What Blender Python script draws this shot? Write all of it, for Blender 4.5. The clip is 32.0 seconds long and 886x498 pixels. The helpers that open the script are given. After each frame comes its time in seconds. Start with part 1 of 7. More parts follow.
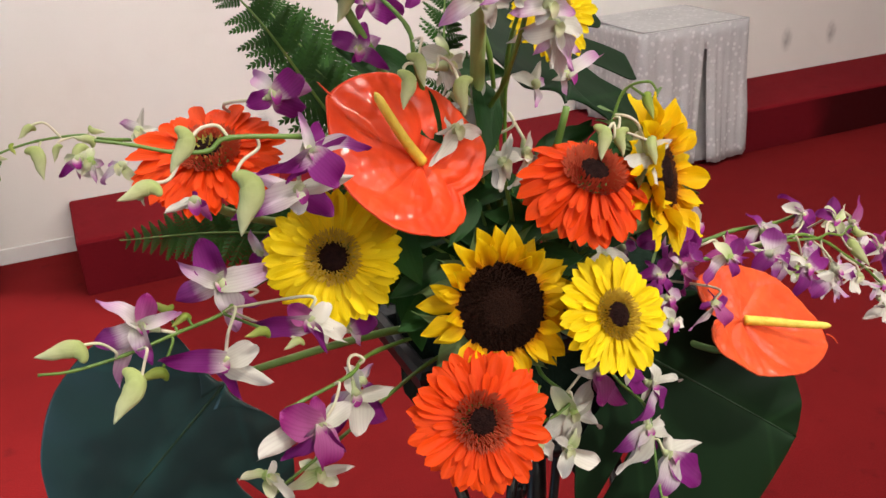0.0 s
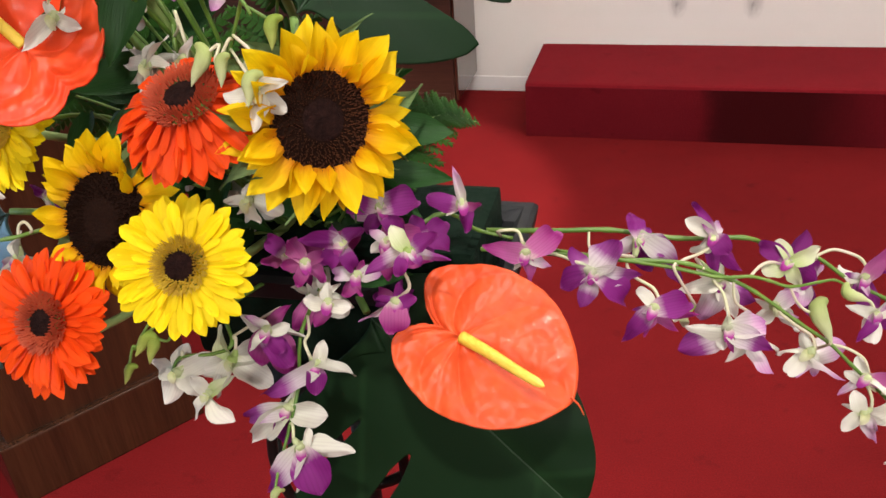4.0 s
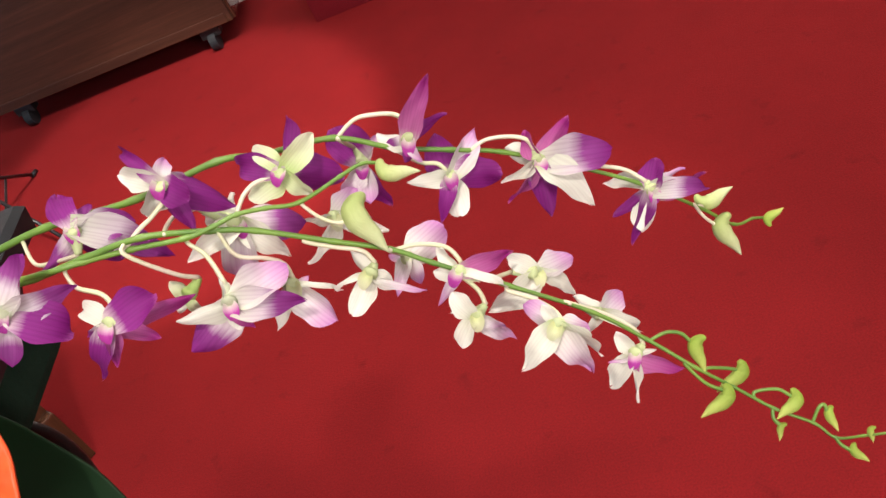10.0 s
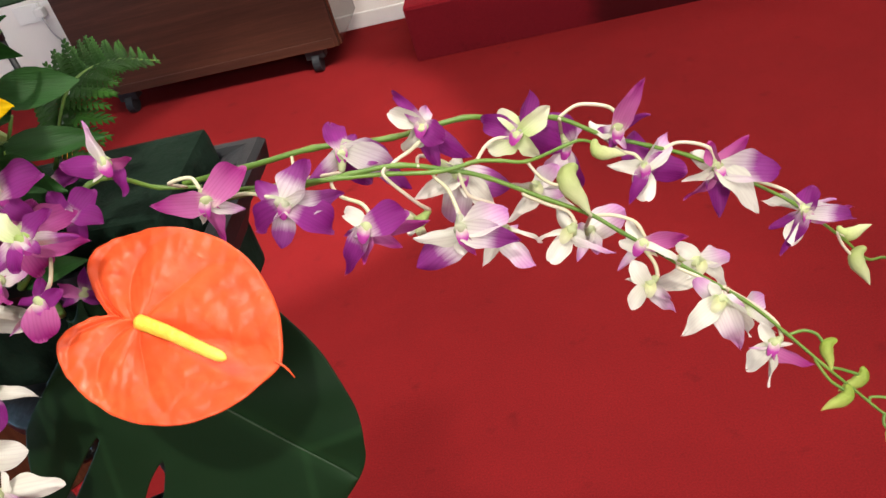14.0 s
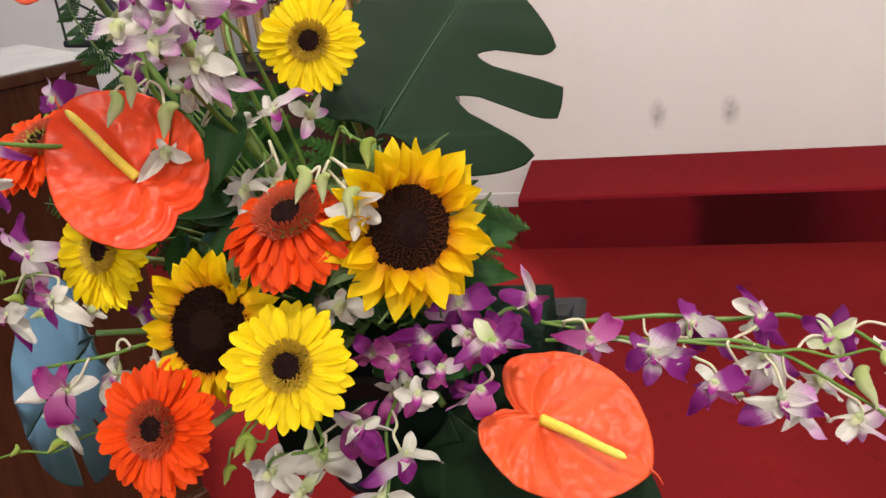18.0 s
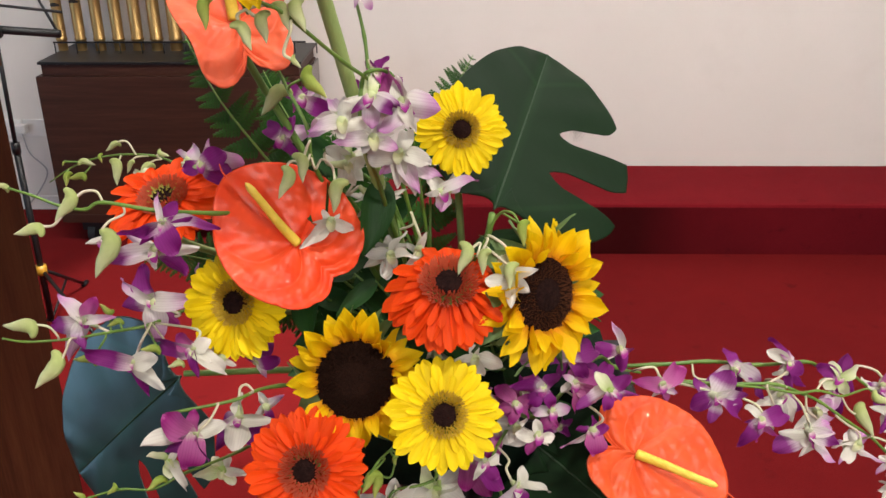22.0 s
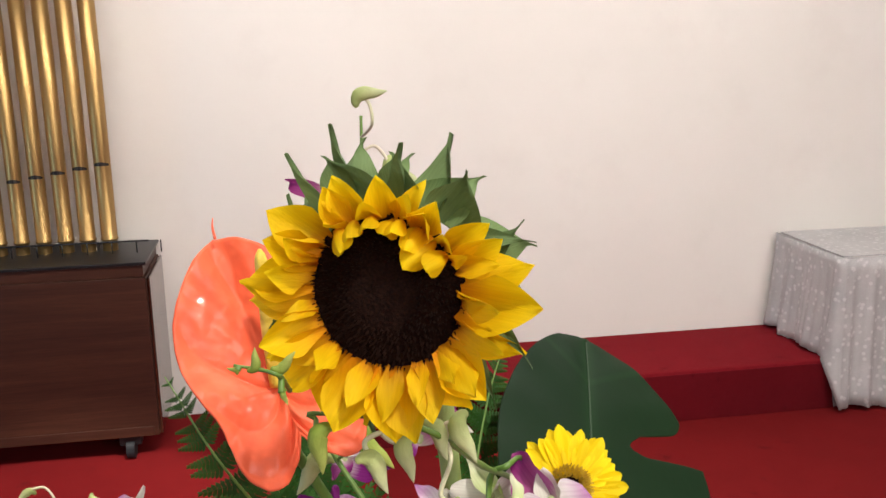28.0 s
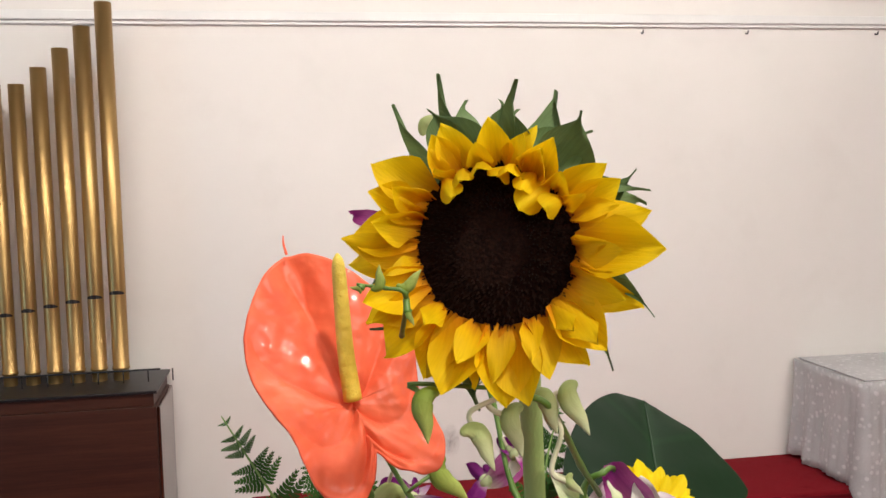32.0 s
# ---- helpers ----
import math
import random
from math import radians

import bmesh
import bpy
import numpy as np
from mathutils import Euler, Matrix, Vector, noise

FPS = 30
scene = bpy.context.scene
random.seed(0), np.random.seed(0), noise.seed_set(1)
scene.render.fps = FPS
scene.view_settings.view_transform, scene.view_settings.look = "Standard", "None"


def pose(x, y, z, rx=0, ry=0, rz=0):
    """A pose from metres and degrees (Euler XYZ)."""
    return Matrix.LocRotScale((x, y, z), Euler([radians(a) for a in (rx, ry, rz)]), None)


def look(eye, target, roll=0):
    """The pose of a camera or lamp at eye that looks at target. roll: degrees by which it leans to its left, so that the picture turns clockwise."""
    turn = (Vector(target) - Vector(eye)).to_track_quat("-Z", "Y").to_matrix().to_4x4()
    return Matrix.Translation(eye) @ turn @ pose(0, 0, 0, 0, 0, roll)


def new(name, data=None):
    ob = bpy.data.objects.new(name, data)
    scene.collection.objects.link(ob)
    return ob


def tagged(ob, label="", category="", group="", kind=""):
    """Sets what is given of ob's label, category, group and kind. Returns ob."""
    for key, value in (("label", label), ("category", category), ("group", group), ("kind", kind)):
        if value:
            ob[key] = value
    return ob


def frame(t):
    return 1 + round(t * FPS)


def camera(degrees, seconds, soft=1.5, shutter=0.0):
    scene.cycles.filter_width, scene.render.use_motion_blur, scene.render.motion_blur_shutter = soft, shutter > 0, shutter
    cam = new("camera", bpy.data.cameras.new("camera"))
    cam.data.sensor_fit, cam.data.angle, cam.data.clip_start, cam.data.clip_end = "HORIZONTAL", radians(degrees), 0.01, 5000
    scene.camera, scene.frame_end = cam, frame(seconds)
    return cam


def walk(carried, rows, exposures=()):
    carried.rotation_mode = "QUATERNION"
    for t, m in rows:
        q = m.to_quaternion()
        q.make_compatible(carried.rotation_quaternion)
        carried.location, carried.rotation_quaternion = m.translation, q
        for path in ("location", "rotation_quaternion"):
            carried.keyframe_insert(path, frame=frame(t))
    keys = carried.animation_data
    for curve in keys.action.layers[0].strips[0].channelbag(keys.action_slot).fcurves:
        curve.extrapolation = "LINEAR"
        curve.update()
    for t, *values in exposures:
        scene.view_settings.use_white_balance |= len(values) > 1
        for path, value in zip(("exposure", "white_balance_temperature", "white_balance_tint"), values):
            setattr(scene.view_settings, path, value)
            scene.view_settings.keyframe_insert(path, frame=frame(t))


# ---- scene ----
cam = camera(52.39, 32.0)
PATH = [
    (0, (0.185, 0.1121, 1.6239), (0.8775, 1.8028, 0.8103), -3.49),
    (0.5, (0.2253, 0.1286, 1.6202), (0.882, 1.8165, 0.772), -3.61),
    (1, (0.3084, 0.1672, 1.6057), (0.8969, 1.8532, 0.7051), -3.2),
    (1.5, (0.3765, 0.1902, 1.597), (0.8223, 1.8958, 0.6523), -3.98),
    (2, (0.4173, 0.1857, 1.5968), (0.6476, 1.911, 0.6118), -4.83),
    (2.5, (0.4994, 0.1474, 1.6028), (0.5019, 1.889, 0.6194), -4.51),
    (4.5, (0.7859, 0.1681, 1.5952), (0.2723, 1.8097, 0.5747), -4.5),
    (5, (0.8528, 0.1734, 1.5958), (0.446, 1.8262, 0.5456), -5.01),
    (5.5, (0.8709, 0.1829, 1.5847), (0.519, 1.8171, 0.4867), -6.13),
    (6, (0.8698, 0.2183, 1.5566), (0.5199, 1.8244, 0.4174), -7.74),
    (6.5, (0.883, 0.2807, 1.5154), (0.5379, 1.8567, 0.3335), -9.34),
    (7, (0.8873, 0.3214, 1.4851), (0.5127, 1.8589, 0.2622), -9.57),
    (7.5, (0.8877, 0.3259, 1.4861), (0.5093, 1.8672, 0.269), -10.57),
    (8, (0.8929, 0.3317, 1.4939), (0.55, 1.8888, 0.2866), -16.37),
    (8.5, (0.9033, 0.3421, 1.4952), (0.5797, 1.901, 0.2848), -23.41),
    (9, (0.9061, 0.3445, 1.4941), (0.5874, 1.8923, 0.2682), -26.40),
    (9.5, (0.9062, 0.3461, 1.4924), (0.5862, 1.8804, 0.25), -26.75),
    (10, (0.906, 0.349, 1.4894), (0.5646, 1.8705, 0.2369), -27.22),
    (10.5, (0.9048, 0.3556, 1.4826), (0.5383, 1.8645, 0.2221), -28.06),
    (11, (0.905, 0.3523, 1.4842), (0.5368, 1.8616, 0.2247), -27.75),
    (11.5, (0.9014, 0.3421, 1.4895), (0.5437, 1.8619, 0.2396), -27.02),
    (12, (0.9001, 0.3346, 1.4918), (0.5575, 1.8629, 0.248), -26.70),
    (12.5, (0.8988, 0.3334, 1.4907), (0.5624, 1.863, 0.2467), -26.40),
    (13, (0.896, 0.3289, 1.4913), (0.5568, 1.8621, 0.2526), -25.48),
    (13.5, (0.8648, 0.3044, 1.5025), (0.5189, 1.8706, 0.3079), -22.67),
    (14, (0.8349, 0.2576, 1.5232), (0.4344, 1.8575, 0.3918), -17.83),
    (14.5, (0.805, 0.2244, 1.5378), (0.3115, 1.8302, 0.4525), -13.48),
    (15, (0.7203, 0.1983, 1.5585), (0.2065, 1.8423, 0.542), -8.97),
    (15.5, (0.6716, 0.1689, 1.5766), (0.1745, 1.8453, 0.6057), -7.21),
    (17.5, (0.6534, 0.096, 1.6117), (0.1137, 1.8461, 0.8079), -4.61),
    (18, (0.6774, 0.0973, 1.6123), (0.22, 1.8847, 0.8403), -6.87),
    (18.5, (0.6516, 0.1014, 1.6171), (0.1868, 1.8857, 0.8422), -6.47),
    (19, (0.6409, 0.0836, 1.618), (0.0972, 1.8363, 0.8227), -4.08),
    (19.5, (0.627, 0.0663, 1.6284), (0.1161, 1.8178, 0.809), -2.8),
    (20, (0.5719, 0.0376, 1.6528), (0.1475, 1.8056, 0.8198), -2.67),
    (20.5, (0.5514, 0.0301, 1.6733), (0.2543, 1.8229, 0.8379), -1.33),
    (21, (0.5343, 0.0263, 1.6847), (0.3354, 1.8364, 0.8578), -0.61),
    (21.5, (0.4932, 0.0156, 1.6999), (0.3948, 1.8424, 0.8918), -0.62),
    (22, (0.4804, 0.0148, 1.703), (0.4296, 1.8427, 0.8931), -0.45),
    (22.5, (0.48, 0.0096, 1.7018), (0.4339, 1.8375, 0.8914), -0.72),
    (23, (0.48, 0.007, 1.7013), (0.4034, 1.8323, 0.8873), -0.99),
    (23.5, (0.4767, 0.0242, 1.6973), (0.3737, 1.841, 0.8675), -1.03),
    (24, (0.4635, 0.065, 1.6967), (0.3424, 1.8717, 0.8475), -0.43),
    (24.5, (0.4574, 0.1298, 1.7362), (0.3432, 1.9239, 0.8598), -0.7),
    (25, (0.4531, 0.1665, 1.7506), (0.339, 1.9579, 0.8687), -0.98),
    (25.5, (0.4273, 0.1601, 1.7767), (0.3108, 1.985, 0.9666), 0.32),
    (26, (0.4165, 0.1625, 1.7738), (0.3032, 2.0186, 1.0374), 1.82),
    (26.5, (0.3994, 0.1856, 1.7709), (0.4263, 2.0844, 1.1432), 1.21),
    (28.5, (0.3284, 0.2132, 1.7528), (0.6813, 2.1271, 1.2915), -0.76),
    (29, (0.3232, 0.2219, 1.7451), (0.6697, 2.1397, 1.2956), -0.89),
    (29.5, (0.3205, 0.2186, 1.7385), (0.6708, 2.1558, 1.3856), -1.2),
    (30, (0.3166, 0.2162, 1.7256), (0.6716, 2.169, 1.4797), -1.14),
    (30.5, (0.313, 0.2176, 1.7143), (0.6807, 2.1768, 1.5522), -1.32),
    (31, (0.3099, 0.2129, 1.7026), (0.6786, 2.1746, 1.5769), -1.38),
    (31.5, (0.3079, 0.2141, 1.701), (0.6604, 2.1772, 1.553), -1.23),
    (32, (0.3077, 0.2128, 1.701), (0.6428, 2.1778, 1.5377), -1.28),
]
walk(cam, [(t, look(eye, target, roll)) for t, eye, target, roll in PATH], exposures=((0, 0.08), (1.0, 0.05), (2.0, 0.32), (2.5, 0.28), (4.5, 0.1), (6, 0.75), (7, 0.6), (10, 0.4), (13, 0.4), (14, 0.42), (14.5, 0.55), (15, 0.86), (15.5, 0.55), (18, 0.0), (20, -0.08), (22, 0.0), (25, -0.05), (26, 0.05), (29, 0.1), (30, -0.12), (31, -0.06), (32, -0.06)))

# ---------------------------------------------------------------- plan (metres)
WALL_Y = 4.363                      # back wall
DAIS_X, DAIS_Y, DAIS_Z = 0.091, 3.813, 0.244   # left end, front edge and height of the step
TRIM_Z = 2.389                      # picture rail on the back wall
CEIL_Z = 6.2
ROOM_L, ROOM_R, ROOM_F = -5.0, 7.5, -7.0

# ---------------------------------------------------------------- world and lights
world = bpy.data.worlds.new("world")
scene.world = world
world.use_nodes = True
world.node_tree.nodes["Background"].inputs[0].default_value = (0.96, 0.95, 0.95, 1)
world.node_tree.nodes["Background"].inputs[1].default_value = 0.15


def lamp(name, eye, target, size, size_y, power, colour):
    data = bpy.data.lights.new(name, "AREA")
    data.shape, data.size, data.size_y, data.energy, data.color = "RECTANGLE", size, size_y, power, colour
    ob = new(name, data)
    ob.matrix_world = look(eye, target)
    return ob


# unseen overhead fill, hung well below the ceiling
lamp("ceiling_panel", (0.8, 1.2, 3.5), (0.8, 1.2, 0), 2.4, 1.0, 22, (1.0, 0.96, 0.90))
# added wash lamp that brightens the back wall
lamp("ceiling_panel", (1.1, 1.9, 3.5), (1.1, 4.36, 0.35), 5.0, 0.5, 130, (1.0, 0.95, 0.89))
lamp("ceiling_panel", (0.5, -3.2, 3.5), (0.5, -3.2, 0), 4.0, 1.6, 175, (1.0, 0.96, 0.90))
lamp("window_daylight", (3.3, -2.2, 2.6), (0.6, 4.3, 0.6), 0.4, 0.5, 62, (1.0, 0.96, 0.92))
lamp("window_daylight", (-4.9, 0.5, 1.2), (0.3, 0.5, 1.2), 1.7, 2.2, 60, (0.36, 0.68, 1.0))


def spotlight(eye, target, power, colour, degrees, blend, soft):
    data = bpy.data.lights.new("ceiling_spotlight", "SPOT")
    data.energy, data.color, data.spot_size, data.spot_blend, data.shadow_soft_size = power, colour, radians(degrees), blend, soft
    new("ceiling_spotlight", data).matrix_world = look(eye, target)


spotlight((1.30, -2.0, 5.9), (0.48, 0.60, 1.42), 800, (1.0, 0.94, 0.85), 21, 0.3, 0.14)
spotlight((1.45, -0.24, 5.9), (-0.45, 3.12, 0.0), 2100, (1.0, 0.93, 0.86), 13.8, 0.30, 0.06)


# ---------------------------------------------------------------- materials
def material(name, rough=0.5, metal=0.0, coat=0.0, sheen=0.0, spec=0.5):
    m = bpy.data.materials.new(name)
    m.use_nodes = True
    nt = m.node_tree
    b = nt.nodes["Principled BSDF"]
    b.inputs["Roughness"].default_value, b.inputs["Metallic"].default_value = rough, metal
    b.inputs["Coat Weight"].default_value, b.inputs["Sheen Weight"].default_value = coat, sheen
    b.inputs["Specular IOR Level"].default_value = spec
    return m, nt, b


def ramp(nt, fac, stops):
    r = nt.nodes.new("ShaderNodeValToRGB")
    while len(r.color_ramp.elements) < len(stops):
        r.color_ramp.elements.new(0.5)
    for e, (p, c) in zip(r.color_ramp.elements, stops):
        e.position, e.color = p, (*c, 1)
    nt.links.new(fac, r.inputs[0])
    return r.outputs[0]


def coords(nt, scale=(1, 1, 1), kind="Object"):
    t = nt.nodes.new("ShaderNodeTexCoord")
    mp = nt.nodes.new("ShaderNodeMapping")
    mp.inputs["Scale"].default_value = scale
    nt.links.new(t.outputs[kind], mp.inputs[0])
    return mp.outputs[0]


def noise_tex(nt, vec, scale, detail=4, rough=0.6):
    n = nt.nodes.new("ShaderNodeTexNoise")
    n.inputs["Scale"].default_value, n.inputs["Detail"].default_value, n.inputs["Roughness"].default_value = scale, detail, rough
    nt.links.new(vec, n.inputs["Vector"])
    return n.outputs["Fac"]


def bump(nt, b, height, strength, dist=0.01):
    n = nt.nodes.new("ShaderNodeBump")
    n.inputs["Strength"].default_value, n.inputs["Distance"].default_value = strength, dist
    nt.links.new(height, n.inputs["Height"])
    nt.links.new(n.outputs[0], b.inputs["Normal"])


def mix(nt, fac, a, b, mode="MIX"):
    n = nt.nodes.new("ShaderNodeMix")
    n.data_type, n.blend_type = "RGBA", mode
    for slot, v in ((0, fac), (6, a), (7, b)):
        if isinstance(v, (int, float)):
            n.inputs[slot].default_value = v
        elif isinstance(v, tuple):
            n.inputs[slot].default_value = (*v, 1)
        else:
            nt.links.new(v, n.inputs[slot])
    return n.outputs[2]


def rnd(nt):
    return nt.nodes.new("ShaderNodeObjectInfo").outputs["Random"]


def surface(name, c1, c2, scale, rough=0.6, bump_scale=0, bump_str=0.2, fine=None, stretch=(1, 1, 1), kind="Object", **kw):
    """Two colours mixed by noise at two scales, with fine relief."""
    m, nt, b = material(name, rough, **kw)
    v = coords(nt, stretch, kind)
    n1, n2 = noise_tex(nt, v, scale), noise_tex(nt, v, scale * 9, 3)
    col = ramp(nt, n1, [(0.32, c1), (0.68, c2)])
    if fine:
        col = mix(nt, ramp(nt, n2, [(0.35, (0, 0, 0)), (0.7, (1, 1, 1))]), col, fine)
    nt.links.new(col, b.inputs["Base Color"])
    if bump_scale:
        bump(nt, b, noise_tex(nt, v, bump_scale, 5), bump_str, 0.004)
    return m


def thin(nt, b, col, amount):
    """Lets light shine through a petal or leaf."""
    out = nt.nodes["Material Output"]
    t = nt.nodes.new("ShaderNodeBsdfTranslucent")
    ms = nt.nodes.new("ShaderNodeMixShader")
    ms.inputs[0].default_value = amount
    nt.links.new(col, t.inputs[0])
    nt.links.new(b.outputs[0], ms.inputs[1])
    nt.links.new(t.outputs[0], ms.inputs[2])
    nt.links.new(ms.outputs[0], out.inputs[0])


def petal_material(name, stops, streak=0.25, rough=0.55, through_light=0.25, vary=0.12, streak_scale=14, veins=0.0):
    """Colour runs from the base to the tip of a petal (its own y), with fine lengthwise streaks."""
    m, nt, b = material(name, rough, spec=0.18)
    t = nt.nodes.new("ShaderNodeTexCoord")
    sep = nt.nodes.new("ShaderNodeSeparateXYZ")
    nt.links.new(t.outputs["Object"], sep.inputs[0])
    v = coords(nt, (streak_scale, 0.8, 1))
    n = noise_tex(nt, v, 2.0, 3)
    w = nt.nodes.new("ShaderNodeMath")
    w.operation = "MULTIPLY_ADD"
    nt.links.new(n, w.inputs[0])
    w.inputs[1].default_value = 0.24
    nt.links.new(sep.outputs[1], w.inputs[2])
    w2 = nt.nodes.new("ShaderNodeMath")
    w2.operation = "SUBTRACT"
    nt.links.new(w.outputs[0], w2.inputs[0])
    w2.inputs[1].default_value = 0.12
    col = ramp(nt, w2.outputs[0], stops)
    dark = mix(nt, streak, col, ramp(nt, n, [(0.3, (0.45, 0.45, 0.45)), (0.6, (1, 1, 1))]), "MULTIPLY")
    if veins:                                    # fine darker lines that fan out from the foot
        fan = nt.nodes.new("ShaderNodeTexWave")
        fan.inputs["Scale"].default_value, fan.inputs["Distortion"].default_value, fan.inputs["Detail Scale"].default_value = 3.1, 4.5, 2.2
        nt.links.new(coords(nt, (1, 0.10, 0)), fan.inputs[0])
        dark = mix(nt, veins, dark, ramp(nt, fan.outputs["Fac"], [(0.0, (0.70, 0.60, 0.68)), (0.55, (1, 1, 1))]), "MULTIPLY")
    hs = nt.nodes.new("ShaderNodeHueSaturation")
    val = nt.nodes.new("ShaderNodeMapRange")
    val.inputs[3].default_value, val.inputs[4].default_value = 1 - vary, 1 + vary
    nt.links.new(rnd(nt), val.inputs[0])
    nt.links.new(val.outputs[0], hs.inputs["Value"])
    nt.links.new(dark, hs.inputs["Color"])
    nt.links.new(hs.outputs[0], b.inputs["Base Color"])
    bump(nt, b, noise_tex(nt, coords(nt, (streak_scale * 1.6, 1.0, 1)), 3.0, 2), 0.28, 0.002)
    thin(nt, b, hs.outputs[0], through_light)
    return m


ORANGE = petal_material("orange_petal", [(0.0, (0.38, 0.012, 0.003)), (0.30, (0.76, 0.052, 0.0025)), (1.0, (0.84, 0.076, 0.0035))], 0.18)
YELLOW = petal_material("yellow_petal", [(0.0, (0.70, 0.44, 0.006)), (0.3, (0.86, 0.62, 0.004)), (1.0, (0.89, 0.69, 0.006))], 0.12)
SUN = petal_material("sunflower_petal", [(0.0, (0.70, 0.25, 0.004)), (0.34, (0.88, 0.54, 0.003)), (1.0, (0.93, 0.67, 0.005))], 0.16, through_light=0.40)
PURPLE = petal_material("purple_orchid_petal", [(0.0, (0.58, 0.54, 0.46)), (0.14, (0.50, 0.36, 0.44)), (0.34, (0.215, 0.020, 0.19)), (0.94, (0.155, 0.006, 0.128)), (1.0, (0.23, 0.04, 0.20))], 0.18, veins=0.40)
MAGENTA = petal_material("magenta_orchid_petal", [(0.0, (0.60, 0.52, 0.46)), (0.22, (0.44, 0.12, 0.30)), (0.92, (0.24, 0.008, 0.145)), (1.0, (0.38, 0.07, 0.26))], 0.18, veins=0.35)
BLUSH = petal_material("white_orchid_petal_with_purple_tip", [(0.0, (0.56, 0.60, 0.42)), (0.14, (0.61, 0.58, 0.53)), (0.42, (0.58, 0.48, 0.55)), (0.62, (0.26, 0.05, 0.24)), (1.0, (0.17, 0.008, 0.15))], 0.12, through_light=0.28, veins=0.35)
PINK = petal_material("white_orchid_petal_with_pink_tip", [(0.0, (0.50, 0.57, 0.32)), (0.14, (0.61, 0.59, 0.52)), (0.45, (0.61, 0.53, 0.56)), (0.74, (0.52, 0.31, 0.47)), (1.0, (0.42, 0.16, 0.39))], 0.10, through_light=0.15, veins=0.30)
WHITE = petal_material("white_orchid_petal", [(0.0, (0.50, 0.57, 0.30)), (0.18, (0.61, 0.60, 0.51)), (1.0, (0.65, 0.62, 0.57))], 0.06, through_light=0.15, veins=0.22)
GREENISH = petal_material("greenish_white_orchid_petal", [(0.0, (0.36, 0.50, 0.15)), (0.40, (0.54, 0.60, 0.33)), (1.0, (0.62, 0.62, 0.47))], 0.10, through_light=0.15, veins=0.25)
LIP = petal_material("orchid_lip", [(0.0, (0.74, 0.70, 0.60)), (0.35, (0.42, 0.05, 0.32)), (1.0, (0.22, 0.008, 0.18))], 0.2)
LIP_WHITE = petal_material("white_orchid_lip", [(0.0, (0.58, 0.61, 0.30)), (1.0, (0.64, 0.60, 0.52))], 0.1)
BUD = petal_material("orchid_bud", [(0.0, (0.40, 0.47, 0.17)), (0.5, (0.53, 0.57, 0.29)), (1.0, (0.58, 0.62, 0.38))], 0.15, streak_scale=8)
BUD_GREEN = petal_material("green_orchid_bud", [(0.0, (0.24, 0.33, 0.05)), (1.0, (0.50, 0.55, 0.15))], 0.2, streak_scale=8)
FILLER = petal_material("dark_filler_leaf", [(0.0, (0.014, 0.052, 0.012)), (1.0, (0.022, 0.080, 0.016))], 0.3, 0.45, 0.15, 0.25)
FERN = petal_material("fern_leaf", [(0.0, (0.020, 0.070, 0.011)), (1.0, (0.040, 0.125, 0.018))], 0.3, 0.45, 0.2, 0.25)
BRACT = petal_material("sunflower_bract", [(0.0, (0.17, 0.25, 0.10)), (1.0, (0.12, 0.19, 0.070))], 0.35, 0.6, 0.2, 0.2)


def orange_spathe(name, c1, c2, relief_depth=0.22, coat=0.05):
    """Waxy skin: puffed cells between fine sunken veins."""
    m, nt, b = material(name, 0.40, coat=coat, spec=0.24)
    v = coords(nt, (1, 1, 1))
    col = ramp(nt, noise_tex(nt, v, 38.0, 5), [(0.3, c1), (0.7, c2)])
    cells = nt.nodes.new("ShaderNodeTexVoronoi")
    cells.feature = "SMOOTH_F1"
    cells.inputs["Scale"].default_value, cells.inputs["Randomness"].default_value = 150, 0.9
    warp = nt.nodes.new("ShaderNodeVectorMath")
    warp.operation = "MULTIPLY_ADD"
    nz = nt.nodes.new("ShaderNodeTexNoise")
    nz.inputs["Scale"].default_value = 60
    nt.links.new(v, nz.inputs["Vector"])
    nt.links.new(nz.outputs["Color"], warp.inputs[0])
    warp.inputs[1].default_value = (0.012, 0.012, 0.012)
    nt.links.new(v, warp.inputs[2])
    nt.links.new(warp.outputs[0], cells.inputs["Vector"])
    col = mix(nt, 0.30, col, ramp(nt, cells.outputs["Distance"], [(0.1, (1.12, 1.12, 1.12)), (0.75, (0.72, 0.66, 0.62))]), "MULTIPLY")
    nt.links.new(col, b.inputs["Base Color"])
    relief = mix(nt, 0.75, noise_tex(nt, v, 110, 3), ramp(nt, cells.outputs["Distance"], [(0.0, (1, 1, 1)), (0.8, (0, 0, 0))]))
    bump(nt, b, relief, relief_depth, 0.0030)
    thin(nt, b, col, 0.06)
    return m


SPATHE = orange_spathe("waxy_salmon_spathe", (0.61, 0.062, 0.016), (0.70, 0.100, 0.027), 0.36, 0.06)
SPATHE_PALE = orange_spathe("waxy_pale_salmon_spathe", (0.78, 0.105, 0.045), (0.85, 0.16, 0.070), 0.34, 0.15)
SPATHE_RED = orange_spathe("waxy_red_spathe", (0.76, 0.050, 0.012), (0.84, 0.085, 0.020), 0.34, 0.22)
SPADIX = surface("spadix", (0.80, 0.50, 0.03), (0.86, 0.66, 0.12), 14, 0.55, 160, 0.5, fine=(0.70, 0.50, 0.05))


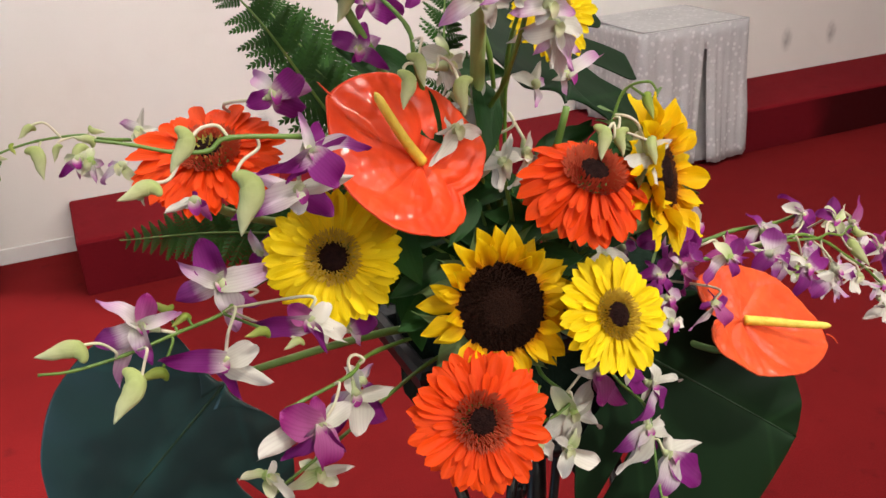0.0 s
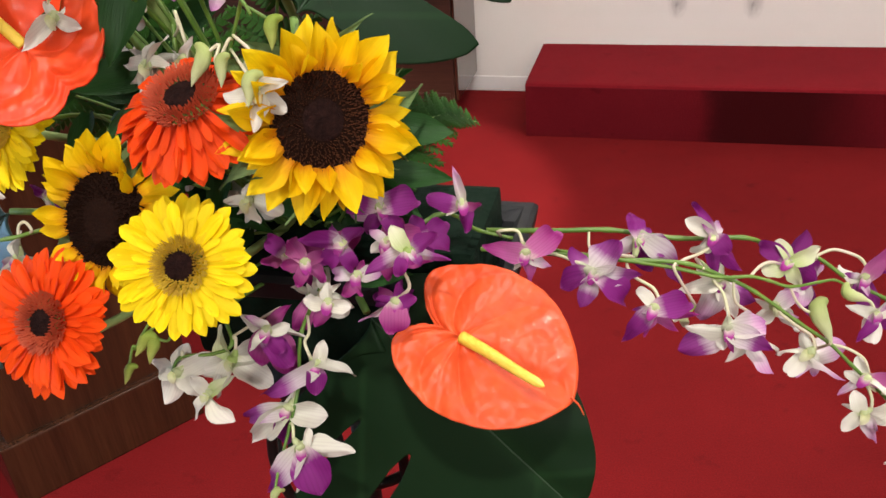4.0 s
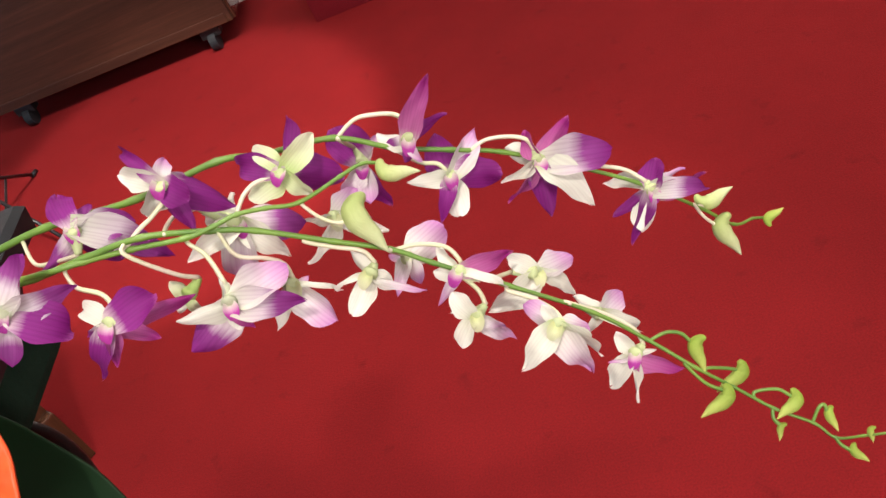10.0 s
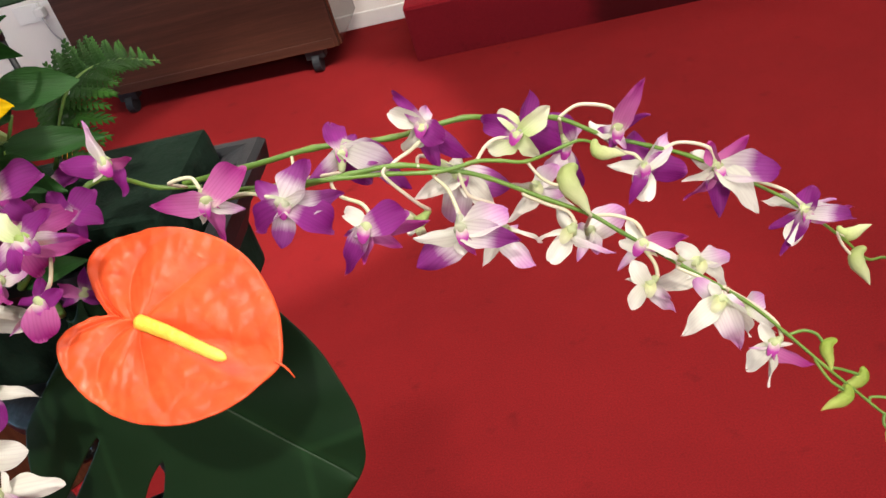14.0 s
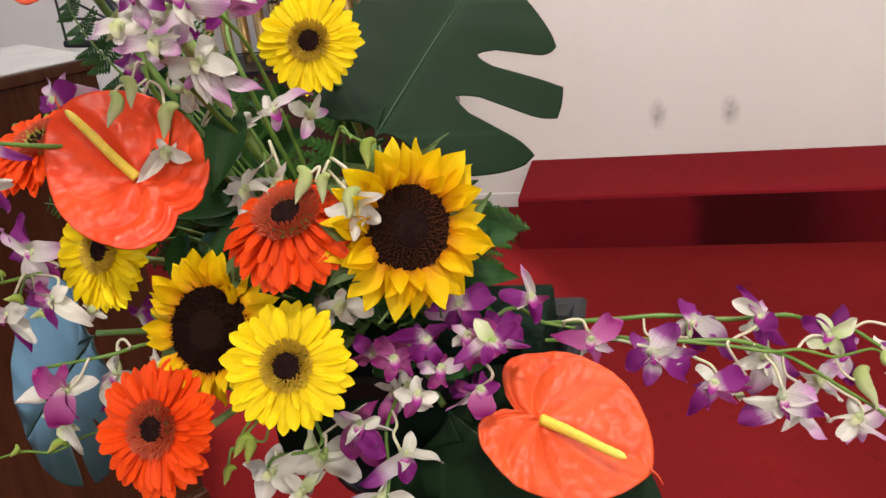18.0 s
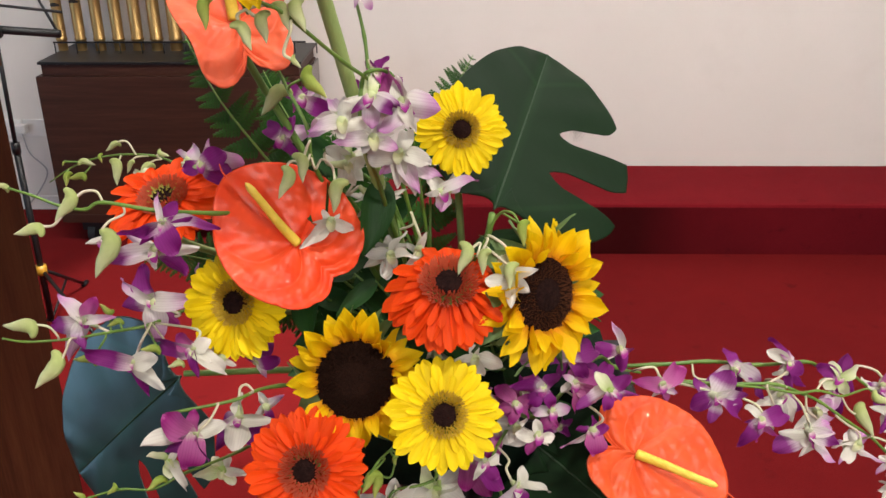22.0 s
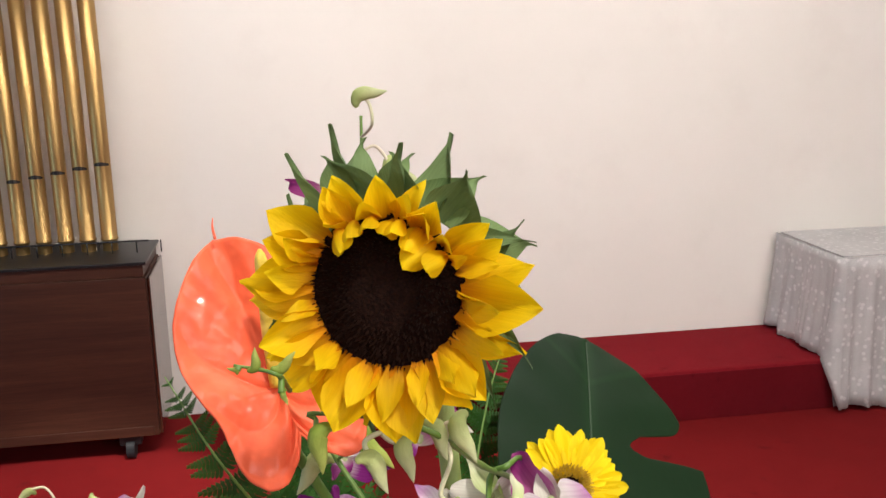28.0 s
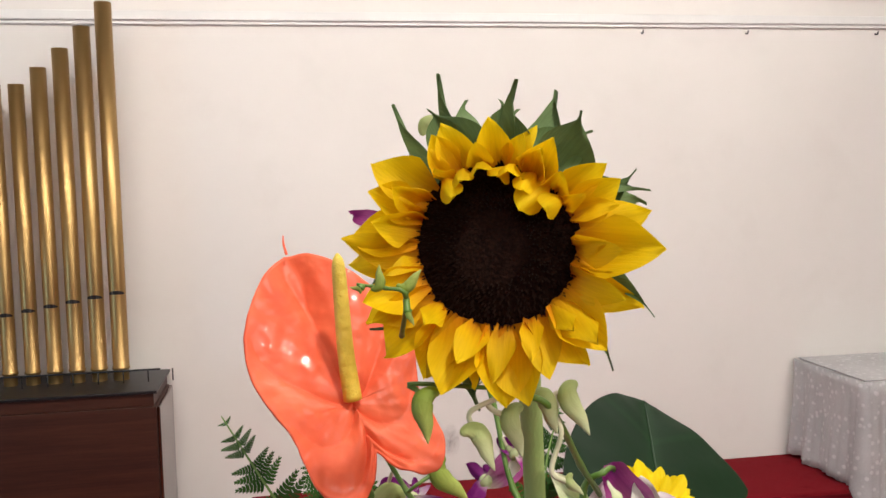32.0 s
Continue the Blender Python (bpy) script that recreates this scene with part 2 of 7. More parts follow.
def leaf_material(name, c1, c2, rough, coat, spec):
    m, nt, b = material(name, rough, coat=coat, spec=spec)
    v = coords(nt)
    col = ramp(nt, noise_tex(nt, v, 3.5, 5), [(0.3, c1), (0.7, c2)])
    sep = nt.nodes.new("ShaderNodeSeparateXYZ")
    nt.links.new(coords(nt), sep.inputs[0])
    # pale midrib and side veins, drawn from the leaf's own x and y
    ab = nt.nodes.new("ShaderNodeMath")
    ab.operation = "ABSOLUTE"
    nt.links.new(sep.outputs[0], ab.inputs[0])
    rib = ramp(nt, ab.outputs[0], [(0.002, (0.16, 0.16, 0.16)), (0.006, (0, 0, 0))])
    k = nt.nodes.new("ShaderNodeMath")
    k.operation = "MULTIPLY_ADD"
    nt.links.new(ab.outputs[0], k.inputs[0])
    k.inputs[1].default_value = -0.75
    nt.links.new(sep.outputs[1], k.inputs[2])
    s = nt.nodes.new("ShaderNodeMath")
    s.operation = "MULTIPLY"
    nt.links.new(k.outputs[0], s.inputs[0])
    s.inputs[1].default_value = 42.0
    c = nt.nodes.new("ShaderNodeMath")
    c.operation = "COSINE"
    nt.links.new(s.outputs[0], c.inputs[0])
    side = ramp(nt, c.outputs[0], [(0.985, (0, 0, 0)), (1.0, (0.12, 0.12, 0.12))])
    veins = mix(nt, 1.0, rib, side, "ADD")
    col2 = mix(nt, veins, col, tuple(min(1, x * 3.2) for x in c2))
    nt.links.new(col2, b.inputs["Base Color"])
    bump(nt, b, mix(nt, 0.5, c.outputs[0], noise_tex(nt, v, 22, 3)), 0.14, 0.010)
    thin(nt, b, col2, 0.05)
    return m


MONSTERA = leaf_material("monstera_leaf", (0.0050, 0.0155, 0.0060), (0.0090, 0.026, 0.0090), 0.48, 0.0, 0.09)
MONSTERA_BLUE = leaf_material("bluish_monstera_leaf", (0.005, 0.026, 0.024), (0.009, 0.040, 0.036), 0.36, 0.0, 0.60)
STEM = surface("green_stem", (0.10, 0.20, 0.035), (0.17, 0.29, 0.06), 30, 0.55, 90, 0.3, stretch=(1, 1, 0.2))
STEM_PALE = surface("pale_stem", (0.23, 0.34, 0.10), (0.32, 0.43, 0.15), 30, 0.6, 120, 0.35, stretch=(1, 1, 0.2))
LEAF_RIB = surface("leaf_rib", (0.010, 0.030, 0.011), (0.018, 0.048, 0.016), 30, 0.6)
ORCHID_STEM = surface("orchid_stem", (0.065, 0.145, 0.020), (0.14, 0.24, 0.036), 40, 0.45)
PEDICEL = surface("orchid_pedicel", (0.50, 0.52, 0.30), (0.60, 0.50, 0.42), 40, 0.5)
FLORET_RED = surface("gerbera_floret_red", (0.36, 0.045, 0.016), (0.50, 0.08, 0.028), 60, 0.7)
STAMEN = surface("olive_stamen", (0.26, 0.24, 0.03), (0.40, 0.36, 0.06), 60, 0.7)
FLORET_YELLOW = surface("gerbera_floret_yellow", (0.36, 0.20, 0.012), (0.66, 0.46, 0.035), 140, 0.7)
DARK_EYE = surface("gerbera_eye", (0.010, 0.004, 0.004), (0.030, 0.012, 0.010), 300, 0.9, 700, 0.9, spec=0.08)
SEED = surface("sunflower_seed_head", (0.006, 0.0025, 0.002), (0.013, 0.005, 0.003), 120, 0.9, 500, 0.8, fine=(0.024, 0.009, 0.005), spec=0.08)
SEED_DARK = surface("dark_sunflower_floret", (0.005, 0.002, 0.0015), (0.010, 0.004, 0.0025), 200, 0.9, fine=(0.020, 0.007, 0.0035), spec=0.08)
SEED_TUFT = surface("sunflower_floret", (0.05, 0.017, 0.008), (0.10, 0.033, 0.014), 200, 0.85, spec=0.1)
FOAM = surface("floral_foam", (0.004, 0.012, 0.007), (0.009, 0.021, 0.013), 25, 0.95, 120, 0.6, spec=0.1)
PLASTIC = surface("black_plastic", (0.010, 0.011, 0.013), (0.017, 0.018, 0.021), 12, 0.5, 80, 0.1, spec=0.25)
IRON = surface("black_iron", (0.008, 0.008, 0.008), (0.016, 0.015, 0.014), 20, 0.42, 60, 0.25, metal=0.4)

# ---------------------------------------------------------------- mesh helpers
MESHES = {}


def to_mesh(name, verts, faces, mat, smooth=True):
    me = bpy.data.meshes.new(name)
    me.from_pydata([tuple(v) for v in verts], [], faces)
    me.materials.append(mat)
    if smooth:
        me.polygons.foreach_set("use_smooth", [True] * len(me.polygons))
    me.update()
    return me


def from_bm(name, bm, mat, smooth=False):
    me = bpy.data.meshes.new(name)
    bm.to_mesh(me)
    bm.free()
    me.materials.append(mat)
    if smooth:
        me.polygons.foreach_set("use_smooth", [True] * len(me.polygons))
    return me


def part(name, mesh, parent, m=None, label=""):
    ob = new(name, mesh)
    ob.parent = parent
    if m is not None:
        ob.matrix_basis = m
    if label:
        ob["label"] = label
    return ob


def thing(name, at, label, category, group="", kind=""):
    ob = new(name)
    ob.empty_display_size = 0.02
    ob.location = at
    return tagged(ob, label, category, group, kind)


def aim(at, normal, up=(0, 0, 1), s=1.0):
    """Local z along normal, local y as near to up as it can be."""
    z = Vector(normal).normalized()
    y = Vector(up) - z * z.dot(Vector(up))
    if y.length < 1e-4:
        y = Vector((0, 1, 0.01)) - z * z.y
    y.normalize()
    x = y.cross(z)
    sc = s if isinstance(s, (tuple, list)) else (s, s, s)
    return Matrix.Translation(at) @ Matrix((x, y, z)).transposed().to_4x4() @ Matrix.Diagonal((*sc, 1))


def spline(points, n=8):
    """A smooth line through the points."""
    p = [Vector(q) for q in points]
    p = [p[0] * 2 - p[1]] + p + [p[-1] * 2 - p[-2]]
    out = []
    for i in range(1, len(p) - 2):
        a, b, c, d = p[i - 1:i + 3]
        for k in range(n):
            t = k / n
            out.append(0.5 * (2 * b + (c - a) * t + (2 * a - 5 * b + 4 * c - d) * t * t + (3 * b - a - 3 * c + d) * t ** 3))
    out.append(p[-2])
    return out


def tube(name, points, r0, r1, mat, sides=7, n=6, knots=0.0, origin=(0, 0, 0), blunt=False):
    """A tapered round stalk along a smooth line, with closed ends."""
    line = spline(points, n) if len(points) > 2 else [Vector(points[0]).lerp(Vector(points[1]), k / n) for k in range(n + 1)]
    o = Vector(origin)
    verts, faces = [], []
    side = None
    for i, q in enumerate(line):
        d = (line[min(i + 1, len(line) - 1)] - line[max(i - 1, 0)]).normalized()
        if side is None:
            side = d.orthogonal().normalized()
        side = (side - d * side.dot(d)).normalized()
        other = d.cross(side)
        f = i / (len(line) - 1)
        r = r0 + (r1 - r0) * f
        if blunt and f > 0.88:                     # rounded end
            r *= max(0.06, 1 - ((f - 0.88) / 0.12) ** 2) ** 0.5
        if knots and i % n == 0:
            r *= 1 + knots
        for k in range(sides):
            a = 2 * math.pi * k / sides
            verts.append(q - o + (side * math.cos(a) + other * math.sin(a)) * r)
    for i in range(len(line) - 1):
        for k in range(sides):
            a, b = i * sides + k, i * sides + (k + 1) % sides
            faces.append((a, b, b + sides, a + sides))
    faces.append(tuple(range(sides))[::-1])
    faces.append(tuple(range(len(verts) - sides, len(verts))))
    return to_mesh(name, verts, faces, mat)


def sheet(name, nu, nv, fn, mat, keep=None):
    """A grid surface: fn(u, v) with u in -1..1 and v in 0..1."""
    verts = [fn(-1 + 2 * i / nu, j / nv) for j in range(nv + 1) for i in range(nu + 1)]
    faces = []
    for j in range(nv):
        for i in range(nu):
            if keep is None or keep(-1 + 2 * (i + 0.5) / nu, (j + 0.5) / nv):
                a = j * (nu + 1) + i
                faces.append((a, a + 1, a + nu + 2, a + nu + 1))
    return to_mesh(name, verts, faces, mat)


def petal(key, mat, width, shape, droop=0.0, cup=0.0, twist=0.0, wave=0.0, nu=4, nv=8, seed=0):
    """One petal of length 1 along its y, seen from its z. shape(v): half width from 0 to 1."""
    if key in MESHES:
        return MESHES[key]
    r = random.Random(seed)
    ph = r.uniform(0, 6)

    def at(u, v):
        w = width * shape(v)
        x = u * w
        z = cup * (u * u) * w + droop * v * v + wave * math.sin(v * 9 + ph) * 0.5 * (abs(u) + 0.15) + wave * 0.6 * math.sin(u * 4 + v * 5 + ph)
        y = v * (1 - 0.25 * abs(droop) * v)
        x += twist * v * v
        return (x, y, z)
    MESHES[key] = sheet("petal", nu, nv, at, mat)
    return MESHES[key]


def tepal(key, mat, shape, curl, channel, twist, ruffle, seed):
    """One orchid petal, 1 from foot to tip along its y: arched lengthwise, channelled, twisted, its rim unevenly waved."""
    if key in MESHES:
        return MESHES[key]
    r = random.Random(seed)
    p1, p2, p3 = (r.uniform(0, 6) for _ in range(3))
    nv = 16
    arc, y, z = [], 0.0, 0.0
    for j in range(nv + 1):
        th = curl * (j / nv) ** 1.5
        arc.append((y, z, th))
        y, z = y + math.cos(th) / nv, z + math.sin(th) / nv
    ye, ze, _ = arc[-1]
    chord, tilt = math.hypot(ye, ze), math.atan2(ze, ye)

    def at(u, v):
        y, z, th = arc[round(v * nv)]
        w = 0.5 * shape(v) * (1 + 0.05 * math.sin(v * 13 + p1 + (2 if u > 0 else 0)) * abs(u))
        x = u * w * (1 - 0.12 * abs(channel))
        h = channel * 0.62 * w * abs(u) ** 1.4 + ruffle * u * u * math.sin(v * 10 + (p1 if u > 0 else p2)) * (0.3 + v) + 0.35 * ruffle * math.sin(u * 3 + v * 6 + p3)
        a = twist * v
        x, h = x * math.cos(a) - h * math.sin(a), x * math.sin(a) * 0.6 + h * math.cos(a)
        y, z = y - h * math.sin(th), z + h * math.cos(th)
        c, q = math.cos(tilt), math.sin(tilt)
        return (x, (y * c + z * q) / chord, (z * c - y * q) / chord)
    MESHES[key] = sheet("petal", 8, nv, at, mat)
    return MESHES[key]


def strap(v):            # gerbera ray: long strap with a blunt tip
    return (0.42 + 0.58 * min(1, v * 1.7)) * (1 - max(0, (v - 0.74) / 0.26) ** 3.2 * 0.90)


def lance(v):            # sunflower ray: lance with a point
    return (0.5 + 0.5 * min(1, v * 2.4)) * (1 - max(0, (v - 0.42) / 0.58) ** 1.7 * 0.99)


def tailed(v):           # bract: broad below, drawn out to a thin tail
    return max(0.05, math.sin(math.pi * (0.30 + 0.70 * min(1, v / 0.9))) ** 1.15)


def broad(v):            # orchid petal: widest past the middle, drawn to a soft point
    return max(0.05, math.sin(math.pi * (0.07 + 0.925 * v ** 1.18)) ** 0.68)


def slender(v):          # orchid sepal: tapering from a wide foot to a point
    return max(0.04, min(1, 0.55 + v * 1.5) * max(0.0, 1 - v ** 2.3) ** 0.85)


def spear(v):            # sepal or leaflet
    return max(0.02, math.sin(math.pi * (0.06 + 0.94 * v) ** 0.75) ** 0.9)


def box_bm(bm, x0, x1, y0, y1, z0, z1, bevel=0.0):
    vs = [bm.verts.new(c) for c in ((x0, y0, z0), (x1, y0, z0), (x1, y1, z0), (x0, y1, z0), (x0, y0, z1), (x1, y0, z1), (x1, y1, z1), (x0, y1, z1))]
    fs = [bm.faces.new([vs[i] for i in f]) for f in ((3, 2, 1, 0), (4, 5, 6, 7), (0, 1, 5, 4), (1, 2, 6, 5), (2, 3, 7, 6), (3, 0, 4, 7))]
    if bevel:
        es = list({e for f in fs for e in f.edges})
        bmesh.ops.bevel(bm, geom=es, offset=bevel, segments=2, affect="EDGES", profile=0.6)
    return bm


def block(name, x0, x1, y0, y1, z0, z1, mat, bevel=0.0):
    bm = bmesh.new()
    box_bm(bm, x0, x1, y0, y1, z0, z1, bevel)
    return from_bm(name, bm, mat)

# ---------------------------------------------------------------- the hall
def carpet_material(name, c1, c2, stain):
    m, nt, b = material(name, 0.97, spec=0.08)
    v = coords(nt, (1, 1, 1))
    big, mid, fine = noise_tex(nt, v, 0.9, 4), noise_tex(nt, v, 6, 4), noise_tex(nt, v, 240, 2)
    col = ramp(nt, big, [(0.3, c1), (0.7, c2)])
    spots = ramp(nt, noise_tex(nt, v, 11, 3, 0.55), [(0.63, (0, 0, 0)), (0.76, (0.55, 0.55, 0.55))])
    col = mix(nt, spots, col, stain)
    col = mix(nt, 0.5, col, ramp(nt, fine, [(0.3, (0.55, 0.55, 0.55)), (0.7, (1.1, 1.1, 1.1))]), "MULTIPLY")
    col = mix(nt, 0.25, col, ramp(nt, mid, [(0.3, (0.7, 0.7, 0.7)), (0.7, (1.1, 1.1, 1.1))]), "MULTIPLY")
    nt.links.new(col, b.inputs["Base Color"])
    bump(nt, b, fine, 0.6, 0.004)
    return m


CARPET = carpet_material("red_carpet", (0.156, 0.0078, 0.0090), (0.198, 0.0100, 0.0112), (0.080, 0.0045, 0.0055))
CARPET_STEP = carpet_material("red_step_carpet", (0.185, 0.0090, 0.0145), (0.225, 0.0112, 0.0170), (0.11, 0.004, 0.006))


def plaster():
    m, nt, b = material("white_plaster", 0.85)
    v = coords(nt)
    col = ramp(nt, noise_tex(nt, v, 0.7, 5), [(0.3, (0.70, 0.66, 0.62)), (0.7, (0.76, 0.72, 0.68))])
    col = mix(nt, ramp(nt, noise_tex(nt, v, 3.2, 4), [(0.55, (0, 0, 0)), (0.85, (0.35, 0.35, 0.35))]), col, (0.62, 0.57, 0.53))
    nt.links.new(col, b.inputs["Base Color"])
    bump(nt, b, noise_tex(nt, v, 60, 4), 0.08, 0.004)
    return m


PLASTER = plaster()
PAINT = surface("white_paint", (0.70, 0.68, 0.66), (0.78, 0.76, 0.73), 3, 0.5, 40, 0.05)
CEILING = surface("ceiling_paint", (0.72, 0.70, 0.68), (0.78, 0.76, 0.74), 1, 0.9)


def wood_material(name, c1, c2, rough, axis):
    m, nt, b = material(name, rough, coat=0.04, spec=0.28)
    st = [7.0, 7.0, 7.0]
    st[axis] = 0.35
    v = coords(nt, tuple(st))
    g = noise_tex(nt, v, 4.0, 6, 0.65)
    g2 = noise_tex(nt, coords(nt, tuple(x * 5 for x in st)), 6.0, 3)
    col = ramp(nt, g, [(0.3, c1), (0.52, tuple((a + b_) / 2 for a, b_ in zip(c1, c2))), (0.7, c2)])
    col = mix(nt, 0.35, col, ramp(nt, g2, [(0.35, (0.4, 0.4, 0.4)), (0.65, (1, 1, 1))]), "MULTIPLY")
    nt.links.new(col, b.inputs["Base Color"])
    bump(nt, b, g2, 0.12, 0.002)
    return m


WOOD_ORGAN = wood_material("dark_organ_wood", (0.034, 0.011, 0.007), (0.072, 0.025, 0.014), 0.48, 0)
WOOD_GLOSS = wood_material("varnished_organ_wood", (0.034, 0.011, 0.007), (0.072, 0.025, 0.014), 0.22, 2)
WOOD_GLOSS.node_tree.nodes["Principled BSDF"].inputs["Coat Weight"].default_value = 0.6
WOOD_LECTERN = wood_material("brown_lectern_wood", (0.034, 0.013, 0.007), (0.070, 0.026, 0.012), 0.26, 2)
WOOD_LECTERN.node_tree.nodes["Principled BSDF"].inputs["Coat Weight"].default_value = 0.35
BRASS = surface("dull_brass", (0.36, 0.225, 0.085), (0.46, 0.30, 0.12), 6, 0.40, 60, 0.08, metal=0.9, stretch=(1, 1, 0.15))
DARK_GAP = surface("pipe_mouth_dark", (0.01, 0.008, 0.006), (0.015, 0.012, 0.01), 10, 0.8)
BLACK_METAL = surface("black_metal", (0.010, 0.010, 0.011), (0.018, 0.018, 0.02), 30, 0.4, metal=0.3)
GREY_TOP = surface("grey_cloth_top", (0.36, 0.35, 0.35), (0.43, 0.42, 0.42), 8, 0.8, 200, 0.3)
YELLOW_KNOB = surface("yellow_plastic", (0.45, 0.24, 0.02), (0.55, 0.30, 0.03), 30, 0.4)
PALE_WOOD = wood_material("pale_wood_floor", (0.34, 0.17, 0.06), (0.46, 0.25, 0.10), 0.4, 0)
BLACK_CLOTH = surface("black_cloth", (0.008, 0.008, 0.010), (0.016, 0.016, 0.018), 20, 0.85, 120, 0.4)


def lace_material():
    m, nt, b = material("grey_lace", 0.8, sheen=0.2)
    v = coords(nt, (1, 1, 1))
    w = nt.nodes.new("ShaderNodeTexVoronoi")
    w.inputs["Scale"].default_value = 30
    nt.links.new(v, w.inputs["Vector"])
    spots = ramp(nt, w.outputs["Distance"], [(0.20, (1, 1, 1)), (0.36, (0, 0, 0))])
    base = ramp(nt, noise_tex(nt, v, 4, 4), [(0.3, (0.38, 0.37, 0.375)), (0.7, (0.49, 0.475, 0.475))])
    col = mix(nt, mix(nt, 0.45, spots, (0, 0, 0)), base, (0.68, 0.66, 0.66))
    net = noise_tex(nt, v, 260, 2)
    col = mix(nt, 0.3, col, ramp(nt, net, [(0.35, (0.55, 0.55, 0.55)), (0.65, (1, 1, 1))]), "MULTIPLY")
    nt.links.new(col, b.inputs["Base Color"])
    bump(nt, b, spots, 0.3, 0.003)
    return m


LACE = lace_material()
LINING = surface("grey_lining", (0.20, 0.19, 0.19), (0.27, 0.26, 0.26), 9, 0.8, 120, 0.3)


def setting(name, mesh, label="", category=""):
    return tagged(new(name, mesh), label, category, kind="structure")


setting("floor", block("floor", ROOM_L, ROOM_R, ROOM_F, WALL_Y, -0.2, 0, CARPET), "red carpeted hall floor with dark stains", "floor")
setting("wall_back", block("wall_back", ROOM_L, ROOM_R, WALL_Y, WALL_Y + 0.2, -0.2, CEIL_Z, PLASTER), "off-white painted plaster wall", "wall")
setting("wall_left", block("wall_left", ROOM_L - 0.2, ROOM_L, ROOM_F, WALL_Y + 0.2, -0.2, CEIL_Z, PLASTER), "off-white painted plaster wall", "wall")
setting("wall_right", block("wall_right", ROOM_R, ROOM_R + 0.2, ROOM_F, WALL_Y + 0.2, -0.2, CEIL_Z, PLASTER), "off-white painted plaster wall", "wall")
setting("wall_front", block("wall_front", ROOM_L - 0.2, ROOM_R + 0.2, ROOM_F - 0.2, ROOM_F, -0.2, CEIL_Z, PLASTER), "off-white painted plaster wall", "wall")
setting("ceiling", block("ceiling", ROOM_L - 0.2, ROOM_R + 0.2, ROOM_F - 0.2, WALL_Y + 0.2, CEIL_Z, CEIL_Z + 0.2, CEILING), "white painted ceiling", "ceiling")

# picture rail: a stepped moulding along the wall
bm = bmesh.new()
box_bm(bm, ROOM_L, ROOM_R, WALL_Y - 0.030, WALL_Y - 0.001, TRIM_Z + 0.0105, TRIM_Z + 0.052, 0.006)
box_bm(bm, ROOM_L, ROOM_R, WALL_Y - 0.016, WALL_Y - 0.001, TRIM_Z - 0.006, TRIM_Z + 0.011, 0.004)
box_bm(bm, ROOM_L, ROOM_R, WALL_Y - 0.026, WALL_Y - 0.001, TRIM_Z + 0.140, TRIM_Z + 0.172, 0.006)
setting("trim", from_bm("trim", bm, PAINT), "white painted moulding along the wall", "moulding")
bm = bmesh.new()
box_bm(bm, ROOM_L, DAIS_X - 0.002, WALL_Y - 0.014, WALL_Y - 0.001, 0.0, 0.075, 0.004)
setting("baseboard", from_bm("baseboard", bm, PAINT), "white painted skirting board", "skirting board")

# carpeted step along the wall
bm = bmesh.new()
box_bm(bm, DAIS_X, ROOM_R, DAIS_Y, WALL_Y - 0.002, 0.0, DAIS_Z, 0.014)
step = setting("step", from_bm("step", bm, CARPET_STEP), "red carpeted step with darker front strips", "step")
# a thin strip set on the front is darker red, near black over two stretches
def dark_front():
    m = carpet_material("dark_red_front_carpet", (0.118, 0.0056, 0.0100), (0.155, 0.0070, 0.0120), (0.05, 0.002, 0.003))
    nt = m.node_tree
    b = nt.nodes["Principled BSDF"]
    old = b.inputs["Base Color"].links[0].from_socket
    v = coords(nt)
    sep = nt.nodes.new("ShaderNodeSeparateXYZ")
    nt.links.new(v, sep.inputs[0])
    w = nt.nodes.new("ShaderNodeMath")                  # the edges of the near-black stretches wander
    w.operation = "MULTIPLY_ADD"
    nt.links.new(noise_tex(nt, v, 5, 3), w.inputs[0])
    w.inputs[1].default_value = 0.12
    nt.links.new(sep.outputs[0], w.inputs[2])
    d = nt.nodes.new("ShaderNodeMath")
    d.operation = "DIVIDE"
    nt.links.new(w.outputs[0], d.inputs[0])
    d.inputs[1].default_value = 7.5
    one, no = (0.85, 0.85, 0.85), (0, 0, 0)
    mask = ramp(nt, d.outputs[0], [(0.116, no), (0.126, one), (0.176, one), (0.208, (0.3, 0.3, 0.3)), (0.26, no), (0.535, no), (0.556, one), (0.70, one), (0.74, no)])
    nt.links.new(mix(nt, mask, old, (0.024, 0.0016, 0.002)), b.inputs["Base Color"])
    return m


strip = new("carpet_strip", block("carpet_strip", DAIS_X + 0.004, ROOM_R - 0.01, DAIS_Y - 0.004, DAIS_Y - 0.0005, 0.001, DAIS_Z - 0.015, dark_front(), 0.0012))
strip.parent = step

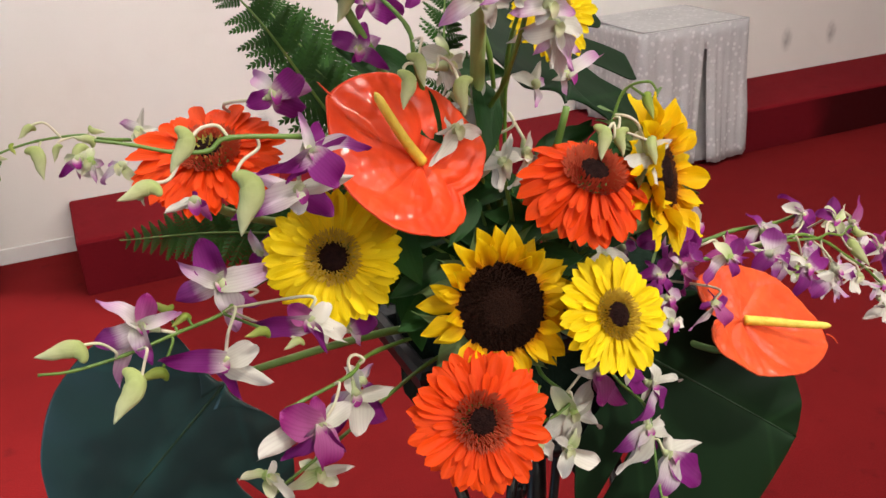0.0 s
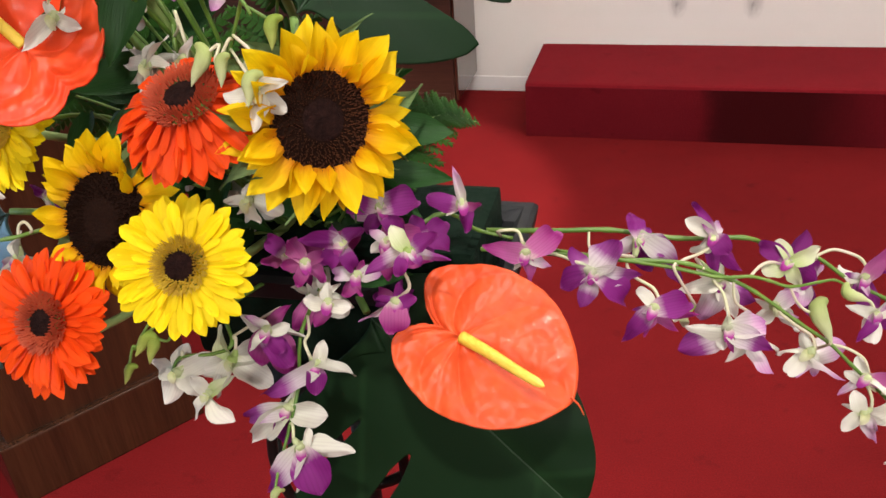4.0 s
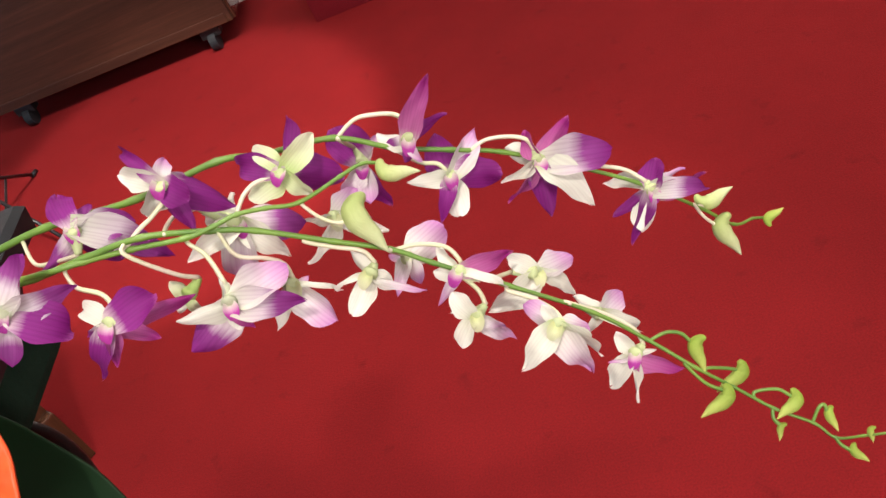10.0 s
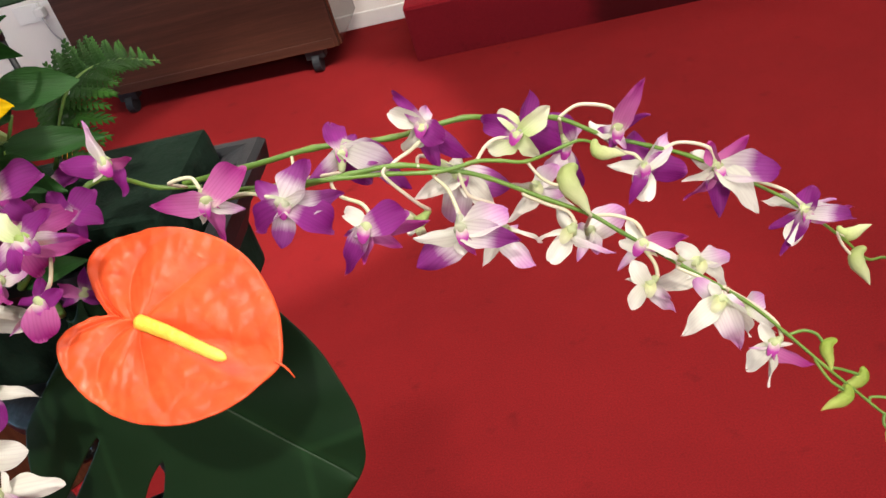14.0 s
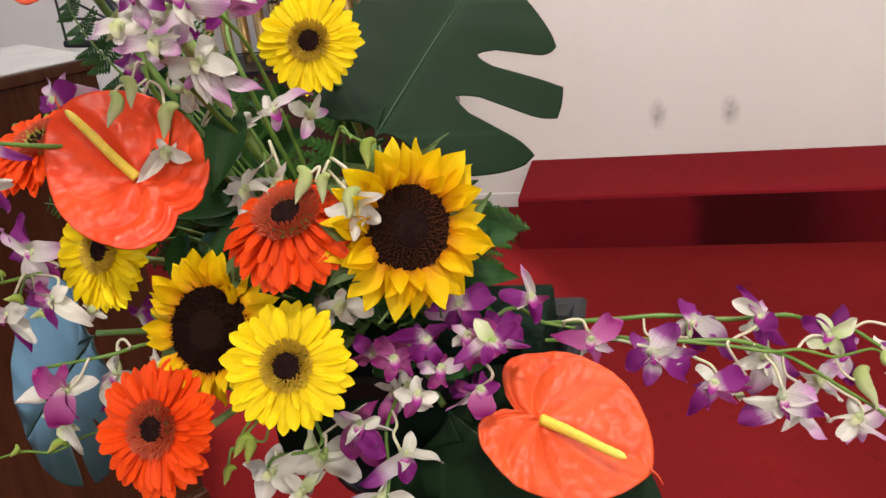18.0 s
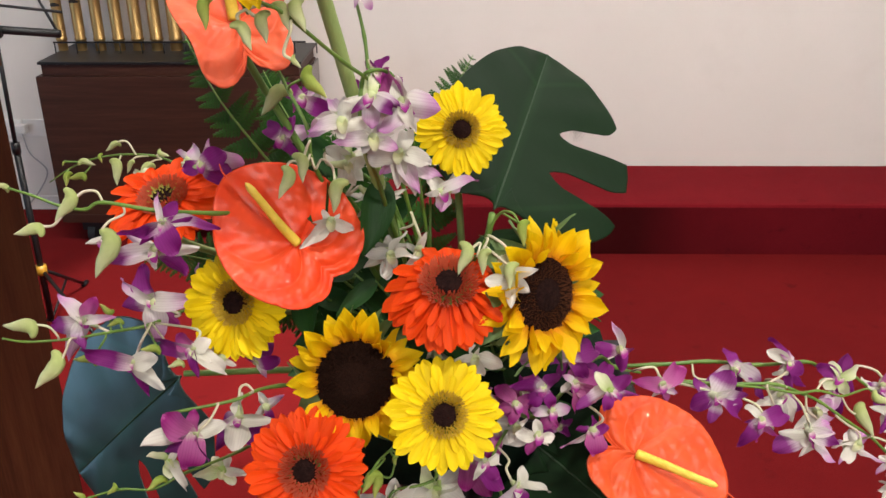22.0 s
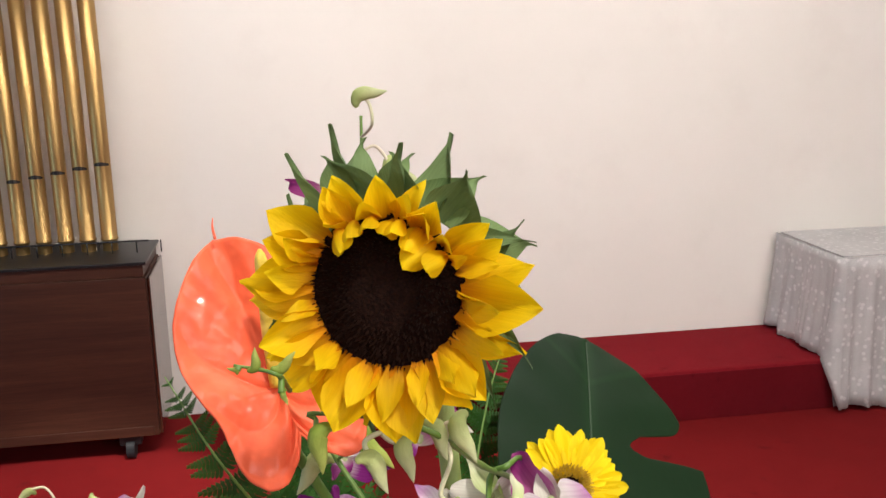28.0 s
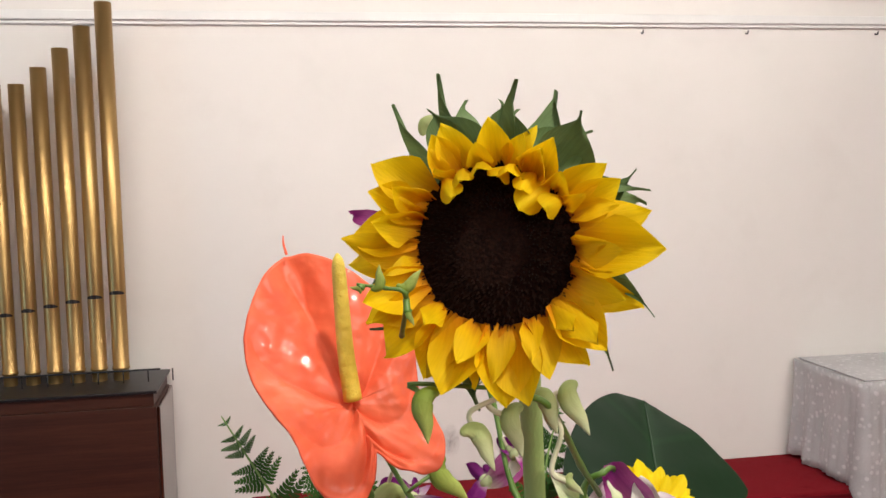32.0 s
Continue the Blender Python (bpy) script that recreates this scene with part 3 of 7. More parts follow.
# ---------------------------------------------------------------- things in the hall
# table with a lace skirt, set on the step
def lace_table():
    x0, x1, y0, y1, zt = 2.82, 3.44, 3.80, 4.33, 0.745
    root = thing("skirted_table", (x0 + 0.3, 4.05, DAIS_Z), "small table with a hanging grey lace skirt", "table")
    o = Vector(root.location)
    part("tabletop", block("tabletop", x0 - o.x + 0.004, x1 - o.x - 0.004, y0 - o.y + 0.004, y1 - o.y, zt - 0.025 - o.z, zt - 0.004 - o.z, PAINT, 0.004), root)
    for sx in (x0 + 0.05, x1 - 0.05):
        for sy in (DAIS_Y + 0.05, y1 - 0.05):
            part("leg", block("leg", sx - 0.02 - o.x, sx + 0.02 - o.x, sy - 0.02 - o.y, sy + 0.02 - o.y, 0, zt - 0.026 - o.z, WOOD_ORGAN, 0.003), root)
    part("cloth_top", block("cloth_top", x0 - o.x - 0.004, x1 - o.x + 0.004, y0 - o.y - 0.004, y1 - o.y + 0.002, zt - 0.0035 - o.z, zt - o.z, LACE, 0.001), root)
    # the skirt hangs in soft folds round three sides, with a slit in its front where one edge laps over the other
    r = random.Random(5)
    corners = [(x0, y1), (x0, y0), (x1, y0), (x1, y1)]
    cx, cy = (x0 + x1) / 2, (y0 + y1) / 2
    path, run = [], 0.0
    for a, b in zip(corners, corners[1:]):
        side = math.dist(a, b)
        k = int(side * 110)
        nx, ny = (b[1] - a[1]) / side, -(b[0] - a[0]) / side
        if nx * (a[0] - cx) + ny * (a[1] - cy) < 0:
            nx, ny = -nx, -ny
        for i in range(k):
            f = i / k
            path.append((a[0] + (b[0] - a[0]) * f, a[1] + (b[1] - a[1]) * f, nx, ny, run + side * f))
        run += side
    path.append((x1, y1, path[-1][2], path[-1][3], run))
    slit = next(i for i, p in enumerate(path) if p[1] < y0 + 0.001 and p[0] > x0 + 0.35)
    rows = 12

    def strip(name, inset, swing, gap, mat):
        verts, faces = [], []
        for i, (x, y, nx, ny, q) in enumerate(path):
            fold = math.sin(q * 40 + 1.6 * math.sin(q * 9)) + 0.30 * math.sin(q * 121 + 1)
            zb = (0.016 if y < DAIS_Y - 0.005 else DAIS_Z + 0.006) + 0.008 * (1 + math.sin(q * 23)) + r.uniform(0, 0.003)
            for j in range(rows + 1):
                f = j / rows
                out = 0.026 - inset + swing * fold * (0.15 + 0.85 * f) + 0.03 * f * f
                slide = 0.045 * f ** 1.3 * math.exp(-((i - slit) / 9) ** 2) * (-1 if i <= slit else 0.35) if gap else 0.0
                verts.append((x + nx * out + slide - o.x, y + ny * out - (0.012 * f if gap and 0 < i - slit < 8 else 0) - o.y, zt - 0.002 + (zb - zt) * f - o.z))
        for i in range(len(path) - 1):
            for j in range(rows):
                if not (gap and i == slit and j > 1):
                    a = i * (rows + 1) + j
                    faces.append((a, a + 1, a + rows + 2, a + rows + 1))
        return to_mesh(name, verts, faces, mat)
    sk = part("skirt", strip("skirt", 0.0, 0.017, True, LACE), root, label="grey lace skirt with a slit")
    so = sk.modifiers.new("thickness", "SOLIDIFY")
    so.thickness = 0.0015
    part("lining", strip("lining", 0.034, 0.006, False, LINING), root, label="darker grey lining")
    return root


lace_table()


# organ case with a row of brass pipes
def organ():
    x0, x1, y0, y1 = -1.425, -0.245, 3.915, 4.33
    root = thing("pipe_cabinet", (x0 + 0.6, 4.15, 0), "dark wooden pipe cabinet on castors with brass pipes", "organ")
    o = Vector(root.location)

    def put(name, a, b, c, d, e, f, mat, bev=0.004, label=""):
        return part(name, block(name, a - o.x, b - o.x, c - o.y, d - o.y, e, f, mat, bev), root, label=label)
    put("body", x0, x1, y0, y1, 0.105, 0.800, WOOD_ORGAN)
    put("side_panel", x1 + 0.001, x1 + 0.014, y0 + 0.012, y1, 0.108, 0.795, WOOD_GLOSS, label="varnished side panel")
    put("base_rail", x0 + 0.02, x1 - 0.02, y0 - 0.008, y0 - 0.001, 0.107, 0.15, WOOD_ORGAN)
    put("top_board", x0 + 0.03, x1 - 0.008, y0 + 0.008, y1, 0.801, 0.852, WOOD_ORGAN)
    put("pipe_shelf", x0 + 0.02, x1 + 0.006, y0 - 0.004, y1 + 0.004, 0.853, 0.866, BLACK_METAL, 0.003, "black shelf edge")
    rail = part("pipe_rail", tube("pipe_rail", [(x0 + 0.03, 4.085, 0.918), ((x0 + x1) / 2, 4.085, 0.918), (x1, 4.085, 0.918)], 0.004, 0.004, BLACK_METAL, 8, 4, origin=o), root)
    for i in range(13):
        x = x0 + 0.035 + i * 0.0995
        part("rail_post", tube("rail_post", [(x, 4.085, 0.867), (x, 4.085, 0.919)], 0.003, 0.003, BLACK_METAL, 6, 1, origin=o), root)
    for x in (x0 + 0.13, x1 - 0.125):
        for y in (y0 + 0.04, y1 - 0.06):
            c = part("castor_bracket", block("castor_bracket", x - 0.045 - o.x, x + 0.045 - o.x, y - 0.03 - o.y, y + 0.03 - o.y, 0.062, 0.104, BLACK_METAL, 0.006), root)
            bm = bmesh.new()
            bmesh.ops.create_cone(bm, cap_ends=True, segments=20, radius1=0.042, radius2=0.042, depth=0.034)
            part("castor_wheel", from_bm("castor_wheel", bm, PLASTIC, False), root, Matrix.Translation((x - o.x, y - o.y - 0.012, 0.0425)) @ Matrix.Rotation(math.pi / 2, 4, "Y"))
    for i in range(12):
        x = -0.416 - 0.0885 * i
        d = i / 11
        top = 2.44 - 0.104 * i + 0.0085 * i * i * 0.62 if i < 5 else 2.14 - 0.032 * (i - 4)
        mouth = 1.236 - 0.0150 * i
        r = 0.0345 - 0.0105 * d
        # foot tapers to the toe; above the mouth the pipe is a hollow cylinder
        prof = ((0.92, 0.867), (0.92, 0.912), (1.06, 0.914), (1.06, 0.922), (0.97, 0.925), (1.0, mouth - 0.012))
        body = part("pipe", lathe("pipe", [(r * a, z) for a, z in prof] + [(r * 0.99, mouth - 0.004)] + [(r, mouth + 0.012), (r, top), (r * 0.93, top), (r * 0.93, top - 0.05)], BRASS), root, Matrix.Translation((x - o.x, 4.167 - o.y, 0)))
        verts, faces = [], []
        for k in range(9):
            a = math.radians(-150 + 120 * k / 8)
            h = 0.010 * math.sin(math.pi * k / 8)
            for zz in (mouth - 0.003, mouth + 0.004 + h):
                verts.append((math.cos(a) * (r + 0.0006), math.sin(a) * (r + 0.0006), zz))
        for k in range(8):
            faces.append((2 * k, 2 * k + 2, 2 * k + 3, 2 * k + 1))
        part("mouth", to_mesh("mouth", verts, faces, DARK_GAP), body)
    return root


def lathe(name, prof, mat, sides=20):
    verts, faces = [], []
    for r, z in prof:
        for k in range(sides):
            a = 2 * math.pi * k / sides
            verts.append((math.cos(a) * r, math.sin(a) * r, z))
    for i in range(len(prof) - 1):
        for k in range(sides):
            a, b = i * sides + k, i * sides + (k + 1) % sides
            faces.append((a, b, b + sides, a + sides))
    me = to_mesh(name, verts, faces, mat)
    return me


organ()


# lectern: tall wooden body on a plinth with a grey-covered top
def lectern():
    root = thing("lectern", (-0.51, 1.835, 0), "brown wooden lectern with a grey covered top", "lectern")
    root.rotation_euler = (0, 0, math.atan2(-0.81, -0.58))      # local x runs along the face that the camera sees
    w, dep, h = 0.455, 0.44, 1.328
    part("body", block("body", -0.020, w, -dep, 0.0, 0.18, h - 0.03, WOOD_LECTERN, 0.004), root)
    part("plinth", block("plinth", -0.022, w + 0.02, -dep - 0.02, 0.02, 0.0, 0.18, WOOD_LECTERN, 0.005), root)
    part("top_board", block("top_board", -0.034, w + 0.008, -dep - 0.008, 0.008, h - 0.029, h - 0.004, WOOD_LECTERN, 0.004), root)
    part("top_cover", block("top_cover", -0.024, w, -dep, 0.0, h - 0.0035, h, GREY_TOP, 0.001), root, label="grey cloth cover")
    return root


lectern()


# folding music stand
def music_stand():
    p = Vector((-1.12, 3.05, 0))
    root = thing("music_stand", p, "black folding music stand with a wire desk", "music stand")

    def rod(name, a, b, r, mat=BLACK_METAL, parent=root):
        return part(name, tube(name, [a, b], r, r, mat, 8, 1), parent)
    rod("pole", (0, 0, 0.06), (0, 0, 0.75), 0.012)
    rod("inner_pole", (0.0, 0, 0.74), (0.01, 0, 1.16), 0.008)
    rod("collar", (0, 0, 0.25), (0, 0, 0.285), 0.022, YELLOW_KNOB)
    rod("collar", (0, 0, 0.725), (0, 0, 0.765), 0.016)
    for a in (-35, 95, 205):
        d = Vector((math.cos(math.radians(a)), math.sin(math.radians(a)), 0))
        rod("leg", Vector((0, 0, 0.27)), d * 0.40 + Vector((0, 0, 0.012)), 0.007)
        rod("leg_strut", Vector((0, 0, 0.05)), d * 0.22 + Vector((0, 0, 0.125)), 0.005)
        rod("rubber_foot", d * 0.385 + Vector((0, 0, 0.016)), d * 0.43 + Vector((0, 0, 0.008)), 0.010, PLASTIC)
    # desk: bottom trough, spine and folding wire arms
    rod("desk_trough", (-0.26, -0.02, 1.185), (0.24, -0.02, 1.15), 0.014)
    rod("spine", (0.03, -0.01, 1.15), (-0.16, 0.08, 1.42), 0.016)
    rod("tilt_knob", (0.005, -0.04, 1.16), (0.05, -0.04, 1.16), 0.02)
    for a, b in (((-0.26, -0.01, 1.18), (-0.33, 0.09, 1.36)), ((0.23, -0.01, 1.15), (0.11, 0.08, 1.32)), ((-0.33, 0.09, 1.36), (0.11, 0.08, 1.32)), ((-0.30, 0.04, 1.27), (0.24, 0.02, 1.215)), ((-0.12, 0.06, 1.23), (-0.05, 0.08, 1.385)), ((-0.33, 0.09, 1.36), (-0.02, 0.02, 1.21))):
        rod("desk_wire", a, b, 0.005)
    return root


music_stand()


# double socket on the wall with a lead
def socket():
    root = thing("wall_socket", (-1.75, WALL_Y, 0.44), "white wall socket with a plug and grey cable", "socket")
    for dx, nm in ((-0.075, "face_plate"), (0.075, "face_plate")):
        part(nm, block(nm, dx - 0.07, dx + 0.07, -0.014, -0.001, -0.045, 0.045, PAINT, 0.004), root)
    part("plug", block("plug", -0.02, 0.03, -0.055, -0.0145, -0.02, 0.025, PAINT, 0.006), root)
    part("cable", tube("cable", [(0.01, -0.05, -0.015), (0.03, -0.05, -0.12), (0.09, -0.03, -0.22), (0.03, -0.03, -0.33), (-0.06, -0.02, -0.425)], 0.004, 0.004, GREY_TOP, 7, 8), root)
    return root


socket()

# four grey marks low on the wall, fading towards their edges
def wall_mark_material():
    m, nt, b = material("soft_grey_mark", 0.9)
    nt.links.new(ramp(nt, noise_tex(nt, coords(nt), 40, 3), [(0.3, (0.30, 0.28, 0.29)), (0.7, (0.42, 0.40, 0.40))]), b.inputs["Base Color"])
    v = coords(nt, (1, 1, 1))
    ln = nt.nodes.new("ShaderNodeVectorMath")
    ln.operation = "LENGTH"
    nt.links.new(v, ln.inputs[0])
    a = ramp(nt, ln.outputs["Value"], [(0.1, (0.55, 0.55, 0.55)), (1.0, (0, 0, 0))])
    k = mix(nt, 1.0, a, ramp(nt, noise_tex(nt, v, 2.5, 4), [(0.35, (0.3, 0.3, 0.3)), (0.7, (1, 1, 1))]), "MULTIPLY")
    nt.links.new(k, b.inputs["Alpha"])
    return m


WALL_MARK = wall_mark_material()
for x in (0.705, 1.033, 4.268, 4.62):
    ob = setting("wall_scuff", sheet("wall_scuff", 6, 6, lambda u, v: (u, 0, 2 * v - 1), WALL_MARK), "soft grey mark on the white wall", "scuff")
    ob.location, ob.scale = (x, WALL_Y - 0.003, 0.44), (0.05, 1, 0.085)
for x in (2.0, 2.538, 3.236):
    ob = new("wall_hook", tube("wall_hook", [(0, 0, 0), (0, -0.02, -0.004), (0, -0.026, 0.012)], 0.004, 0.003, BLACK_METAL, 7, 4))
    ob.location = (x, WALL_Y, 2.358)
    tagged(ob, "small metal picture hook below the moulding", "hook", "picture hooks")

# low wooden platform beyond the lectern, with black covered chairs stacked on it
turn = Matrix.Translation((-1.30, 1.90, 0)) @ Matrix.Rotation(math.radians(40), 4, "Z")
root = thing("wooden_platform", (0, 0, 0), "low brown wooden platform with a pale rounded edge", "platform")
root.matrix_world = turn
part("body", block("body", -0.75, 0.22, 0.02, 1.25, 0.0, 0.055, WOOD_LECTERN, 0.004), root)
part("nosing", block("nosing", -0.76, 0.23, 0.0, 0.10, 0.056, 0.085, PALE_WOOD, 0.012), root, label="pale rounded wooden edge")
part("deck", block("deck", -0.75, 0.22, 0.101, 1.25, 0.056, 0.083, PALE_WOOD, 0.003), root, label="pale wooden boards")
root = thing("covered_stack", (0, 0, 0), "low stack of chairs covered with black cloth", "stack")
root.matrix_world = turn @ Matrix.Translation((-0.25, 0.62, 0.084))
for i in range(5):
    part("fold", block("fold", -0.44 + 0.02 * i, 0.44 - 0.03 * i, -0.50 + 0.03 * i, 0.5, 0.11 * i, 0.11 * i + 0.105, BLACK_CLOTH, 0.03), root)

# ---------------------------------------------------------------- flower kinds
FOAM_AT = Vector((0.48, 0.675, 1.28))   # where the stems are stuck in


def ring_frame(head, angle, radius, lift, tilt, s, twist=0.0):
    """A petal on a head: out at an angle, tilted up from the head's plane."""
    return head @ Matrix.Rotation(angle, 4, "Z") @ Matrix.Translation((0, radius, lift)) @ Matrix.Rotation(tilt, 4, "X") @ Matrix.Rotation(twist, 4, "Y") @ Matrix.Diagonal((s, s, s, 1))


def dome(name, radius, height, mat, rings=6, sides=24, rough=0.0, seed=1):
    r = random.Random(seed)
    verts, faces = [(0, 0, height)], []
    for i in range(1, rings + 1):
        f = i / rings
        for k in range(sides):
            a = 2 * math.pi * k / sides
            verts.append((math.cos(a) * radius * f, math.sin(a) * radius * f, height * (1 - f * f) + r.uniform(-rough, rough)))
    for k in range(sides):
        faces.append((0, 1 + k, 1 + (k + 1) % sides))
    for i in range(rings - 1):
        for k in range(sides):
            a, b = 1 + i * sides + k, 1 + i * sides + (k + 1) % sides
            faces.append((a, a + sides, b + sides, b))
    return to_mesh(name, verts, faces, mat)


def florets(name, r0, r1, count, length, lean, mat, seed=1, z0=0.0, fall=0.0):
    """Many small pointed florets between two radii, joined."""
    r = random.Random(seed)
    verts, faces = [], []
    for i in range(count):
        f = (i + r.random() * 0.6) / count
        rad = math.sqrt(r0 * r0 + (r1 * r1 - r0 * r0) * f)
        a = i * 2.39996 + r.uniform(-0.1, 0.1)
        g = (rad - r0) / max(1e-6, r1 - r0)
        ca, sa = math.cos(a), math.sin(a)
        base = Vector((ca * rad, sa * rad, z0 - fall * g * g))
        out = Vector((ca, sa, 0)) * (math.sin(lean * g + 0.1)) + Vector((0, 0, math.cos(lean * g + 0.1)))
        side = Vector((-sa, ca, 0))
        w, L = length * 0.23, length * r.uniform(0.75, 1.2)
        n = len(verts)
        back = out.cross(side)
        verts += [base + side * w, base - side * w * 0.5 + back * w, base - side * w * 0.5 - back * w, base + out * L + side * w * 0.3, base + out * L - side * w * 0.3]
        faces += [(n, n + 1, n + 4, n + 3), (n + 1, n + 2, n + 4), (n + 2, n, n + 3, n + 4)]
    return to_mesh(name, verts, faces, mat, False)


def stalk(root, head_at, normal, length, r0, r1, mat, to=None, name="stem"):
    """A stem from behind the head down into the foam."""
    h, n = Vector(head_at), Vector(normal).normalized()
    end = Vector(to) if to else FOAM_AT + Vector((0, 0.015, 0))
    back = Vector((0, 0.0 if to else 0.045, 0))
    pts = [h - n * 0.004, h - n * length * 0.45 - Vector((0, 0, length * 0.06)), h.lerp(end, 0.55) - n * length * 0.15 + back, end]
    return part(name, tube(name, pts, r1, r0, mat, 9, 7, origin=head_at), root)


def gerbera(at, normal, radius, mat, label, up=(0, 0, 1), droop=0.0, seed=0, rays=26, to=None, flo=None, eye=0.215, group="", ring=0.39, spikes=0):
    r = random.Random(seed)
    root = thing("gerbera", at, label, "flower", group)
    head = aim((0, 0, 0), normal, up)
    forms = [petal(("ger", mat.name, k), mat, w, strap, d, c, t, wv, 4, 15, k) for k, (w, d, c, t, wv) in enumerate(
        ((0.120, -0.10, 0.30, 0.03, 0.014), (0.134, -0.04, 0.40, -0.04, 0.018), (0.114, -0.16, 0.20, 0.04, 0.014), (0.128, 0.03, 0.35, 0.0, 0.016), (0.124, -0.08, -0.25, -0.02, 0.016)))]
    for layer, (count, scale, tilt, lift) in enumerate(((rays + 7, 0.82, 0.02 - droop, -0.001), (rays + 8, 0.75, 0.055 - droop, 0.000), (int(rays * 0.8), 0.40, 0.12 - droop * 0.8, 0.001))):
        for k in range(count):
            a = 2 * math.pi * (k + 0.5 * (layer % 2) + r.uniform(-0.22, 0.22)) / count
            s = radius * scale * r.uniform(0.88, 1.06)
            part("petal", r.choice(forms), root, ring_frame(head, a, radius * (0.19, 0.19, 0.27)[layer], lift * radius / 0.04, tilt + r.uniform(-0.05, 0.05), s, r.uniform(-0.10, 0.10)))
    part("floret_ring", florets("floret_ring", radius * eye * 0.85, radius * ring, 520, radius * 0.075, 0.7, flo or FLORET_RED, seed, radius * 0.075, radius * 0.02), root, head)
    part("eye", dome("eye", radius * eye, radius * 0.075, DARK_EYE, 5, 20, radius * 0.012, seed), root, head @ Matrix.Translation((0, 0, radius * 0.05)))
    if spikes:                                    # open disc florets with greenish stamens
        part("stamen_tuft", florets("stamen_tuft", 0, radius * 0.20, spikes, radius * 0.12, 0.9, STAMEN, seed + 9, radius * 0.08, radius * 0.04), root, head)
    bm = bmesh.new()
    bmesh.ops.create_cone(bm, cap_ends=True, segments=14, radius1=radius * 0.1, radius2=radius * 0.34, depth=radius * 0.24)
    part("calyx", from_bm("calyx", bm, STEM, True), root, head @ Matrix.Translation((0, 0, -radius * 0.11)))
    stalk(root, at, normal, 0.10, 0.0032, 0.0028, STEM_PALE, to)
    return root


def sunflower(at, normal, radius, disc, label, up=(0, 0, 1), seed=0, rays=21, curl=0.3, to=None, thick=0.006, bracts=18, inward=(), dark=True, big=(), nod=0.0):
    r = random.Random(seed)
    root = thing("sunflower", at, label, "flower")
    head = aim((0, 0, 0), normal, up)
    forms = [petal(("sun", k, nod), SUN, w * (1 + 0.22 * nod), lance, d, c, t, wv, 4, 9, k + 10) for k, (w, d, c, t, wv) in enumerate(
        ((0.26, -0.06, 0.4, 0.08, 0.05), (0.30, 0.10, 0.7, -0.10, 0.06), (0.21, -0.28, 0.3, 0.10, 0.07), (0.29, 0.24, 0.8, 0.04, 0.05), (0.25, -0.16, -0.4, -0.09, 0.07)))]
    length = radius - disc * 0.92
    for layer, (count, scale, tilt) in enumerate(((rays, 1.0, 0.05), (rays - 4, 0.86, curl), (rays // 2, 0.62, curl * 1.9))):
        for k in range(count):
            a = 2 * math.pi * (k + 0.5 * layer + r.uniform(-0.3, 0.3)) / count
            s = length * scale * r.uniform(0.82, 1.12)
            top = nod * max(0.0, math.cos(a)) ** 0.7           # the upper rays are shorter and bent forwards
            s *= 1 - 0.42 * top + 0.10 * nod * max(0.0, -math.cos(a)) + 0.14 * nod * abs(math.sin(a)) ** 3
            part("petal", r.choice(forms), root, ring_frame(head, a, disc * 0.93, 0.0005 * layer, tilt + 0.45 * top + r.uniform(-0.22, 0.25), s, r.uniform(-0.55, 0.55)))
    for a, tilt, sc in inward:                    # rays that fold in over the seed head
        part("petal", forms[3], root, ring_frame(head, math.radians(a), disc * 0.98, disc * 0.16, tilt, length * sc, r.uniform(-0.3, 0.3)))
    part("seed_head", dome("seed_head", disc, disc * 0.16, SEED, 10, 36, disc * 0.008, seed), root, head)
    part("floret_ring", florets("floret_ring", disc * 0.42, disc * 0.97, 950, disc * 0.070, 0.45, SEED_DARK if dark else SEED_TUFT, seed + 3, disc * 0.13, disc * 0.12), root, head)
    if not dark:                                  # young florets make a black eye in the middle
        part("eye", dome("eye", disc * 0.40, disc * 0.06, DARK_EYE, 5, 24, disc * 0.012, seed), root, head @ Matrix.Translation((0, 0, disc * 0.165)))
    leaf = [petal(("bract", k), BRACT, w, tailed, d, c, t, 0.05, 4, 14, k + 30) for k, (w, d, c, t) in enumerate(((0.19, -0.3, 0.5, 0.34), (0.24, -0.15, 0.6, -0.32), (0.15, 0.40, 0.5, 0.42)))]
    for k in range(bracts):
        a = 2 * math.pi * (k + r.uniform(-0.3, 0.3)) / bracts
        part("bract", r.choice(leaf), root, ring_frame(head, a, disc * 0.9, -disc * 0.22, -0.12 + r.uniform(-0.3, 0.2), (radius * 1.10 - disc * 0.9) * r.uniform(0.75, 1.1), r.uniform(-0.5, 0.5)))
    wide = [petal(("wide_bract", k), BRACT, w, tailed, d, c, t, 0.09, 6, 12, k + 40) for k, (w, d, c, t) in enumerate(((0.42, -0.45, 0.5, 0.30), (0.46, 0.42, 0.6, -0.28), (0.40, -0.6, -0.5, 0.34)))]
    for a, tilt, s in big:                        # broad crinkled leaves behind the head
        part("bract", r.choice(wide), root, ring_frame(head, math.radians(a), disc * 1.05, -disc * 0.24, tilt, s * 0.54, r.uniform(-0.4, 0.4)))
    bm = bmesh.new()
    bmesh.ops.create_cone(bm, cap_ends=True, segments=18, radius1=thick * 1.2, radius2=disc * 1.0, depth=disc * 0.42)
    part("calyx", from_bm("calyx", bm, STEM, True), root, head @ Matrix.Translation((0, 0, -disc * 0.22)))
    stalk(root, at, normal, 0.10, thick, thick * 0.85, STEM_PALE, to)
    return root


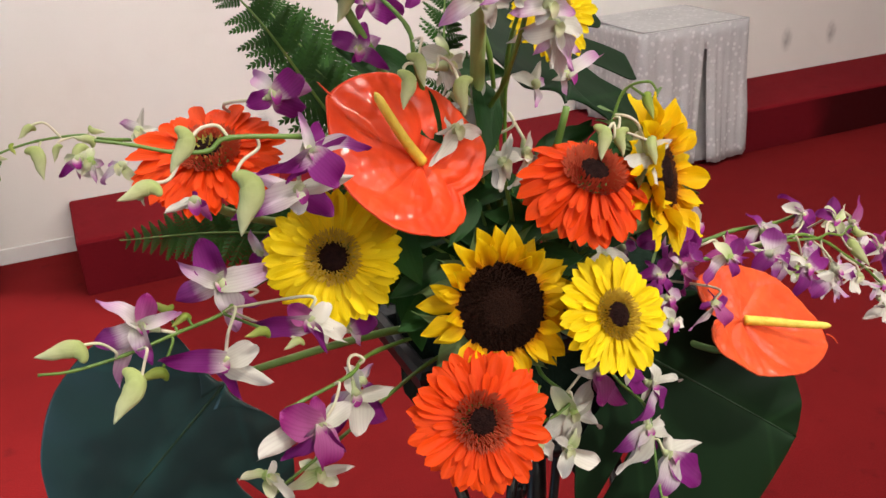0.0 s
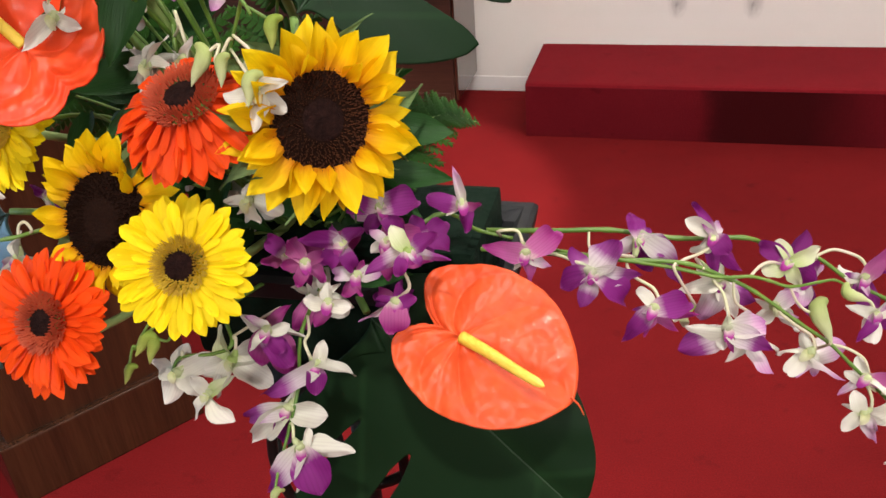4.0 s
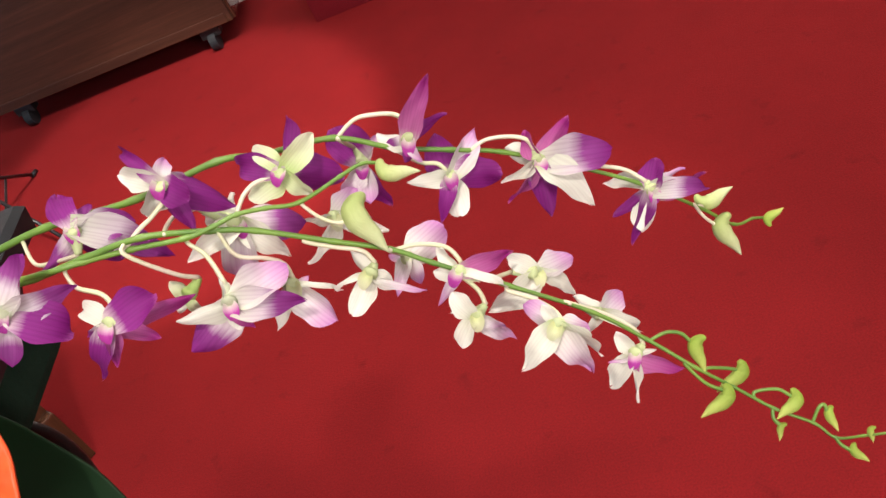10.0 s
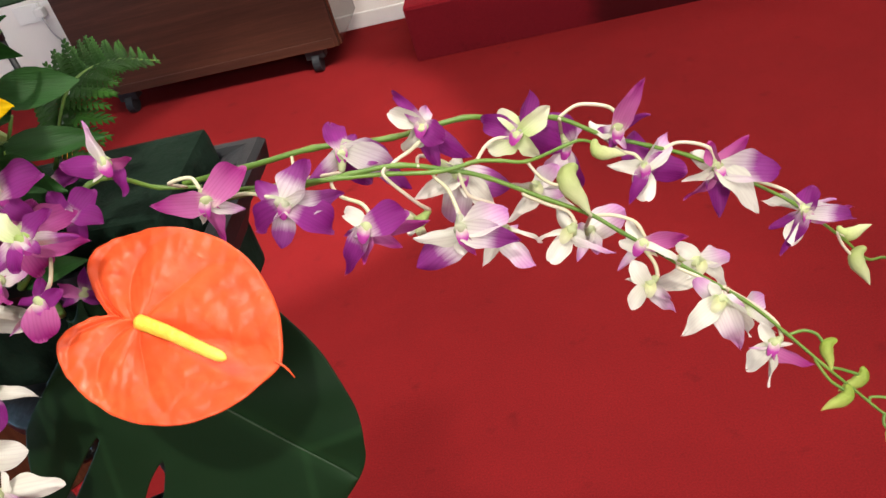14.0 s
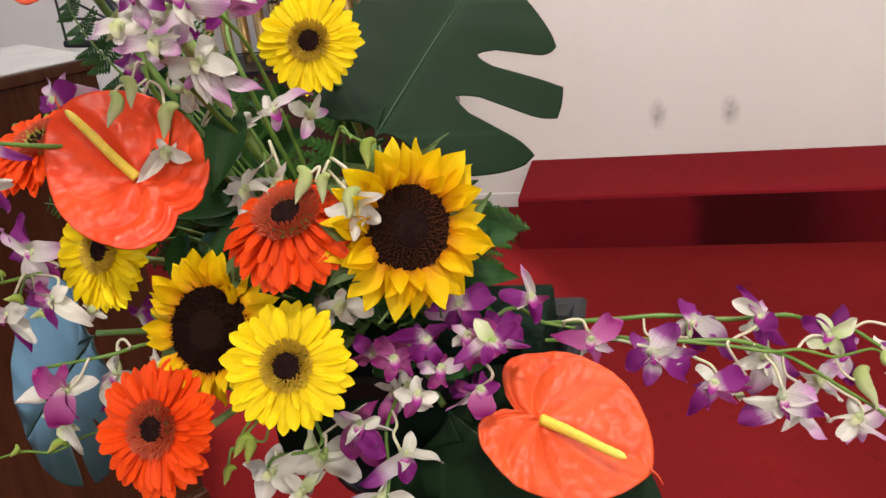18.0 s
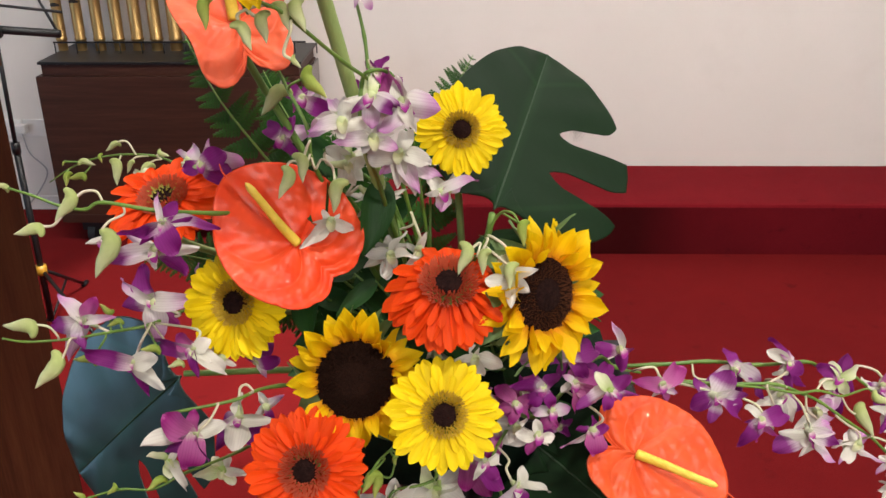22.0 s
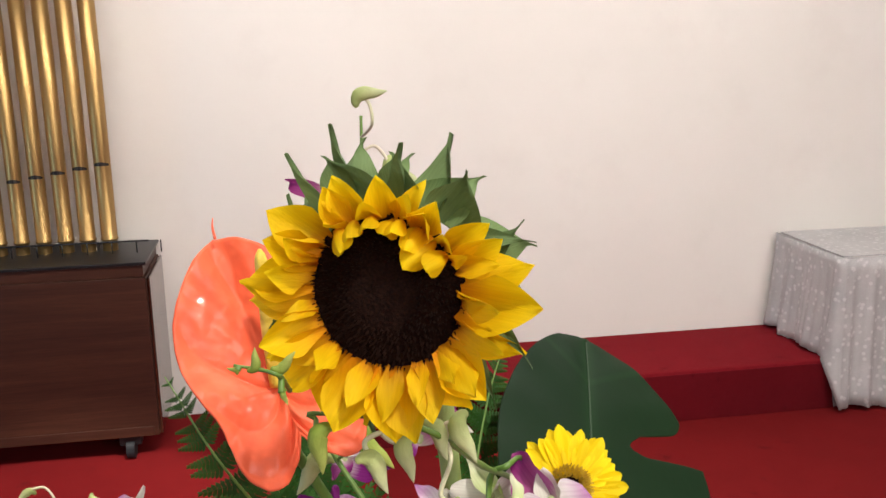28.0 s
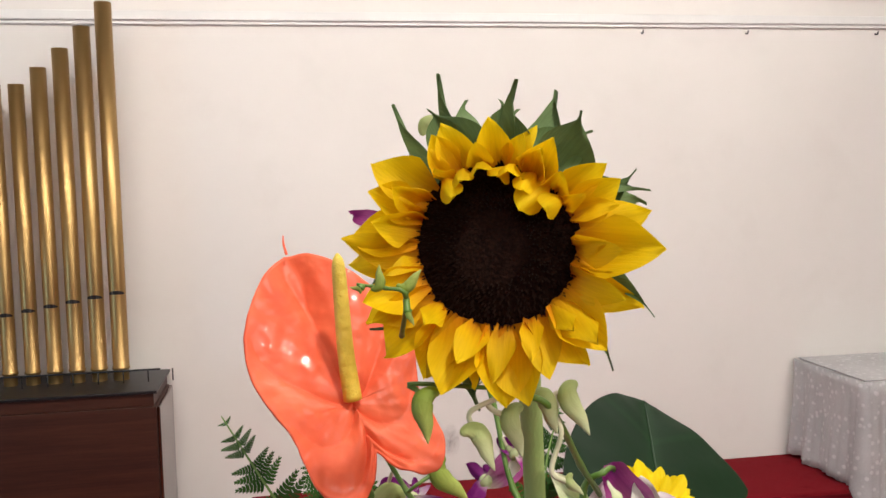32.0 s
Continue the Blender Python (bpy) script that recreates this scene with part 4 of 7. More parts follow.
HEART = ((0, 1.0), (15, 0.93), (32, 0.84), (55, 0.74), (75, 0.67), (95, 0.62), (115, 0.60), (130, 0.61), (143, 0.60), (156, 0.55), (167, 0.46), (175, 0.38), (180, 0.35))


def anthurium(at, normal, tip, length, width, label, seed=0, spadix=0.62, bend=0.1, lean=0.5, to=None, ruffle=0.03, asym=0.0, lobes=1.0, skin=None, cleft=1.0, swing=0.0, waist=0.0):
    """A heart-shaped waxy spathe with a fleshy spike; at: where the spike stands; tip: the way of the heart's point."""
    r = random.Random(seed)
    root = thing("anthurium", at, label, "flower")
    head = aim((0, 0, 0), normal, tip)
    ang, rad = [a for a, _ in HEART], [q for _, q in HEART]
    rings, steps = 40, 240
    verts, faces = [(0, 0, 0)], []
    p1, p2 = r.uniform(0, 6), r.uniform(0, 6)
    for i in range(1, rings + 1):
        f = i / rings
        for k in range(steps):
            a = 360 * k / steps
            phi = a if a <= 180 else a - 360
            q = float(np.interp(abs(phi), ang, rad)) * (1 + asym * math.copysign(1, phi) * min(1, abs(phi) / 60) * 0.5)
            q *= 1 + (lobes - 1) * min(1, max(0, (abs(phi) - 25) / 70))
            q *= 1 - (1 - cleft) * min(1, max(0, (abs(phi) - 148) / 30)) ** 1.3
            q *= 1 - waist * math.exp(-((abs(phi) - 98) / 24) ** 2)
            t = math.radians(phi)
            x, y = math.sin(t) * q * f * width, math.cos(t) * q * f * length
            g = abs(t) / (1 - 0.52 * f ** 1.4) * 2.2 + 0.30 * math.sin(f * 6 + p1)     # side veins that bow towards the point, sunk between puffed cells
            cell = abs(math.sin(g)) ** 0.75
            vein = 0.052 * (cell - 0.6) * math.sin(math.pi * min(1, 0.10 + f * 0.86))
            vein += 0.006 * cell * math.sin(f * 34 + 2.1 * math.sin(g * 0.5) + p2) * f * (1.15 - f)
            fold = -0.10 * math.exp(-(x / (0.10 * width)) ** 2) * f if y > 0 else -0.13 * math.exp(-(x / (0.16 * width)) ** 2) * f * q * 2
            z = length * (vein + fold * 0.5 + bend * (f * q) ** 2 + ruffle * math.sin(3 * t + p1) * f ** 2 + ruffle * 0.5 * math.sin(7 * t + p2) * f ** 3)
            z += length * 0.0035 * math.sin(t * 31 + f * 9) * f * f
            verts.append((x, y, z))
    for k in range(steps):
        faces.append((0, 1 + (k + 1) % steps, 1 + k))
    for i in range(rings - 1):
        for k in range(steps):
            a, b = 1 + i * steps + k, 1 + i * steps + (k + 1) % steps
            faces.append((a, b, b + steps, a + steps))
    sp = part("spathe", to_mesh("spathe", verts, faces, skin or SPATHE), root, head)
    so = sp.modifiers.new("thickness", "SOLIDIFY")
    so.thickness, so.offset = 0.0012, -1
    tipz = length * bend
    part("spathe_tail", tube("spathe_tail", [(0, length * 0.97, tipz * 0.95), (width * 0.02, length * 1.05, tipz * 0.9), (width * 0.06, length * 1.12, tipz * 0.6)], 0.0008, 0.0003, skin or SPATHE, 6, 4), root, head)
    s = length * spadix
    d = Vector((swing, math.sin(lean), math.cos(lean)))
    o = Vector((0, 0.0, 0.002))
    pts = [o, o + d * s * 0.33, o + d * s * 0.68 + Vector((0.02 * s, 0, 0.02 * s)), o + d * s + Vector((0.03 * s, -0.02 * s, 0.05 * s))]
    part("spadix", tube("spadix", pts, length * 0.052, length * 0.036, SPADIX, 12, 9, blunt=True), root, head, "yellow fleshy spike")
    stalk(root, at, normal, 0.08, 0.0030, 0.0026, STEM, to)
    return root


def monstera(base, tip, normal, width, notches, label, mat, bend=-0.12, fold=0.10, to=None, left=1.0):
    """A heart-shaped leaf with deep slits. notches: (side, from, to, depth) along the midrib."""
    root = thing("monstera_leaf", base, label, "leaf")
    b, t = Vector(base), Vector(tip)
    L = (t - b).length
    head = aim((0, 0, 0), normal, t - b)

    def edge(v, s):
        """Outline of one half: where the vein that leaves the midrib at v meets the edge."""
        a = math.radians(172 - 172 * v ** 0.82)
        q = float(np.interp(math.degrees(a), (0, 20, 45, 80, 110, 140, 165, 180), (0.60, 0.60, 0.62, 0.66, 0.66, 0.56, 0.36, 0.22)))
        return Vector((s * (left if s < 0 else 1) * math.sin(a) * q * width / 0.66 * 0.5, (0.42 + math.cos(a) * q * 0.95) * L, 0))

    rows = 170

    def part_at(u, v):
        """Moves the blade aside along each slit, so that the slit has smooth banks and rounded corners."""
        shift = 0.0
        for s, lo, hi, depth, *flare in notches:
            k = (abs(u) - depth) / (1 - depth)
            if u * s > 0 and k > 0:
                c, h = (math.floor((lo + hi) / 2 * rows) + 0.5) / rows, (hi - lo) / 2
                o = h * min(1, (k * 5) ** 0.5) * (1 + (flare[0] * k if flare and v > c else 0)) * (1 + 0.4 * max(0, (abs(u) - 0.80) / 0.20) ** 2)
                shift += math.copysign(o, v - c) * math.exp(-abs(v - c) / (1.5 * o))
        return v + shift

    def at(u, v):
        v = min(1, max(0, part_at(u, v)))
        s = -1 if u < 0 else 1
        m = Vector((0, (0.02 + 0.97 * v ** 1.15) * L, 0))
        e = edge(v, s)
        p = m.lerp(e, abs(u))
        f = p.y / L
        p.z = L * (bend * f * f - fold * (abs(p.x) / width) ** 1.5 + fold * 0.35 * abs(u) * (1 - abs(u)) + 0.003 * math.sin(v * 40) * abs(u) + 0.012 * math.sin(v * 9 + 1) * abs(u))
        return p

    def keep(u, v):
        return not any(u * s > 0 and abs(u) > depth and int(v * rows) == math.floor((lo + hi) / 2 * rows) for s, lo, hi, depth, *_ in notches)
    blade = part("blade", sheet("blade", 112, rows, at, mat, keep), root, head)
    so = blade.modifiers.new("thickness", "SOLIDIFY")
    so.thickness, so.offset = 0.0009, -1
    rib = [Vector((0, (0.02 + 0.95 * k / 6) * L, L * bend * ((0.02 + 0.95 * k / 6)) ** 2 + 0.0006)) for k in range(7)]
    part("midrib", tube("midrib", rib, 0.0010, 0.0004, LEAF_RIB, 6, 4), root, head)
    if to:
        part("stalk", tube("stalk", [Vector((0, 0, 0)), (Vector(to) - b) * 0.5 + Vector((0, 0, 0.01)), Vector(to) - b], 0.0026, 0.0034, STEM, 7, 6), root)
    return root


def fern(points, width, normal, label, seed=0, count=22):
    """A frond: toothed leaflets in pairs along a curved rib."""
    r = random.Random(seed)
    base = Vector(points[0])
    root = thing("fern_frond", base, label, "leaf", "fern fronds")
    line = spline(points, 12)
    part("rib", tube("rib", points, 0.0015, 0.0004, STEM, 6, 8, origin=base), root)
    if "pinna" not in MESHES:
        verts, faces = [], []
        n = 8
        for j in range(n):
            v = (j + 0.25) / n
            w = 0.29 * (1 - v) ** 0.75 + 0.02
            h = 0.92 / n
            k = len(verts)
            verts += [(0, v, 0.03 * math.sin(v * 3)), (0, v + h, 0.03 * math.sin(v * 3)),
                      (w * 0.6, v + h * 1.25 + 0.02, 0.01), (w, v + h + 0.05, -0.03), (w * 0.75, v + h * 0.25 + 0.03, -0.01),
                      (-w * 0.6, v + h * 1.25 + 0.02, 0.01), (-w, v + h + 0.05, -0.03), (-w * 0.75, v + h * 0.25 + 0.03, -0.01)]
            faces += [(k, k + 4, k + 3, k + 2, k + 1), (k, k + 1, k + 5, k + 6, k + 7)]
        k = len(verts)
        verts += [(-0.016, 0, 0.004), (0.016, 0, 0.004), (0.004, 1.0, 0.004), (-0.004, 1.0, 0.004)]
        faces.append((k, k + 1, k + 2, k + 3))
        MESHES["pinna"] = to_mesh("pinna", verts, faces, FERN, False)
    z = Vector(normal).normalized()
    for i in range(count):
        f = 0.10 + 0.88 * i / (count - 1)
        q = line[int(f * (len(line) - 1))]
        d = (line[min(len(line) - 1, int(f * (len(line) - 1)) + 1)] - line[max(0, int(f * (len(line) - 1)) - 1)]).normalized()
        side = z.cross(d).normalized()
        s = width * 1.15 * min(1, 0.35 + f * 3.2) * (1.04 - f) ** 0.75 * r.uniform(0.9, 1.08)
        for sg in (-1, 1):
            way = (side * sg + d * 0.45 + z * r.uniform(-0.12, 0.12)).normalized()
            nz = (z + way * r.uniform(-0.15, 0.15)).normalized()
            part("pinna", MESHES["pinna"], root, aim(q - base, nz, way, (s * 0.9, s, s)))
    return root


def lip_mesh(mat):
    key = ("lip", mat.name)
    if key not in MESHES:
        def at(u, v):
            w = 0.20 * (0.55 + 0.75 * math.sin(math.pi * (0.15 + 0.8 * v)))
            return (u * w, v * (0.9 - 0.25 * v) * 0.8, 0.24 * u * u * (1 - v * 0.5) + 0.30 * v - 0.55 * v * v)
        MESHES[key] = sheet("lip", 6, 8, at, mat)
    return MESHES[key]


def nearest_on(line, p):
    p = Vector(p)
    return min(line, key=lambda q: (q - p).length)


def spray(points, label, seed=0, r0=0.0021, r1=0.0009):
    root = thing("orchid_spray", points[0], label, "orchid", "orchid sprays")
    part("stem", tube("stem", points, r0 * 0.88, r1, ORCHID_STEM, 7, 7, 0.25, origin=points[0]), root)
    return root, Vector(points[0]), spline(points, 14), random.Random(seed)


TEPALS = {"W": WHITE, "K": PINK, "P": BLUSH, "V": PURPLE, "M": MAGENTA, "G": GREENISH}


def orchid(sp, face, at, petals, stalk=()):
    """A bloom that faces a given way. petals: (colour, turn from upward, length in mm, width to length, lean towards the viewer).
    The stalk runs from the stem to the bloom's heel."""
    root, origin, line, rng = sp
    toward, up = face
    side = up.cross(toward)
    centre = Vector(at) - origin
    heel = (Vector(stalk[-1]) - origin if stalk else centre - toward * 0.006 + up * 0.002)
    key = "W" if petals[0][0] in "VM" else petals[0][0]
    reach = (heel - centre) if (heel - centre).length > 0.003 else -toward * 0.004
    body = part("bloom", tube("bloom", [reach, reach * 0.45 - toward * 0.0004, toward * 0.0022], 0.0015, 0.0040, TEPALS[key], 9, 6, blunt=True), root, Matrix.Translation(centre))
    for colour, turn, length, width, lean in petals:
        mat = TEPALS[colour]
        k = rng.randrange(6)
        curl, channel, twist, ruffle = ((0.5, 0.55, 0.30, 0.050), (-0.9, 0.40, -0.45, 0.060), (-1.5, 0.30, 0.25, 0.050), (0.9, -0.45, -0.30, 0.060), (-0.5, 0.75, 0.60, 0.070), (0.4, -0.55, 0.50, 0.060))[k]
        mesh = tepal(("tepal", colour, k, width >= 0.5), mat, broad if width >= 0.5 else slender, curl, channel, twist, ruffle, 60 + k)
        a, b, size = math.radians(turn), math.radians(lean), length * 0.001
        way = (up * math.cos(a) - side * math.sin(a)) * math.cos(b) + toward * math.sin(b)
        normal = toward - way * toward.dot(way) + way.cross(toward) * rng.uniform(-0.6, 0.6)
        m = aim((0, 0, 0), normal, way) @ Matrix.Translation((0, -0.04 * size, 0.0006 * rng.random()))
        part("petal", mesh, body, m @ Matrix.Diagonal((size * width * 1.22, size * 1.04, size, 1)))
    if len(petals) > 4:                           # the lip, curled out below the column
        tone = LIP if any(q[0] in "VPM" for q in petals) else LIP_WHITE
        fall = -up * 0.8 + side * rng.uniform(-0.6, 0.6) + toward * 0.7
        part("lip", lip_mesh(tone), body, aim(toward * 0.0012, toward + up * 0.5, fall, 0.0125))
    if stalk:
        pts = [nearest_on(line, stalk[0])] + [Vector(q) for q in stalk]
        part("pedicel", tube("pedicel", pts, 0.0009, 0.0011, PEDICEL, 7, 5, origin=origin), root)
    return body


def bud_form(mat):
    """A closed bud, 1 long: a pointed body, and a blunt chin that juts sideways from its foot."""
    key = ("plump", mat.name)
    if key not in MESHES:
        path = spline([(0, 0.05, -0.44), (0, 0.03, -0.26), (0, 0.12, -0.07), (0, 0.34, 0.01), (0, 0.64, 0.01), (0, 1.0, 0.07)], 5)
        n, sides = len(path) - 1, 12
        verts, faces = [], []
        for i, p in enumerate(path):
            f = i / n
            d = (path[min(n, i + 1)] - path[max(0, i - 1)]).normalized()
            w = float(np.interp(f, (0, 0.04, 0.2, 0.4, 0.58, 0.8, 0.95, 1), (0.03, 0.085, 0.150, 0.225, 0.225, 0.150, 0.050, 0.008)))
            e = Vector((1, 0, 0)).cross(d)
            for k in range(sides):
                a = 2 * math.pi * k / sides
                crease = 1 - 0.10 * max(0.0, math.cos(3 * a + 0.5)) ** 3
                verts.append(p + Vector((math.cos(a) * w * 0.90 * crease, 0, 0)) + e * math.sin(a) * w * crease)
        for i in range(n):
            for k in range(sides):
                a, b = i * sides + k, i * sides + (k + 1) % sides
                faces.append((a, b, b + sides, a + sides))
        faces += [tuple(range(sides))[::-1], tuple(range(n * sides, n * sides + sides))]
        MESHES[key] = to_mesh("bud", verts, faces, mat)
    return MESHES[key]


def plump_bud(sp, face, foot, way, size, kind, chin=1, stalk=()):
    """A bud from its foot along way; chin: the side on which it bulges."""
    root, origin, line, rng = sp
    w = Vector(way)
    part("bud", bud_form(BUD if kind == "pale" else BUD_GREEN), root, aim(Vector(foot) - origin, w.cross(face[0]) * chin + face[0] * rng.uniform(-0.5, 0.5), w, size))
    pts = [nearest_on(line, stalk[0] if stalk else foot)] + [Vector(q) for q in stalk] + [Vector(foot) + w * size * 0.06]
    part("pedicel", tube("pedicel", pts, 0.0008, 0.0010, PEDICEL if kind == "pale" else ORCHID_STEM, 6, 5, origin=origin), root)

# ---------------------------------------------------------------- the arrangement
OG = "gerberas"
gerbera((0.370, 0.520, 1.311), (-0.10, -0.84, 0.52), 0.044, ORANGE, "orange gerbera with a dark red ring and black eye", seed=1, group=OG, rays=28)
gerbera((0.469, 0.557, 1.437), (0.03, -0.52, 0.86), 0.049, ORANGE, "orange gerbera facing upward, its petals drooping", droop=0.50, seed=2, group=OG, rays=27)
gerbera((0.255, 0.640, 1.467), (-0.12, -0.46, 0.88), 0.047, ORANGE, "orange gerbera with open greenish florets", droop=0.12, seed=3, group=OG, rays=26, spikes=26)
gerbera((0.312, 0.598, 1.401), (-0.24, -0.85, 0.44), 0.043, YELLOW, "yellow gerbera with a dark brown eye", seed=4, group=OG, flo=FLORET_YELLOW, ring=0.37, eye=0.235, rays=30)
gerbera((0.466, 0.524, 1.355), (0.14, -0.82, 0.54), 0.040, YELLOW, "yellow gerbera with a dark brown eye", seed=5, group=OG, flo=FLORET_YELLOW, ring=0.37, eye=0.235, rays=24)
gerbera((0.477, 0.618, 1.526), (0.10, -0.92, 0.38), 0.033, YELLOW, "yellow gerbera on a thick green stem", seed=6, group=OG, flo=FLORET_YELLOW, ring=0.37, eye=0.235, rays=22)

sunflower((0.403, 0.555, 1.363), (-0.12, -0.90, 0.42), 0.052, 0.0295, "yellow sunflower with curled petals and a black centre", seed=11, curl=0.50, rays=22)
sunflower((0.535, 0.578, 1.419), (0.60, -0.74, 0.30), 0.057, 0.028, "wide open yellow sunflower with a brown centre", seed=12, curl=0.38, rays=21, dark=False)
sunflower((0.370, 0.482, 1.679), (-0.42, -0.90, 0.02), 0.0485, 0.0265, "tall yellow sunflower with green bracts and black centre", seed=13, curl=0.6, rays=22, to=(0.450, 0.70, 1.32), thick=0.0050, bracts=14,
          inward=((-42, 2.2, 0.62), (-30, 1.9, 0.48), (-56, 1.75, 0.52), (8, 1.6, 0.46), (22, 1.8, 0.46), (36, 2.1, 0.50), (-14, 1.6, 0.46)), nod=0.75,
          big=((27, -0.05, 0.046), (20, -0.25, 0.038), (6, -0.1, 0.033), (-10, -0.1, 0.033), (-30, -0.2, 0.040), (-38, -0.1, 0.040), (-60, -0.3, 0.046), (-85, -0.4, 0.044), (-110, -0.4, 0.040), (58, -0.2, 0.040)))

anthurium((0.365, 0.578, 1.457), (0.25, -0.80, 0.54), (-0.70, 0.19, 0.61), 0.067, 0.069, "glossy orange-red anthurium with a yellow spike", seed=21, spadix=0.84, lean=1.12, lobes=1.10, skin=SPATHE_RED, cleft=1.30)
anthurium((0.607, 0.567, 1.292), (0.17, -0.58, 0.79), (0.86, -0.20, -0.34), 0.072, 0.073, "glossy salmon-orange anthurium with a yellow spike", seed=22, spadix=0.84, lean=1.20, lobes=0.98, cleft=0.72, asym=-0.10, swing=0.09)
anthurium((0.332, 0.598, 1.604), (0.10, -0.78, 0.60), (-0.032, 0.053, 0.064), 0.078, 0.056, "glossy salmon anthurium behind the tall sunflower", seed=23, to=(0.43, 0.65, 1.36), spadix=0.80, lean=0.95, lobes=1.12, cleft=0.8, skin=SPATHE_PALE, swing=0.12, waist=0.20)

monstera((0.500, 0.640, 1.455), (0.557, 0.803, 1.549), (0.37, -0.55, 0.75), 0.205, ((1, 0.330, 0.390, 0.33, 0.7), (1, 0.515, 0.575, 0.34, 0.8)), "large dark green monstera leaf with deep slits", MONSTERA, to=FOAM_AT, bend=-0.06, fold=0.07, left=0.64)
monstera((0.246, 0.653, 1.306), (0.126, 0.663, 1.191), (-0.36, -0.86, 0.36), 0.176, ((-1, 0.50, 0.55, 0.38), (-1, 0.34, 0.365, 0.55)), "bluish-green glossy monstera leaf hanging low", MONSTERA_BLUE, to=FOAM_AT, bend=-0.10, fold=0.07)
monstera((0.533, 0.612, 1.272), (0.676, 0.573, 1.162), (-0.08, -0.93, 0.36), 0.30, ((1, 0.440, 0.476, 0.36, 0.3), (1, 0.285, 0.300, 0.42)), "dark green monstera leaf below the anthurium", MONSTERA, to=FOAM_AT, bend=-0.05, left=0.45)

# ---------------------------------------------------------------- container, foam and stand
def tray():
    root = thing("flower_tray", (0.49, 0.675, 1.20), "black plastic flower tray with a raised rim", "tray")
    bm = bmesh.new()
    outer, inner = [], []
    x0, x1, y0, y1 = -0.115, 0.128, -0.05, 0.067
    for z, g in ((0.0, -0.034), (0.070, -0.002), (0.071, 0.004), (0.084, 0.006), (0.088, 0.003), (0.088, -0.003), (0.084, -0.007), (0.014, -0.038)):
        outer.append([bm.verts.new(c) for c in ((x0 - g, y0 - g, z), (x1 + g, y0 - g, z), (x1 + g, y1 + g, z), (x0 - g, y1 + g, z))])
    for a, b in zip(outer, outer[1:]):
        for k in range(4):
            bm.faces.new((a[k], a[(k + 1) % 4], b[(k + 1) % 4], b[k]))
    bm.faces.new(outer[0][::-1])
    bm.faces.new(outer[-1])
    bmesh.ops.bevel(bm, geom=[e for e in bm.edges if abs(e.verts[0].co.z - e.verts[1].co.z) > 0.02], offset=0.012, segments=3, affect="EDGES")
    part("tray_body", from_bm("tray_body", bm, PLASTIC), root)
    return root


tray()
foam = thing("foam_block", (0.485, 0.675, 1.209), "dark green wet floral foam block", "foam")
bm = bmesh.new()
box_bm(bm, -0.095, 0.117, -0.045, 0.050, 0.0, 0.102, 0.008)
for v in bm.verts:
    v.co += noise.noise_vector(v.co * 30) * 0.003
part("foam", from_bm("foam", bm, FOAM), foam)


def stand():
    root = thing("flower_stand", (0.49, 0.675, 0), "black wrought iron flower stand with scrolls", "stand")
    part("pole", tube("pole", [(0, 0, 0.10), (0, 0, 0.6), (0, 0, 1.17)], 0.009, 0.009, IRON, 10, 4), root)
    part("plate", lathe("plate", [(0.0, 1.1985), (0.07, 1.1985), (0.07, 1.190), (0.0, 1.190)], IRON, 28), root)
    part("ring", tube("ring", [(0.068 * math.cos(a * math.pi / 8), 0.068 * math.sin(a * math.pi / 8), 1.115) for a in range(17)], 0.0042, 0.0042, IRON, 8, 3), root)
    for k in range(4):
        a = math.radians(45 + 90 * k)
        c, s = math.cos(a), math.sin(a)
        pts = [(0.009, 1.00), (0.035, 1.02), (0.062, 1.06), (0.074, 1.115), (0.068, 1.155), (0.048, 1.168), (0.033, 1.152), (0.037, 1.132), (0.050, 1.134), (0.050, 1.146)]
        part("scroll", tube("scroll", [(c * r, s * r, z) for r, z in pts], 0.0048, 0.0036, IRON, 8, 5), root)
        foot = [(0.008, 0.30), (0.05, 0.20), (0.13, 0.10), (0.21, 0.03), (0.25, 0.009), (0.275, 0.03), (0.262, 0.055), (0.245, 0.045)]
        part("foot", tube("foot", [(c * r, s * r, z) for r, z in foot], 0.007, 0.005, IRON, 8, 5), root)
    return root


stand()

# ---------------------------------------------------------------- orchid sprays
# the way that each group of blooms faces, and its upward side
SIDE, FRONT, LOW = (Vector((0.171, -0.761, 0.626)), Vector((0.324, 0.644, 0.693))), (Vector((0.025, -0.914, 0.405)), Vector((-0.003, 0.405, 0.914))), (Vector((0.203, -0.826, 0.525)), Vector((-0.040, 0.529, 0.848)))

# three arching stems that reach out to one side over the carpet
side_a = spray([(0.520, 0.680, 1.295), (0.638, 0.667, 1.309), (0.681, 0.668, 1.312), (0.724, 0.668, 1.309), (0.763, 0.672, 1.310), (0.781, 0.679, 1.301), (0.808, 0.690, 1.290), (0.831, 0.690, 1.274), (0.854, 0.692, 1.261), (0.875, 0.695, 1.248), (0.902, 0.697, 1.226), (0.930, 0.697, 1.202), (0.957, 0.702, 1.168), (0.972, 0.706, 1.146), (0.983, 0.712, 1.140), (0.990, 0.716, 1.134)],
               "arching orchid spray with purple and white blooms", 1, 0.0020, 0.0007)
orchid(side_a, SIDE, (0.700, 0.655, 1.314), [("V", 35, 18, 0.60, -22), ("P", -25, 13, 0.60, -28), ("P", 138, 26, 0.35, -15), ("P", -108, 41, 0.35, -25), ("V", -128, 24, 0.50, -29), ("P", -81, 25, 0.50, -15)], [(0.671, 0.659, 1.302), (0.685, 0.653, 1.303), (0.699, 0.647, 1.306)])
